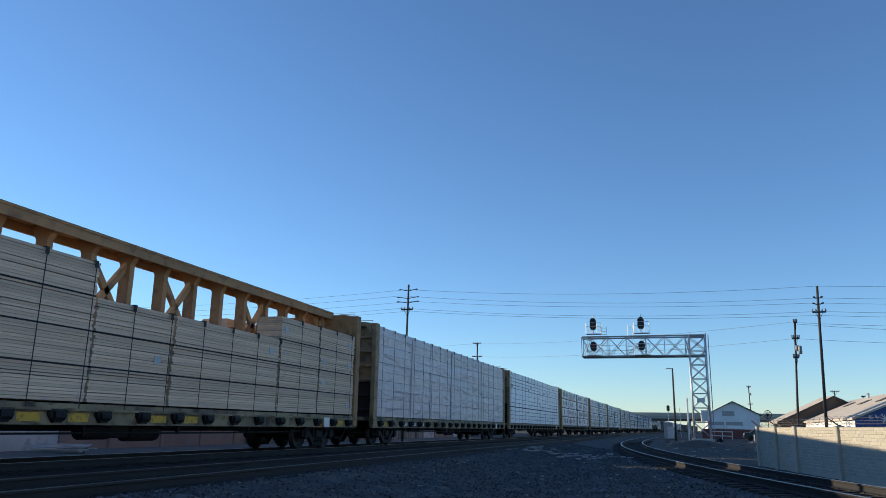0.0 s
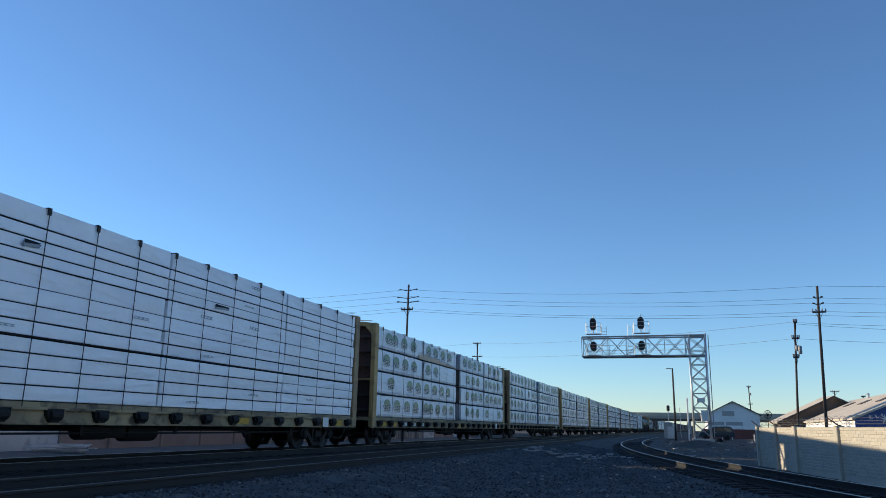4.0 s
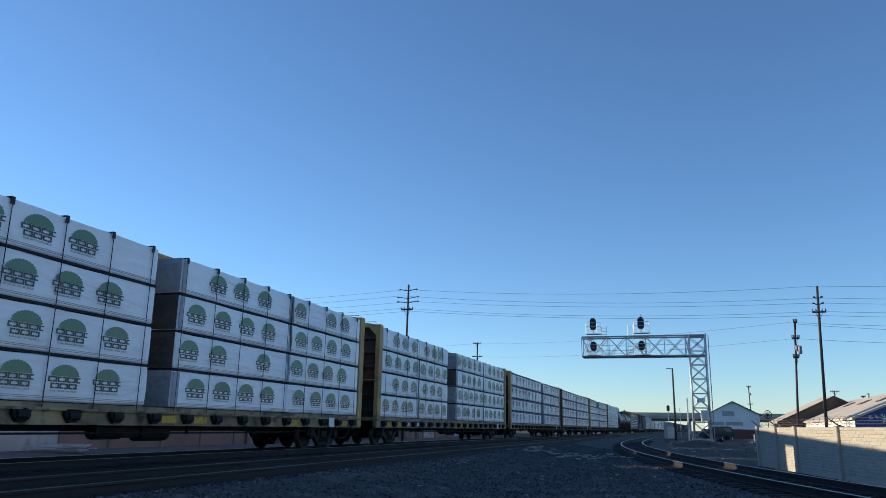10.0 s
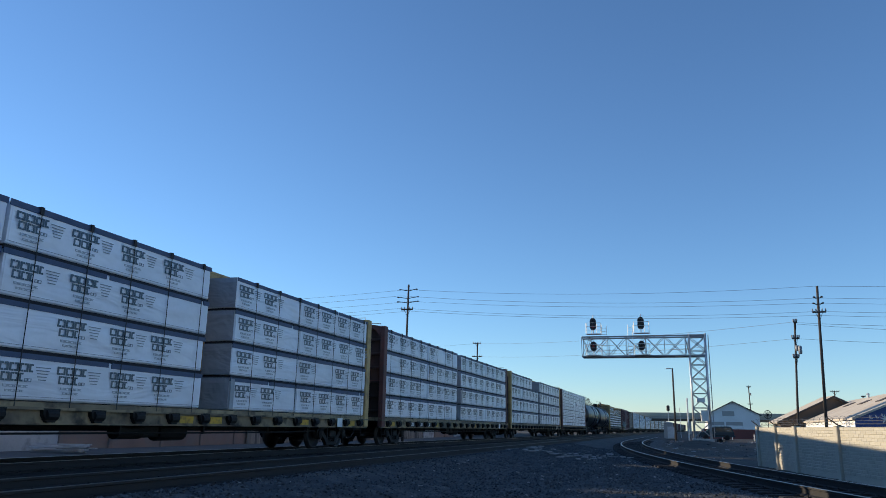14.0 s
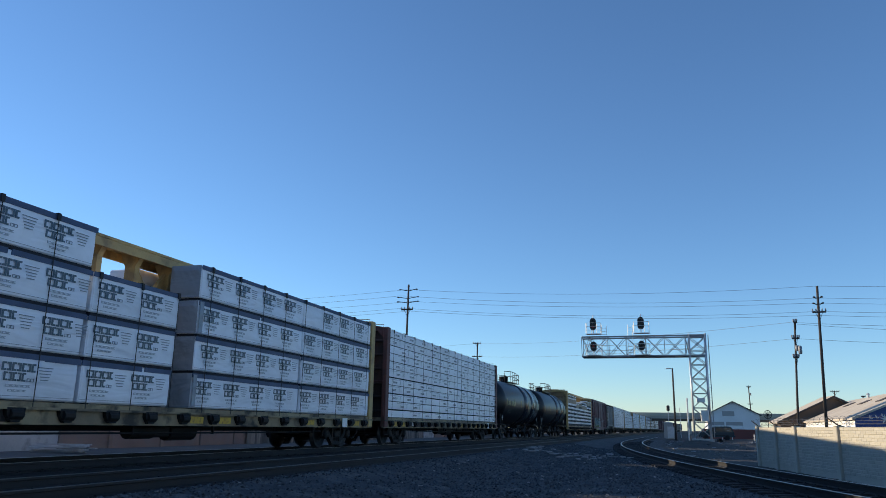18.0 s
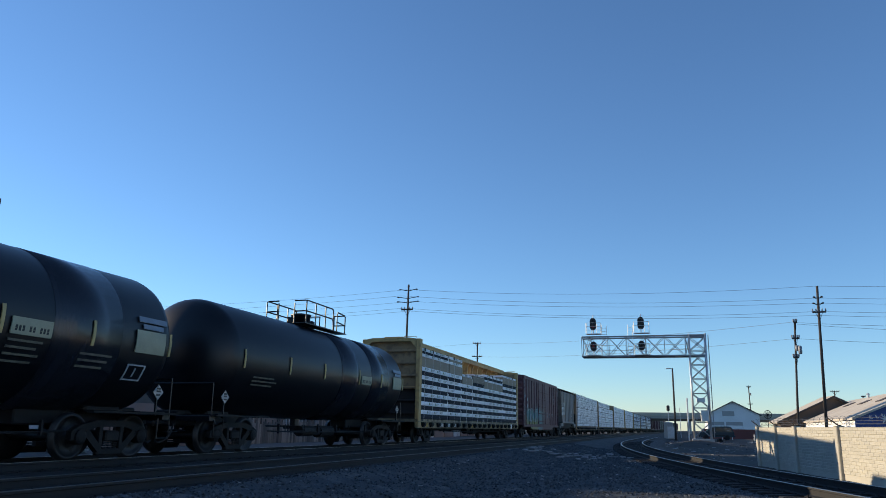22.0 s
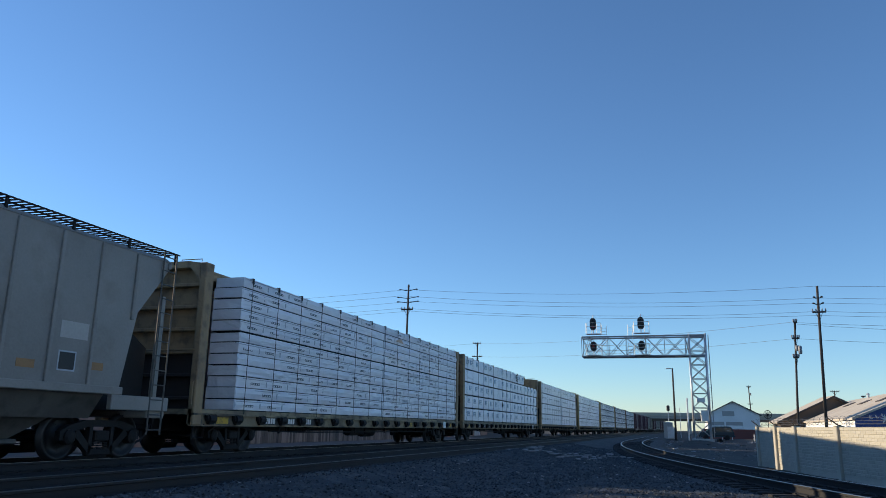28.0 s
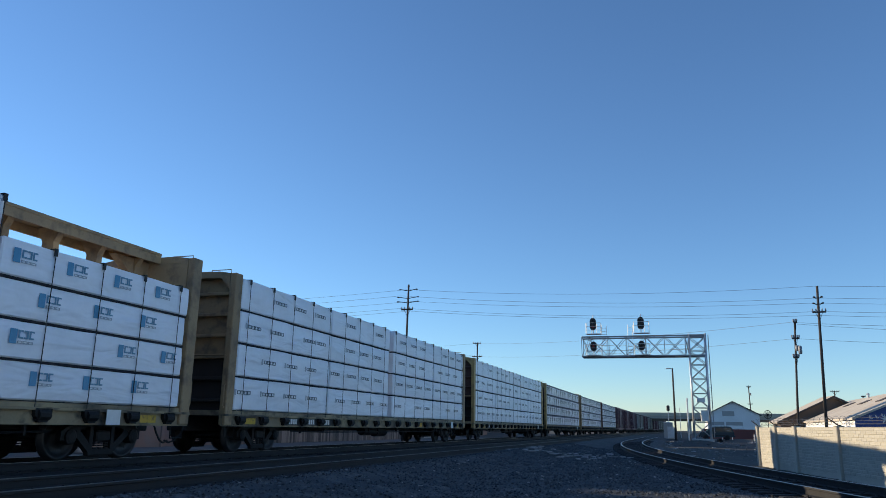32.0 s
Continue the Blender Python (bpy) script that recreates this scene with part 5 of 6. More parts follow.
    part("outlet", Shape().tube((0, 0, 0.55), (0, 0, 1.2), 0.16, 10).box((-0.6, -0.5, 0.62), (0.6, 0.1, 0.72)).tube((-0.5, -0.8, 0.7), (-0.5, 0.8, 0.7), 0.03, 6), TANK_BLACK, car)
    brake_rods(car, -b + 3.6, b - 3.6)
    return car


def box_car(L, paint, label, seed, tall=4.77, graffiti=True):
    car = thing("boxcar", label, "railroad car", group="freight train cars")
    h = L / 2
    b = h - 0.95
    rng = random.Random(seed)
    part("top_chord", Shape().box((-b, -1.47, tall - 0.34), (b, -1.41, tall - 0.1), 0.015), paint, car)
    part("body", Shape().box((-b, -1.42, 1.0), (b, 1.42, tall - 0.12), 0.03).box((-b, -0.35, 0.6), (b, 0.35, 1.0), 0.02), paint, car)
    part("roof", Shape().prism([(-1.47, tall - 0.13), (1.47, tall - 0.13), (1.47, tall - 0.08), (0, tall + 0.06), (-1.47, tall - 0.08)], -b - 0.02, b + 0.02, "X"), paint, car)
    n = 15
    door0, door1 = -2.1, 2.9
    rib = kept(f"box_rib{tall}{paint.name}", lambda: Shape().box((-0.05, -1.48, 1.02), (0.05, -1.41, tall - 0.15), 0.015), paint)
    for s in (-1, 1):
        for k in range(n + 1):
            x = -b + 0.06 + (2 * b - 0.12) * k / n
            if door0 < x < door1:
                continue
            part("side_post", rib, None, car, at=pose(x, 0, 0, 0, 0, 0 if s < 0 else 180))
        y0, y1 = sorted((s * 1.42, s * 1.49))
        d = part("door", Shape().box((door0, y0, 1.08), (door1, y1, tall - 0.25), 0.015), paint, car, "sliding plug door")
        for k in range(5):
            part("door_rib", Shape().box((door0 + 0.1, min(s * 1.48, s * 1.53), 1.3 + k * 0.6), (door1 - 0.1, max(s * 1.48, s * 1.53), 1.38 + k * 0.6), 0.01), paint, d)
        if s < 0:
            for x in (-0.6, 0.6):
                part("lock_rod", Shape().tube((x, -1.56, 1.1), (x, -1.56, tall - 0.3), 0.025, 6), paint, d)
        part("sill", Shape().box((-b, min(s * 1.36, s * 1.46), 0.86), (b, max(s * 1.36, s * 1.46), 1.05), 0.01), paint, car)
    for s in (-1, 1):
        for z in np.linspace(1.3, tall - 0.3, 9):
            part("end_rib", Shape().tube((s * (b + 0.01), -1.34, z), (s * (b + 0.01), 1.34, z), 0.1, 10), paint, car, smooth=True)
        lad = Shape()
        for x in (s * (b - 0.15), s * (b - 0.6)):
            lad.tube((x, -1.54, 0.95), (x, -1.54, tall - 0.4 if seed % 2 else 2.6), 0.016, 5)
        for z in np.arange(1.0, 2.6, 0.3):
            lad.tube((s * (b - 0.15), -1.54, z), (s * (b - 0.6), -1.54, z), 0.013, 5)
        part("ladder", lad, paint, car)
        coupler(car, s * b, s * 0.94)
        truck(car, s * (h - 2.35))
    if graffiti:
        part("spray_paint", Shape().box((-8.4, -1.428, 1.06), (door0 - 0.002, -1.418, 2.7)), SPRAYED, car, "soft-edged teal and yellow-green spray paint")
        part("spray_paint", Shape().box((door0 + 0.02, -1.5, 1.1), (1.6, -1.488, 2.7)), SPRAYED, car, "soft-edged teal spray paint on the door")
        for k in range(n + 1):
            x = -b + 0.06 + (2 * b - 0.12) * k / n
            if -8.2 < x < door0:
                part("spray_paint", Shape().box((x - 0.054, -1.486, 1.06), (x + 0.054, -1.42, 2.7)), SPRAYED, car, "teal spray paint on a side post")
        # swollen closed outlines that spell nothing, and thin hooks further on
        for cx, cz, ra, rb, wob in ((-6.0, 1.75, 0.55, 0.5, 0.2), (-4.85, 1.8, 0.5, 0.55, 0.7), (-3.75, 1.7, 0.5, 0.48, 1.4), (-2.6, 1.75, 0.4, 0.5, 2.2), (-5.4, 1.5, 0.3, 0.25, 3.0), (-1.5, 1.7, 0.4, 0.45, 0.9)):
            y = -1.51 if cx > -2.15 else -1.45
            ring = [(cx + ra * math.cos(t) * (1 + 0.22 * math.sin(3 * t + wob)), y, cz + rb * math.sin(t) * (1 + 0.18 * math.cos(2 * t + wob))) for t in np.linspace(0, 2 * math.pi, 21)]
            part("spray_line", Shape().path(ring, 0.02, 5), PRINT_FAINT, car, "pale sprayed outline")
        hook = ((0, 1.0), (0.25, 0.5), (0.35, 0.5), (0.6, 1.05))
        for x0, w in ((0.6, 0.9), (1.7, 0.8), (3.2, 0.9), (4.8, 0.8)):
            y = -1.51 if x0 < 2.9 else -1.45
            part("spray_line", Shape().path([(x0 + a * w, y, 1.35 + h_ * 0.7) for a, h_ in hook], 0.012, 5), PRINT_FAINT, car, "pale spray-painted line")
        for cx, cz, rr in ((-8.0, 3.25, 0.2), (-7.75, 3.1, 0.17), (-8.1, 2.95, 0.14), (-7.4, 3.2, 0.12)):
            part("spray_line", Shape().path([(cx + rr * math.cos(k * 0.7) * (1 + 0.2 * math.sin(k)), -1.445, cz + rr * math.sin(k * 0.7)) for k in range(10)], 0.012, 4), PRINT_FAINT, car, "pale scrawled loop")
    for s in (-1, 1):
        # on the sprayed car the white strip paints in the corner grab iron's gleam
        part("corner_edge", Shape().box((s * (b - 0.03) - 0.009, -1.49, 1.7), (s * (b - 0.03) + 0.009, -1.47, tall - 0.3)), WHITE_MARK if graffiti else paint, car, "thin corner strip, white where it draws a gleam")
    part("reflector", Shape().box((-b + 0.9, -1.436, 1.2), (-b + 1.05, -1.42, 1.75)), TANK_STRIP, car, "yellow reflective strip")
    part("data_panel", Shape().box((5.9, -1.432, 2.9), (6.35, -1.42, 3.7)), PRINT_FAINT, car, "pale data panel")
    mk = Shape()
    for k in range(2):
        mk.box((-7.1 + k * 0.34, -1.436, 2.78), (-6.92 + k * 0.34, -1.43, 3.06))
    for k in range(3):
        mk.box((-7.3 + k * 0.3, -1.436, 2.3), (-7.14 + k * 0.3, -1.43, 2.6))
    tagged(part("marking", mk, PRINT_FAINT, car, "white stencilled marking bars"), kind="stuff")
    for s in (-1, 1):
        lo, hi = sorted((s * 1.3, s * 1.42))
        part("side_skirt", Shape().prism([(-b + 2.6, 0.9), (-4.6, 0.66), (4.9, 0.66), (b - 2.6, 0.9)], lo, hi, "Y"), SPRAYED if graffiti and s < 0 else paint, car)
    brake_rods(car, -b + 3.9, b - 3.9)
    return car


def hopper_car(L, label, seed):
    """A covered hopper: ribbed sides, slope sheets at the ends, outlet hoppers, roof walk, ladders."""
    car = thing("covered_hopper", label, "railroad car", group="freight train cars")
    h = L / 2
    b = h - 0.6
    tall = 4.45
    e = b - 0.3
    side = [(-e + 1.28, 1.42), (e - 1.28, 1.42), (e - 0.96, 3.05), (e, 4.25), (e, tall - 0.1), (-e, tall - 0.1), (-e, 4.25), (-e + 0.96, 3.05)]
    part("body", Shape().prism(side, -1.45, 1.45, "Y"), HOPPER_GREY, car, "weathered grey ribbed body")
    part("roof", Shape().prism([(-1.47, tall - 0.12), (1.47, tall - 0.12), (1.3, tall), (0, tall + 0.1), (-1.3, tall)], -e, e, "X"), HOPPER_GREY, car)
    n = 11
    for s in (-1, 1):
        for k in range(n):
            x = -e + 0.1 + (2 * e - 0.2) * k / (n - 1)
            zlo = 1.45 if abs(x) < e - 1.28 else (3.1 + (abs(x) - e + 0.96) * 1.25)
            lo, hi = sorted((s * 1.44, s * 1.5))
            part("side_post", Shape().box((x - 0.04, lo, min(zlo, 4.2)), (x + 0.04, hi, tall - 0.14), 0.012), HOPPER_GREY, car)
    for s in (-1, 1):
        lo, hi = sorted((s * 1.38, s * 1.5))
        part("sill", Shape().box((-e + 1.2, lo, 1.3), (e - 1.2, hi, 1.46), 0.015).box((-b, lo, 1.0), (-e + 1.5, hi, 1.3), 0.015).box((e - 1.5, lo, 1.0), (b, hi, 1.3), 0.015), HOPPER_GREY, car)
        ex = sorted((s * (b - 0.6), s * b))
        part("end_frame", Shape().box((ex[0], -1.42, 0.85), (ex[1], 1.42, 1.05), 0.02).box((s * (b - 0.12) - 0.06, -1.2, 1.0), (s * (b - 0.12) + 0.06, -1.08, 3.6)).box((s * (b - 0.12) - 0.06, 1.08, 1.0), (s * (b - 0.12) + 0.06, 1.2, 3.6)), HOPPER_GREY, car)
        ex = sorted((s * (e - 1.7), s * (b - 0.2)))
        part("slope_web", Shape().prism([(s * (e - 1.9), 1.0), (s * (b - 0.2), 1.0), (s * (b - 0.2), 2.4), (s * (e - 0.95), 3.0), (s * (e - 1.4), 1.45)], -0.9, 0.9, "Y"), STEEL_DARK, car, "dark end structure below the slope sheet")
        lad = Shape()
        for x in (s * (b - 0.2), s * (b - 0.64)):
            lad.tube((x, -1.5, 0.5), (x, -1.5, tall + 0.1), 0.02, 5)
        for z in np.arange(0.6, tall, 0.32):
            lad.tube((s * (b - 0.2), -1.5, z), (s * (b - 0.64), -1.5, z), 0.014, 5)
        part("ladder", lad, HOPPER_DARK, car)
        coupler(car, s * b, s * 0.6)
        truck(car, s * (h - 2.05))
    part("lower_side_sheet", Shape().prism([(-1.4, 1.42), (1.4, 1.42), (1.02, 0.82), (-1.02, 0.82)], -3.85, 3.75, "X"), HOPPER_DARK, car, "dark sloping sheet between the outlets")
    for x in (-1.9, 1.9):
        part("outlet_hopper", Shape().add([(x - 1.85, -1.38, 1.42), (x + 1.85, -1.38, 1.42), (x + 1.85, 1.38, 1.42), (x - 1.85, 1.38, 1.42), (x - 0.4, -0.5, 0.4), (x + 0.4, -0.5, 0.4), (x + 0.4, 0.5, 0.4), (x - 0.4, 0.5, 0.4)], [(0, 1, 2, 3), (4, 7, 6, 5), (0, 4, 5, 1), (1, 5, 6, 2), (2, 6, 7, 3), (3, 7, 4, 0)]).box((x - 0.5, -0.7, 0.33), (x + 0.5, 0.7, 0.42), 0.02), HOPPER_DARK, car, "dark sloping outlet hopper")
    walk_ = Shape()
    for s in (-1, 1):
        for y in (s * 0.82, s * 1.12, s * 1.42):
            walk_.box((-b, y - 0.014, tall + 0.13), (b, y + 0.014, tall + 0.155))
        for x in np.arange(-b, b + 0.01, 0.15):
            walk_.box((x - 0.022, min(s * 0.8, s * 1.43), tall + 0.14), (x + 0.022, max(s * 0.8, s * 1.43), tall + 0.16))
        for x in np.linspace(-b + 0.1, b - 0.1, 8):
            walk_.box((x - 0.025, s * 1.38 - 0.02, tall - 0.1), (x + 0.025, s * 1.38 + 0.02, tall + 0.14))
    part("roof_walk", walk_, STEEL_DARK, car, "dark steel grating walkway")
    hat = Shape()
    for x in (-3.6, -1.2, 1.2, 3.6):
        hat.box((x - 0.9, -0.3, tall + 0.05), (x + 0.9, 0.3, tall + 0.2), 0.04)
    part("hatches", hat, HOPPER_GREY, car)
    part("marking", Shape().box((-4.5, -1.457, 2.1), (-3.7, -1.452, 3.3)).box((-3.48, -1.457, 2.1), (-2.65, -1.452, 3.3)), PRINT_FAINT, car, "white painted panels")
    mk = Shape()
    for x in (-4.38, -3.36):
        stencil(mk, x, 2.85, 2, 0.32, -1.459)
        stencil(mk, x, 2.35, 3, 0.28, -1.459)
    part("marking", mk, PRINT_DARK, car, "dark blue stencilled bars")
    part("marking", Shape().box((-e + 2.2, -1.458, 1.9), (-e + 2.75, -1.452, 2.1)).box((e - 3.9, -1.458, 1.68), (e - 3.5, -1.452, 1.83)).box((e - 4.7, -1.458, 1.5), (e - 4.3, -1.452, 1.64)), CAR_ORANGE, car, "dull yellow reflective patches")
    part("data_panel", Shape().box((e - 2.98, -1.457, 1.68), (e - 2.54, -1.452, 2.06)), PRINT_FAINT, car, "pale border of a data panel")
    part("data_panel", Shape().box((e - 2.95, -1.461, 1.71), (e - 2.57, -1.456, 2.03)), BLACK_PAINT, car, "small black data panel")
    part("data_panel", Shape().box((e - 3.0, -1.457, 2.3), (e - 2.3, -1.452, 2.62)), CONCRETE_GREY, car, "pale worn panel")
    part("marking", Shape().box((e - 2.2, -1.458, 1.75), (e - 1.8, -1.452, 1.9)), CAR_ORANGE, car, "orange painted patch")
    return car


# ---- the place ----
build_ground()
build_track("track_1", "railway track with dark ties and bright rails", lambda y: line_x(TRAIN_X, y), 0.0, -30, 700, (6, 60), RAIL_HEAD)
build_track("track_2", "empty railway track with dark ties and dull rails", lambda y: line_x(SECOND_X, y), 0.0, -30, 700, (6, 60), RAIL_DULL)
build_track("track_3", "curved siding track with rusty rails and worn ties", side_x, -0.176, 0, 600, (8, 75), RAIL_HEAD)
build_stones()
build_litter()
build_fence()
build_gantry()

utility_pole("utility_pole", "weathered wooden utility pole with dark post insulators", -22.7, 62.0, 13.2, [(12.65, 0.8, "strut"), (11.95, 0.95, "strut"), (11.55, 0.95, "strut"), (10.9, 0.55, "arm")], lean=0.2, r=0.12)
utility_pole("utility_pole", "tall leaning wooden utility pole behind the fence", 9.83, 58.0, 11.05, [(10.15, 0.25, "strut"), (9.7, 0.3, "strut"), (9.15, 0.45, "arm")], lean=0.36, r=0.115)
utility_pole("utility_pole", "wooden utility pole carrying a grey transformer can", 8.0, 58.0, 8.5, [(8.45, 0.12, "arm"), (7.3, 0.25, "arm"), (6.2, 0, "can"), (5.95, 0.2, "arm")], lean=0.5, r=0.088)
utility_pole("utility_pole", "distant wooden utility pole beyond the train", -28.5, 110.0, 13.35, [(13.2, 0.6, "arm"), (11.2, 0.8, "arm")])
utility_pole("utility_pole", "distant wooden utility pole with a crossarm", 16.8, 190.0, 11.3, [(11.0, 0.5, "arm"), (9.0, 0.5, "can"), (7.0, 0.5, "arm")], lean=-0.2)
utility_pole("utility_pole", "distant wooden utility pole behind the barn", 25.6, 140.0, 7.7, [(7.5, 0.7, "arm")], r=0.13)
utility_pole("utility_pole", "distant wooden utility pole behind the roofs", 36.2, 170.0, 8.2, [(8.0, 0.4, "arm"), (7.2, 0.4, "arm")], r=0.13)
lamp = thing("light_pole", "slim dark lamp pole with a small flat lamp head", "street lamp", at=(-0.14, 95.0, -0.4))
part("pole", Shape().tube((0, 0, 0), (0, 0, 8.5), 0.13, 10, 0.09), POLE_WOOD, lamp, smooth=True)
part("lamp_arm", Shape().beam((0, 0, 8.45), (-0.45, 0, 8.5), 0.05, 0.05), STEEL_DARK, lamp)
part("lamp_head", Shape().box((-0.75, -0.12, 8.42), (-0.3, 0.12, 8.55), 0.04), GALV, lamp)

# lines across the railway, and on to poles out of sight
for zl, zr, off, sag in ((12.75, 11.05, 0.0, 0.5), (12.05, 10.05, -0.8, 0.5), (11.8, 9.95, 0.8, 0.4), (11.0, 9.15, -0.4, 0.5), (10.85, 8.98, 0.4, 0.42)):
    wire("power_line", (-22.6 + off * 0.3, 62 + off, zl), (10.15, 58 + off, zr), sag)
    wire("power_line", (10.15, 58 + off, zr), (48, 53 + off, zr - 0.3), 0.7)
    wire("power_line", (-22.6 + off * 0.3, 62 + off, zl), (-70, 68 + off, zl + 0.6), 0.5)
wire("power_line", (-28.5, 110, 13.2), (8.5, 58, 8.5), 0.5)
wire("power_line", (-28.5, 110, 11.2), (8.45, 58, 7.3), 0.5)
wire("power_line", (8.5, 58, 8.45), (46, 52, 8.2), 0.9)
wire("power_line", (8.5, 58, 8.35), (46, 54, 7.4), 0.9)
wire("power_line", (8.45, 58, 7.3), (46, 52, 6.6), 0.8)
wire("power_line", (-28.5, 110, 13.2), (-75, 118, 13.4), 0.5)

# white gable building
house, e, a = gable_house("white_gable_building", "white sided gable building with two garage doors", 10.1, 150, 9.0, 16, 3.75, 6.05, WHITE_WALL, ROOF_DARK, base=-0.1)
for x in (-3.1, 0.1):
    dr = part("garage_door", Shape().box((x - 1.45, -0.05, 0), (x + 1.45, 0.02, 2.55), 0.01), CONCRETE_GREY, house, "pale sectional garage door")
    for z in (0.65, 1.3, 1.95):
        part("door_panel", Shape().box((x - 1.4, -0.07, z - 0.6), (x + 1.4, -0.05, z - 0.03), 0.01), WHITE_WALL, dr)
part("sign_panel", Shape().box((-1.9, -0.06, 3.6), (0.2, -0.0, 4.5), 0.01), CONCRETE_GREY, house, "faded grey sign panel")
# barn and warehouse behind the fence
barn, e2, a2 = gable_house("brown_barn", "brown boarded barn with a pale metal roof", 18.0, 100, 12.2, 3.5, 2.0, 4.9, BROWN_WALL, ROOF_PALE, turn=7, over=0.5)
for s in (-1, 1):
    part("fascia", Shape().prism([(0, a2 + 0.2), (s * 6.6, e2 - 0.04), (s * 6.6, e2 - 0.26), (0, a2 - 0.02)], -0.56, -0.5, "Y"), ROOF_DARK, barn, "dark rake board")
blue, e3, a3 = gable_house("blue_warehouse", "blue metal warehouse with a pale dirty roof", 20.1, 70, 11.9, 37, 1.95, 4.52, BLUE_WALL, ROOF_PALE, turn=-1.0, over=0.25)
slope3 = (a3 - e3) / 5.95
for k in range(4):
    y = 7 + k * 8
    zs_ = [a3 + 0.2 - slope3 * q for q in (2.5, 1.5)]
    part("skylight", Shape().prism([(-2.5, zs_[0]), (-1.5, zs_[1]), (-1.5, zs_[1] + 0.06), (-2.5, zs_[0] + 0.06)], y, y + 2.0, "Y"), ROOF_DARK, blue, "dark roof light panel")
part("vent", Shape().tube((-0.4, 22, a3 - 0.1), (-0.4, 22, a3 + 0.4), 0.14, 10).tube((-0.4, 22, a3 + 0.4), (-0.4, 22, a3 + 0.52), 0.22, 10, 0.1), GALV, blue)
part("side_wall", Shape().box((-5.99, 0.1, 0), (-5.953, 36.9, e3 - 0.12), 0.005), WHITE_WALL, blue, "pale cream side wall under the eave")
for k in range(24):
    x = -5.85 + k * 0.5
    part("siding_rib", Shape().box((x - 0.04, -0.03, 0), (x + 0.04, 0.0, e3 + slope3 * (5.95 - abs(x)) - 0.1)), BLUE_WALL, blue)
for x, z in ((-4.75, 2.95), (-4.3, 3.0), (-3.85, 3.1)):
    part("sprayed_mark", Shape().prism([(x + 0.16 * math.cos(t), z + 0.2 * math.sin(t)) for t in np.linspace(2.6, 5.6, 9)] + [(x + 0.05 + 0.12 * math.cos(t), z + 0.03 + 0.15 * math.sin(t)) for t in np.linspace(5.4, 2.8, 9)], -0.05, -0.03, "Y"), WHITE_MARK, blue, "white sprayed crescent")
star = [((0.42 if i % 2 == 0 else 0.13) * math.cos(i * math.pi / 5 + 0.4), (0.42 if i % 2 == 0 else 0.13) * math.sin(i * math.pi / 5 + 0.4)) for i in range(10)]
part("sprayed_mark", Shape().prism([(-3.75 + p, 2.75 + q) for p, q in star], -0.05, -0.03, "Y"), WHITE_MARK, blue, "white sprayed pinwheel shape")
# dish antenna on a mast before the barn
dish = thing("dish_antenna", "small dark mesh dish antenna on a thin mast", "antenna", at=(10.25, 96.0, -0.6))
part("mast", Shape().tube((0, 0.1, 0), (0, 0.1, 3.3), 0.04, 8), STEEL_DARK, dish)
ring = [(0.42 * math.cos(t), 0, 3.35 + 0.46 * math.sin(t)) for t in (2 * math.pi * i / 20 for i in range(21))]
part("rim", Shape().path(ring, 0.035, 6), STEEL_DARK, dish)
for k in range(8):
    t = math.pi * k / 8
    part("spoke", Shape().path([(0.42 * math.cos(t), 0, 3.35 + 0.46 * math.sin(t)), (0, 0.14, 3.35), (-0.42 * math.cos(t), 0, 3.35 - 0.46 * math.sin(t))], 0.014, 4), STEEL_DARK, dish)
for q in (0.15, 0.28):
    part("mesh_ring", Shape().path([(q * math.cos(t), 0.14 - q * 0.33, 3.35 + 1.1 * q * math.sin(t)) for t in (2 * math.pi * i / 16 for i in range(17))], 0.012, 4), STEEL_DARK, dish)
# low red building and the yard's edge
low = thing("low_red_wall", "low dark red brick wall along the yard", "wall", at=(0, 121, 0))
part("brickwork", Shape().box((3.6, 0, -0.6), (30, 0.25, 1.0), 0.02), RED_WALL, low)
part("coping", Shape().box((3.55, -0.05, 1.0), (30, 0.3, 1.07), 0.015), RED_WALL, low)
guard = thing("guard_rail", "white two-bar steel guard rail in the yard", "railing", at=(0, 113, -0.4))
for z in (0.55, 1.13):
    part("bar", Shape().beam((4.4, 0, z), (7.4, 0, z - 0.04), 0.05, 0.11, 0.01), WHITE_MARK, guard)
for x in (4.6, 6.0, 7.3):
    part("post", Shape().box((x - 0.05, 0.03, 0), (x + 0.05, 0.13, 1.2), 0.01), WHITE_MARK, guard)
bol = thing("bollard", "short white post with a rounded top", "post", at=(9.35, 104, -0.42))
part("post", Shape().lathe([(0, 0.09), (0.75, 0.09), (0.83, 0.05), (0.85, 0.01)], 12, "Z"), WHITE_MARK, bol, smooth=True)
tyre = thing("scrap_tyre", "old black tyre lying on the dirt", "tyre", at=pose(4.6, 92, -0.32, 62, 0, 20))
part("tyre", Shape().lathe([(-0.11, 0.2), (-0.11, 0.3), (-0.06, 0.34), (0.06, 0.34), (0.11, 0.3), (0.11, 0.2), (0, 0.17), (-0.11, 0.2)], 18, "Z"), RUBBER, tyre, smooth=True)
for x, y, r in ((7.6, 90, 0.35), (8.3, 92, 0.22), (3.9, 84, 0.25)):
    sl_ = thing("broken_slab", "pale lump of broken concrete on the dirt", "rubble", at=pose(x, y, ground_z(x, y) - 0.03, 6, 4, 30 * x))
    part("slab", Shape().prism([(-r, -0.5 * r), (0.3 * r, -0.7 * r), (r, -0.1 * r), (0.5 * r, 0.6 * r), (-0.7 * r, 0.5 * r)], 0, 0.6 * r, "Z"), CONCRETE_GREY, sl_)
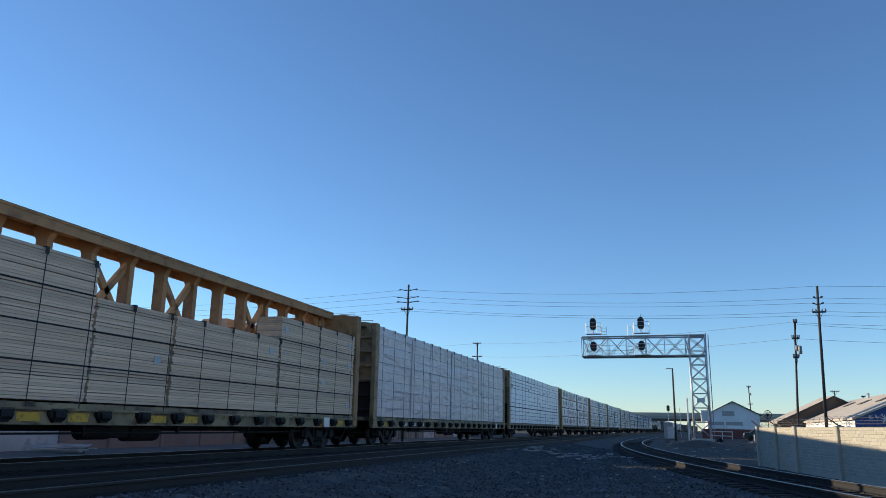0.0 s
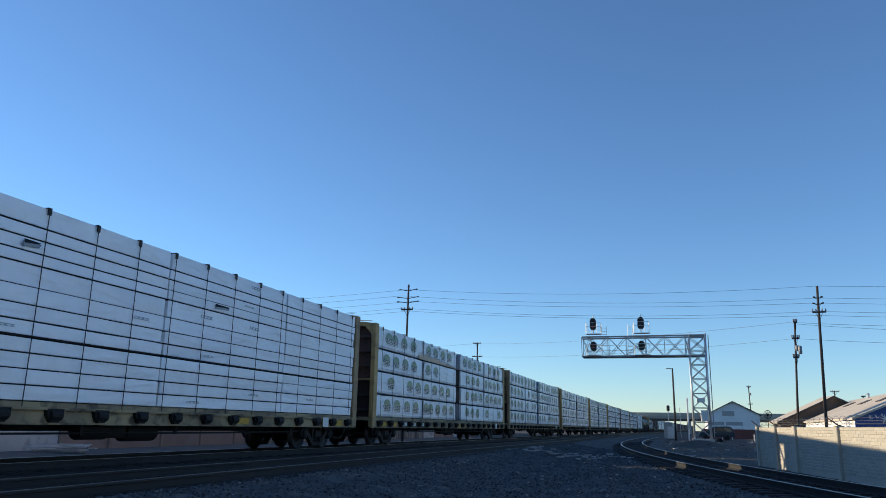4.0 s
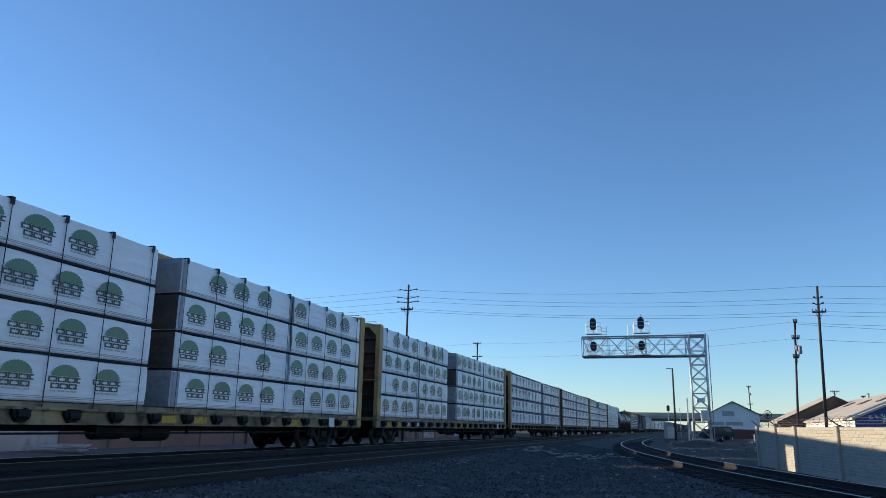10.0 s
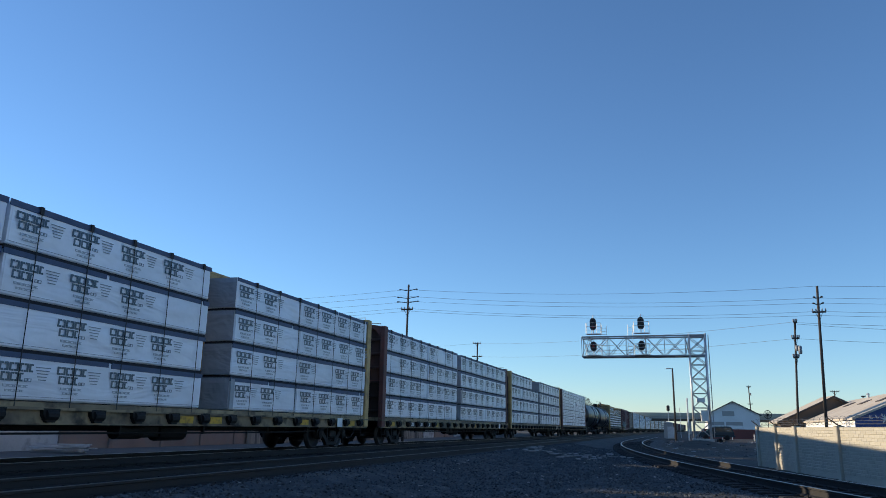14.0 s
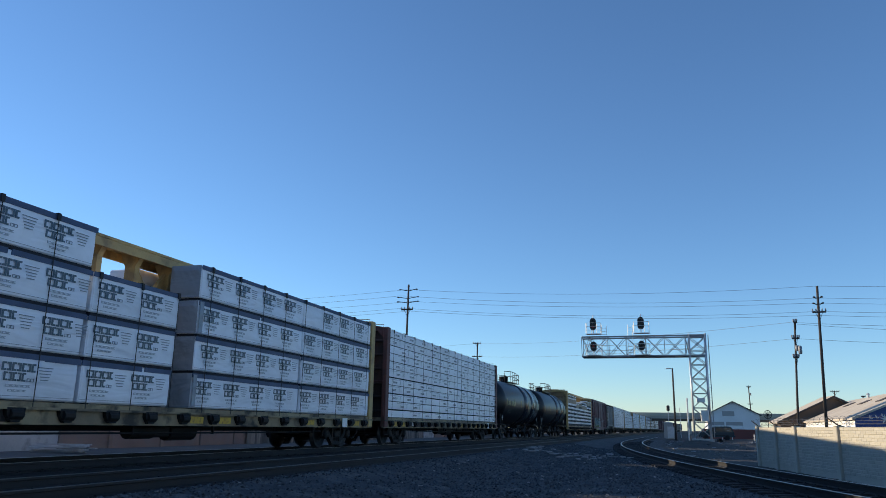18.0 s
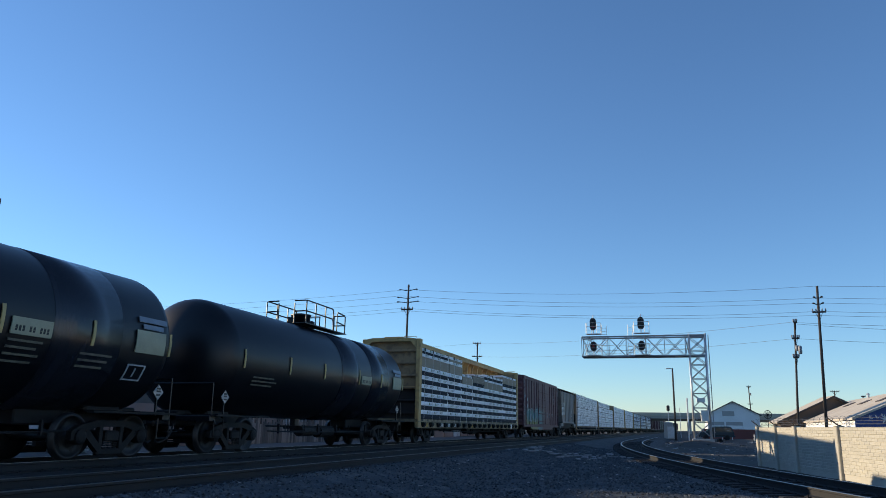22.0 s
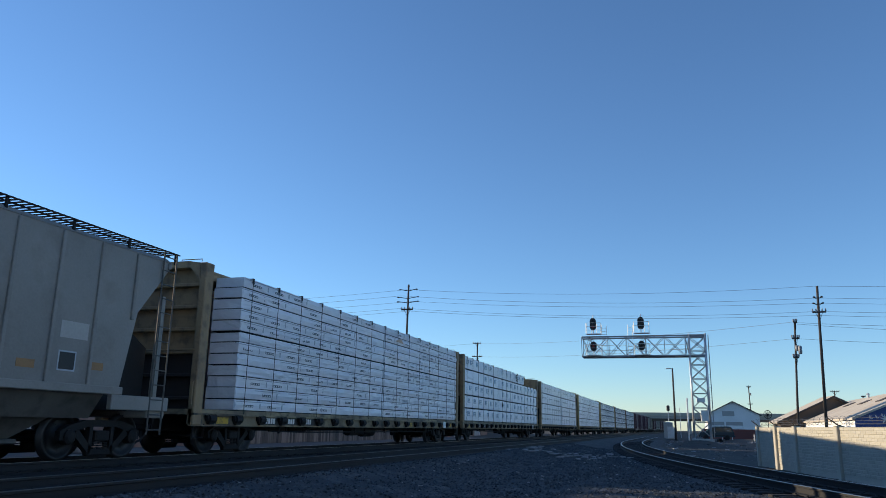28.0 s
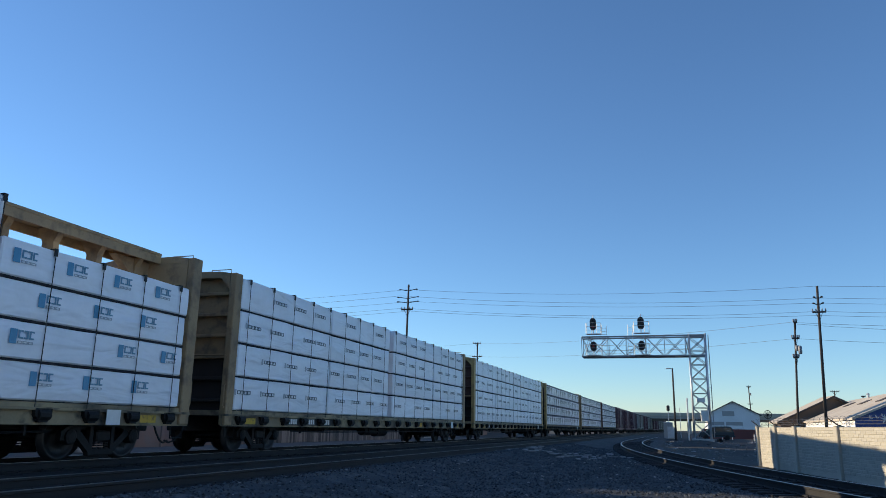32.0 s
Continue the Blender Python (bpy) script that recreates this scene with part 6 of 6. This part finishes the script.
# overpass far down the line
ov = thing("overpass", "long pale concrete road overpass far down the line", "bridge", at=(0, 262, 0))
part("deck", Shape().box((-60, 0, 4.5), (70, 9, 5.3), 0.05), CONCRETE_GREY, ov)
part("parapet", Shape().box((-60, -0.3, 5.2), (70, 0.1, 6.45), 0.04), CONCRETE, ov)
part("girder", Shape().box((-60, 0.4, 3.7), (70, 1.0, 4.5)), BROWN_WALL, ov)
for x in (-40, -18, 4, 22, 44):
    part("pier", Shape().box((x - 0.6, 1, -0.6), (x + 0.6, 8, 4.5), 0.05), CONCRETE_GREY, ov)
# relay hut and small signals beside the line
hut = thing("relay_hut", "pale grey metal relay cabinet beside the tracks", "cabinet", at=(-0.8, 106, -0.35))
part("body", Shape().box((-0.85, -0.8, 0), (0.3, 0.8, 2.05), 0.03).box((0.3, -0.8, 0), (0.8, 0.8, 1.5), 0.03), CONCRETE_GREY, hut)
part("roof", Shape().prism([(-0.92, 2.05), (0.36, 2.05), (0.36, 2.1), (-0.28, 2.2), (-0.92, 2.1)], -0.9, 0.9, "Y"), GALV, hut)
part("door", Shape().box((-0.4, -0.83, 0.1), (0.4, -0.8, 1.6), 0.01), GALV, hut)
sig = thing("mast_signal", "slim mast signal with a dark round head", "railway signal", at=(-1.05, 112, -0.3))
part("mast", Shape().tube((0, 0, 0), (0, 0, 4.3), 0.06, 8), GALV, sig)
part("signal_head", Shape().box((-0.22, -0.15, 3.7), (0.22, 0.15, 4.5), 0.1), BLACK_PAINT, sig)
for x, y, h in ((1.3, 92, 4.9), (0.55, 118, 4.5)):
    pst = thing("marker_post", "pale slim steel post beside the tracks", "post", at=(x, y, -0.5))
    part("post", Shape().tube((0, 0, 0), (0, 0, h), 0.09 if y < 100 else 0.04, 8).tube((0, 0, h), (0, 0, h + 0.06), 0.11 if y < 100 else 0.05, 8), GALV, pst)


def build_van():
    """A minivan, nose towards -x, its length along x."""
    v = thing("minivan", "dark blue-grey minivan pulling up in the yard", "car", at=(10.85, 107, VAN_Z))
    low = [(-2.45, 0.5), (-2.5, 0.75), (-2.38, 0.98), (-1.5, 1.08), (2.42, 1.08), (2.46, 0.7), (2.4, 0.38), (-2.3, 0.36)]
    part("body", Shape().prism(low, -0.93, 0.93, "Y"), VAN_PAINT, v)
    cab = [(-1.55, 1.07), (-0.75, 1.6), (-0.45, 1.7), (1.9, 1.73), (2.12, 1.62), (2.4, 1.07)]
    part("cabin", Shape().prism(cab, -0.86, 0.86, "Y"), VAN_PAINT, v)
    for s in (-1, 1):
        lo, hi = sorted((s * 0.85, s * 0.875))
        for quad in (((-1.2, 1.1), (-0.15, 1.1), (-0.15, 1.6), (-0.68, 1.57)), ((-0.05, 1.1), (0.95, 1.1), (0.95, 1.62), (-0.05, 1.61)), ((1.05, 1.1), (2.2, 1.1), (2.0, 1.58), (1.05, 1.62))):
            part("window", Shape().prism(list(quad), lo, hi, "Y"), GLASS, v, "dark tinted window")
        lo, hi = sorted((s * 0.92, s * 0.945))
        part("side_trim", Shape().box((-1.1, lo, 0.55), (1.15, hi, 0.63), 0.01), RUBBER, v)
        part("door_handle", Shape().box((-0.25, lo, 0.92), (-0.08, hi, 0.96), 0.008), GALV, v)
        lo, hi = sorted((s * 0.93, s * 1.08))
        part("mirror", Shape().box((-1.02, lo, 1.05), (-0.86, hi, 1.22), 0.03), VAN_PAINT, v)
        part("headlight", Shape().box((-2.5, min(s * 0.5, s * 0.85), 0.72), (-2.36, max(s * 0.5, s * 0.85), 0.9), 0.03), GALV, v)
        part("tail_light", Shape().box((2.38, min(s * 0.7, s * 0.9), 0.85), (2.475, max(s * 0.7, s * 0.9), 1.25), 0.02), RED_WALL, v)
    part("windscreen", Shape().prism([(-1.5, 1.11), (-0.8, 1.57), (-0.78, 1.6), (-1.53, 1.11)], -0.75, 0.75, "Y"), GLASS, v)
    for x in (-1.55, 1.45):
        for s in (-1, 1):
            w = part("wheel", Shape().lathe([(-0.11, 0.05), (-0.11, 0.3), (-0.08, 0.34), (0.08, 0.34), (0.11, 0.3), (0.11, 0.05)], 18, "Y"), RUBBER, v, at=(x, s * 0.84, 0.34))
            part("rim", Shape().lathe([(-0.125, 0.03), (-0.12, 0.2), (0.12, 0.2), (0.125, 0.03)], 14, "Y"), STEEL_DARK, w)
    part("bumper", Shape().box((-2.58, -0.88, 0.4), (-2.42, 0.88, 0.62), 0.04), VAN_PAINT, v)
    part("bumper", Shape().box((2.4, -0.88, 0.42), (2.54, 0.88, 0.66), 0.04), VAN_PAINT, v)
    part("roof_rack", Shape().tube((-0.3, -0.7, 1.79), (1.8, -0.7, 1.79), 0.02, 6).tube((-0.3, 0.7, 1.79), (1.8, 0.7, 1.79), 0.02, 6), BLACK_PAINT, v)
    short = Matrix.Diagonal((0.87, 1, 1, 1))
    for o in v.children:
        if o.name.startswith("wheel"):
            o.matrix_basis = Matrix.Translation((o.matrix_basis.translation.x * 0.87, o.matrix_basis.translation.y, 0.34))
        else:
            o.data.transform(short)
    return v


VAN_Z = -0.38
van = build_van()
# unseen plain wall added behind the eye; its blue bounces light onto the train
tagged(part("wall_yard", Shape().box((17, -90, -0.9), (17.4, 12, 8.5)), BOUNCE_BLUE), "unseen pale blue-grey wall added to bounce light", "wall", kind="structure")
# wall behind the train
wl = thing("wall_far", "low pale and tan block wall behind the tracks", "wall", kind="structure")
y = 6.0
k = 0
rng = random.Random(12)
while y < 110:
    w = rng.choice((3.2, 3.6, 4.0))
    m = WALL_PALE if y < 27 else (WALL_TAN if y < 46 or k % 3 else WALL_PALE)
    part("panel", Shape().box((-27.3, y, -0.7), (-27.1, y + w - 0.06, 1.7 + rng.uniform(-0.1, 0.1)), 0.01), m, wl)
    part("pilaster", Shape().box((-27.35, y - 0.16, -0.7), (-27.0, y + 0.1, 1.8), 0.02), m, wl)
    y += w
    k += 1

# shed added out of sight behind the train to hold off the low sun
shed = thing("long_shed", "long plain brown shed added to block low sun", "building", at=(-33, 0, -0.7))
part("wall", Shape().box((-14, -40, 0), (0, 150, 7.9), 0.02), SHED_WALL, shed)
part("roof", Shape().prism([(-14.4, 7.9), (0.4, 7.9), (0.4, 8.05), (-7, 8.6), (-14.4, 8.05)], -40.4, 150.4, "Y"), ROOF_DARK, shed)
boards = Shape()
for k in range(150):
    y = 44 + k * 0.24
    boards.box((-26.95, y, -0.75), (-26.9, y + 0.2 + 0.03 * rng.random(), 0.7 + rng.random() * 0.9), 0, pose(0, 0, 0))
tagged(part("board_fence", boards, OLD_BOARD), "rough weathered board fence behind the tracks", "fence", kind="stuff")
heap = thing("plank_heap", "small heap of pale planks behind the tracks", "planks", at=pose(-24.2, 25.5, -0.52, 0, 0, 20))
for k in range(7):
    part("plank", Shape().box((-1.1, -0.1, 0), (1.1, 0.1, 0.05), 0.006), WALL_PALE, heap, at=pose(rng.uniform(-0.3, 0.3), rng.uniform(-0.4, 0.4), 0.05 * k, 0, 0, rng.uniform(-14, 14)))

# ---- the train: (back coupler, car, load) from the front on ----
COUPLERS = [-24.5, 0.0, 24.5, 49.0, 73.5, 98.0, 122.5, 147.0, 171.5, 195.7, 219.7, 240.8, 255.7, 271.3, 295.5, 314.0, 326.4, 350.3, 374.2, 399.2, 424.0, 448.7, 473.2, 498.0]
STD = 24.5
yellow_car = centerbeam_car(STD, CAR_YELLOW, "yellow centre-beam flat car with ribbed end bulkheads", 1)
tan_car = centerbeam_car(STD, CAR_TAN, "faded tan centre-beam flat car with ribbed end bulkheads", 2, recess=CAR_TAN)
orange_car = centerbeam_car(STD, CAR_ORANGE, "orange-brown centre-beam flat car with ribbed bulkheads", 3, recess=CAR_ORANGE)
banded_car = centerbeam_car(23.7, CAR_YELLOW, "yellow centre-beam flat car with a tall bare beam", 11, recess=CAR_TAN)
rust_car = centerbeam_car(21.1, CAR_RUST, "short oxide-red centre-beam flat car with bulkheads", 4)
first = {}


def next_car(ob, key):
    """The first of a kind is used as it is, the rest are copies."""
    if key not in first:
        first[key] = ob
        return ob
    return copy_thing(ob, Matrix())


saw = dict(kind="saw", label="white wrapped lumber packs with green and black printing", cell=1.12, chance=0.97)
grp = dict(kind="group", mat=WRAP_BLUISH, label="white wrapped lumber packs with dark blue printing", gap=0.06)
BW = [(BLACK_WRAP, 0.2), (WRAP, 0.19)]
BANDED = [
    (0.0, 0.205, BW * 6 + [(WRAP_TAN, 0.46), (WRAP, 0.14), (BLACK_WRAP, 0.12), (WRAP, 0.13)]),
    (0.207, 0.322, BW * 6 + [(WRAP_TAN, 0.46), (WRAP, 0.14), (WRAP_TAN, 0.12), (WRAP, 0.13)]),
    (0.325, 0.43, BW * 5 + [(WRAP_TAN, 0.4), (WRAP, 0.12)]),
    (0.432, 0.555, BW * 5 + [(BLACK_WRAP, 0.2), (WRAP_TAN, 0.4), (WRAP, 0.06)]),
    (0.557, 0.79, BW * 5 + [(WRAP_TAN, 0.42), (WRAP, 0.12), (BLACK_WRAP, 0.16), (WRAP, 0.14)]),
    (0.792, 1.0, BW * 6 + [(BLACK_WRAP, 0.2), (WRAP_TAN, 0.42), (WRAP, 0.13)]),
]
PLAN = [
    ("orange", orange_car, dict(label="bare sawn lumber packs strapped on a flat car", mat=LUMBER, boards=11, lengths=(4.7, 4.7, 2.5, 4.9, 2.6, 2.8), missing=((0, 0.43, 0.7),), top=3.93, z0=1.13, gap=0.03)),
    ("tan", tan_car, dict(label="lumber under slack white plastic covers", mat=WRAP_OLD, rows=5, gap=0.0008, top=4.6, straps=18, lengths=(6.5, 15.5))),
    ("tan", tan_car, dict(label="thin white wrapped lumber packs in many tiers, torn in places", rows=12, kind="faint", cell=2.2, gap=0.026, chance=0.12, lengths=(5.5, 6, 5.5, 5), levels=(1.11, 1.39, 1.67, 1.95, 2.25, 2.52, 2.8, 3.12, 3.53, 3.75, 4.0, 4.24, 4.63))),
    ("yellow", yellow_car, dict(saw, lengths=(5.5, 5.5, -0.73, 5.25, 5.24))),
    ("tan", tan_car, dict(saw, lengths=(5.4, 5.05, -0.8, 5.6, 5.37))),
    ("yellow", yellow_car, dict(saw, lengths=(5.3, 5.49, -0.79, 5.4, 5.24))),
    ("yellow", yellow_car, dict(saw, lengths=(4.5, 4.56, -1.5, 5.86, 5.8))),
    ("yellow", yellow_car, dict(grp, lengths=(6.0, 6.12, -1.17, 3.6, 5.33))),
    ("rust", None, dict(grp, lengths=(5.3, 5.0, -0.72, 5.6, 5.6))),
    ("yellow", yellow_car, dict(grp, lengths=(3.83, 3.93, 2.8, -0.73, 5.4, 5.53), missing=((0, 0.36, 0.5),))),
    ("rust", rust_car, dict(label="long white wrapped beams in thin tiers", rows=11, kind="small", gap=0.022, cell=1.75, lengths=(9.6, 8.4), straps=15)),
    ("tank", None, None), ("tank", None, None),
    ("banded", banded_car, dict(label="black, white and brown banded lumber packs, top tier part empty", sections=BANDED, kind="round", cell=0.95, rows=12, top=4.25, strap_mat=WHITE_MARK)),
    ("box", None, None), ("hopper", None, None),
    ("tan", tan_car, dict(label="thin white wrapped lumber tiers with rumpled wrap", rows=12, gap=0.02, lengths=(10.3, 10.3), inset=1.35, mat=WRAP_RUMPLED, straps=16, kind="small", cell=1.2, chance=0.6, top=4.68)),
    ("tan", tan_car, dict(label="white wrapped lumber packs with blue printing", kind="square", rows=5, lengths=(4.2, 4.2, 4.2, 4.2, 5.3), missing=((0, 0.8, 1.0),), gap=0.04)),
    ("tan", tan_car, dict(label="white wrapped lumber packs with dark lettering bars", kind="word", gap=0.035, lengths=(5.6, 5.5, -0.45, 5.4, 5.2))),
    ("yellow", yellow_car, dict(label="white wrapped lumber packs with dark lettering bars", kind="word", gap=0.035)),
    ("yellow", yellow_car, grp),
    ("tan", tan_car, grp),
    ("rust", None, dict(grp)),
]
MOVING = []
red_std = None
for i, (key, proto, load) in enumerate(PLAN):
    c0, c1 = COUPLERS[i], COUPLERS[i + 1]
    length, middle = c1 - c0, (c0 + c1) / 2
    if key == "tank":
        fresh = "tank" not in first
        first["tank"] = True
        ob = tank_car(15.0, "black tank car with a railed platform and " + ("rows of faded lettering" if fresh else "dull gold plates"), fresh)
    elif key == "box":
        ob = box_car(length, BOX_RED, "weathered red boxcar with teal spray paint", 7)
    elif key == "hopper":
        ob = hopper_car(length, "grey ribbed covered hopper with white number panels", 8)
    elif proto is None:
        if red_std is None:
            red_std = centerbeam_car(STD, CAR_RUST, "oxide-red centre-beam flat car with ribbed bulkheads", 6)
        ob = next_car(red_std, "red_std")
    else:
        ob = next_car(proto, key + str(round(proto.get("len", 0))))
    MOVING.append((ob, middle, length))
    if load:
        kw = dict(load)
        ld = lumber_load(21.1 if proto is rust_car else 23.7 if proto is banded_car else STD, 20 + i, kw.pop("label"), **kw)
        if i == 2:
            for x0, x1, za, zb in ((-10.86, -10.3, 3.56, 3.74), (-4.74, -4.2, 3.5, 3.66), (-3.64, -3.24, 3.8, 3.92), (2.3, 2.95, 3.58, 3.69)):
                part("torn_hole", Shape().prism([(x0, za), (x1 - 0.05, za + 0.03), (x1, zb - 0.02), (x0 + 0.1, zb), (x0, zb - 0.02)], -1.446, -1.43, "Y"), WRAP_GREY, ld, "grey window torn in the wrap")
                part("torn_hole", Shape().prism([(x0 + 0.02, zb - 0.06), (x1 - 0.08, zb - 0.03), (x1 - 0.02, zb), (x0, zb + 0.01)], -1.452, -1.446, "Y"), BLACK_WRAP, ld, "dark gap at the tear's upper edge")
            part("torn_flap", Shape().prism([(-5.36, 4.25), (-4.9, 4.2), (-4.47, 4.27), (-4.6, 4.33), (-5.0, 4.32)], -1.447, -1.43, "Y"), LUMBER_END, ld, "bare brown boards at a tear")
        if i == 16:
            part("torn_hole", Shape().prism([(1.84, 4.2), (2.78, 4.17), (2.6, 4.3), (2.35, 4.34), (2.1, 4.27)], -1.447, -1.43, "Y"), LUMBER, ld, "bare boards at a tear in the wrap")
        if i == 17:
            part("sprayed_ring", Shape().path([(-1.81 + 0.1 * math.cos(t), -1.434, 2.24 + 0.15 * math.sin(t)) for t in np.linspace(0, 2 * math.pi, 15)] , 0.016, 5), STRAP, ld, "black painted ring")
            part("sprayed_ring", Shape().tube((-1.81, -1.434, 2.12), (-1.81, -1.434, 2.38), 0.012, 5), STRAP, ld, "black painted stroke")
            for k in range(4):
                part("sprayed_mark", Shape().path([(2.68 + 0.45 * q / 5, -1.434, 4.1 + 0.12 * k + 0.05 * math.sin(q * 2.3 + k)) for q in range(6)], 0.016, 5), STRAP, ld, "black scrawl on the wrap")
        if i == 6:
            for x in (-3.82, 0.58):
                part("edge_board", Shape().box((x - 0.045, -1.45, 3.86), (x + 0.045, -1.432, 4.6), 0.006), LUMBER, ld, "cream edge board under a cable")
        if i == 3:
            part("bare_boards", Shape().prism([(-6.3, 3.74), (-2.95, 3.74), (-2.93, 3.84), (-3.05, 3.91), (-3.6, 3.95), (-4.4, 3.93), (-5.4, 3.98), (-6.3, 3.93)], -1.437, -1.42, "Y"), LUMBER, ld, "bare cream boards where the wrap has ridden up")
            part("bare_boards", Shape().prism([(-2.9, 3.74), (-0.2, 3.74), (-0.5, 3.78), (-1.3, 3.8), (-2.0, 3.86), (-2.85, 3.83)], -1.437, -1.42, "Y"), LUMBER, ld, "bare cream boards under the torn wrap")
            for pts in (((-6.2, 4.02), (-5.2, 4.0), (-4.3, 3.96), (-3.4, 3.97), (-2.95, 3.88)), ((-2.85, 3.9), (-2.0, 3.9), (-1.2, 3.84), (-0.3, 3.8))):
                part("torn_edge", Shape().path([(p, -1.438, q) for p, q in pts], 0.02, 5), WRAP_RUMPLED, ld, "rolled torn edge of the wrap")
            part("torn_flap", Shape().prism([(8.62, 3.76), (9.5, 3.8), (9.36, 4.05), (9.12, 4.3), (8.72, 4.34)], -1.462, -1.445, "Y"), WRAP_OLD, ld, "torn loose flap of white wrap")
            part("torn_edge", Shape().path([(8.7, -1.468, 4.36), (8.95, -1.47, 4.34), (9.14, -1.468, 4.3), (9.37, -1.47, 4.05), (9.52, -1.468, 3.8)], 0.012, 5), PRINT_MID, ld, "curled torn edge")
            part("torn_hole", Shape().prism([(9.3, 3.9), (9.56, 3.86), (9.42, 3.7)], -1.474, -1.464, "Y"), BLACK_WRAP, ld, "dark tear in the wrap")
        MOVING.append((ld, middle, length))
box2 = box_car(18.0, BOX_RED, "dull red boxcar far down the train", 9, graffiti=False)
hop2 = hopper_car(14.0, "grey covered hopper far down the train", 10)
c = COUPLERS[-1]
for k, kind in enumerate("bbbhhbhhbbhhhb"):
    proto, length = (box2, 18.0) if kind == "b" else (hop2, 14.0)
    ob = next_car(proto, "far" + kind)
    MOVING.append((ob, c + length / 2, length))
    c += length


# ---- what moves ----
def run(t):
    """How far along the line the train's zero coupler stands at t seconds."""
    return 26.01 - 12.305 * t + 0.00915 * t * t


def car_pose(s, length):
    d = length * 0.37
    a, b = Vector((line_x(TRAIN_X, s - d), s - d, 0)), Vector((line_x(TRAIN_X, s + d), s + d, 0))
    m = (a + b) / 2
    return pose(m.x, m.y, 0, 0, 0, math.degrees(math.atan2(b.y - a.y, b.x - a.x)))


def motions():
    for ob, middle, length in MOVING:
        walk(ob, [(float(t), car_pose(run(t) + middle, length)) for t in range(0, 33)])
        for w in [o for o in ob.children_recursive if o.name.startswith("wheelset")]:
            at = w.matrix_basis.translation.copy()
            x = middle + w.parent.matrix_basis.translation.x
            # the wheels turn while they roll within view and near enough to be seen turning
            near = [k / 30 for k in range(0, 961) if -3 < run(k / 30) + x < 55]
            if len(near) < 2:
                continue
            times = sorted({0.0, 32.0, *near})
            rows = []
            for t in times:
                tt = min(max(t, near[0]), near[-1])
                rows.append((t, pose(at.x, at.y, at.z, 0, math.degrees((run(tt) - run(near[0])) / WHEEL_R), 0)))
            walk(w, rows)
    # the van rolls in behind the fence, slows and stops
    stops = ((0.0, 10.47), (0.3, 9.37), (0.6, 8.37), (0.9, 7.42), (1.3, 6.37), (1.8, 5.62), (2.4, 5.22), (3.2, 5.02), (5.0, 4.97), (32.0, 4.97))
    walk(van, [(t, pose(x, 107, VAN_Z)) for t, x in stops])
    for w in [o for o in van.children if o.name.startswith("wheel")]:
        at = w.matrix_basis.translation.copy()
        walk(w, [(t, pose(at.x, at.y, at.z, 0, math.degrees((x - 10.47) / 0.34) * 0.45, 0)) for t, x in stops])


motions()
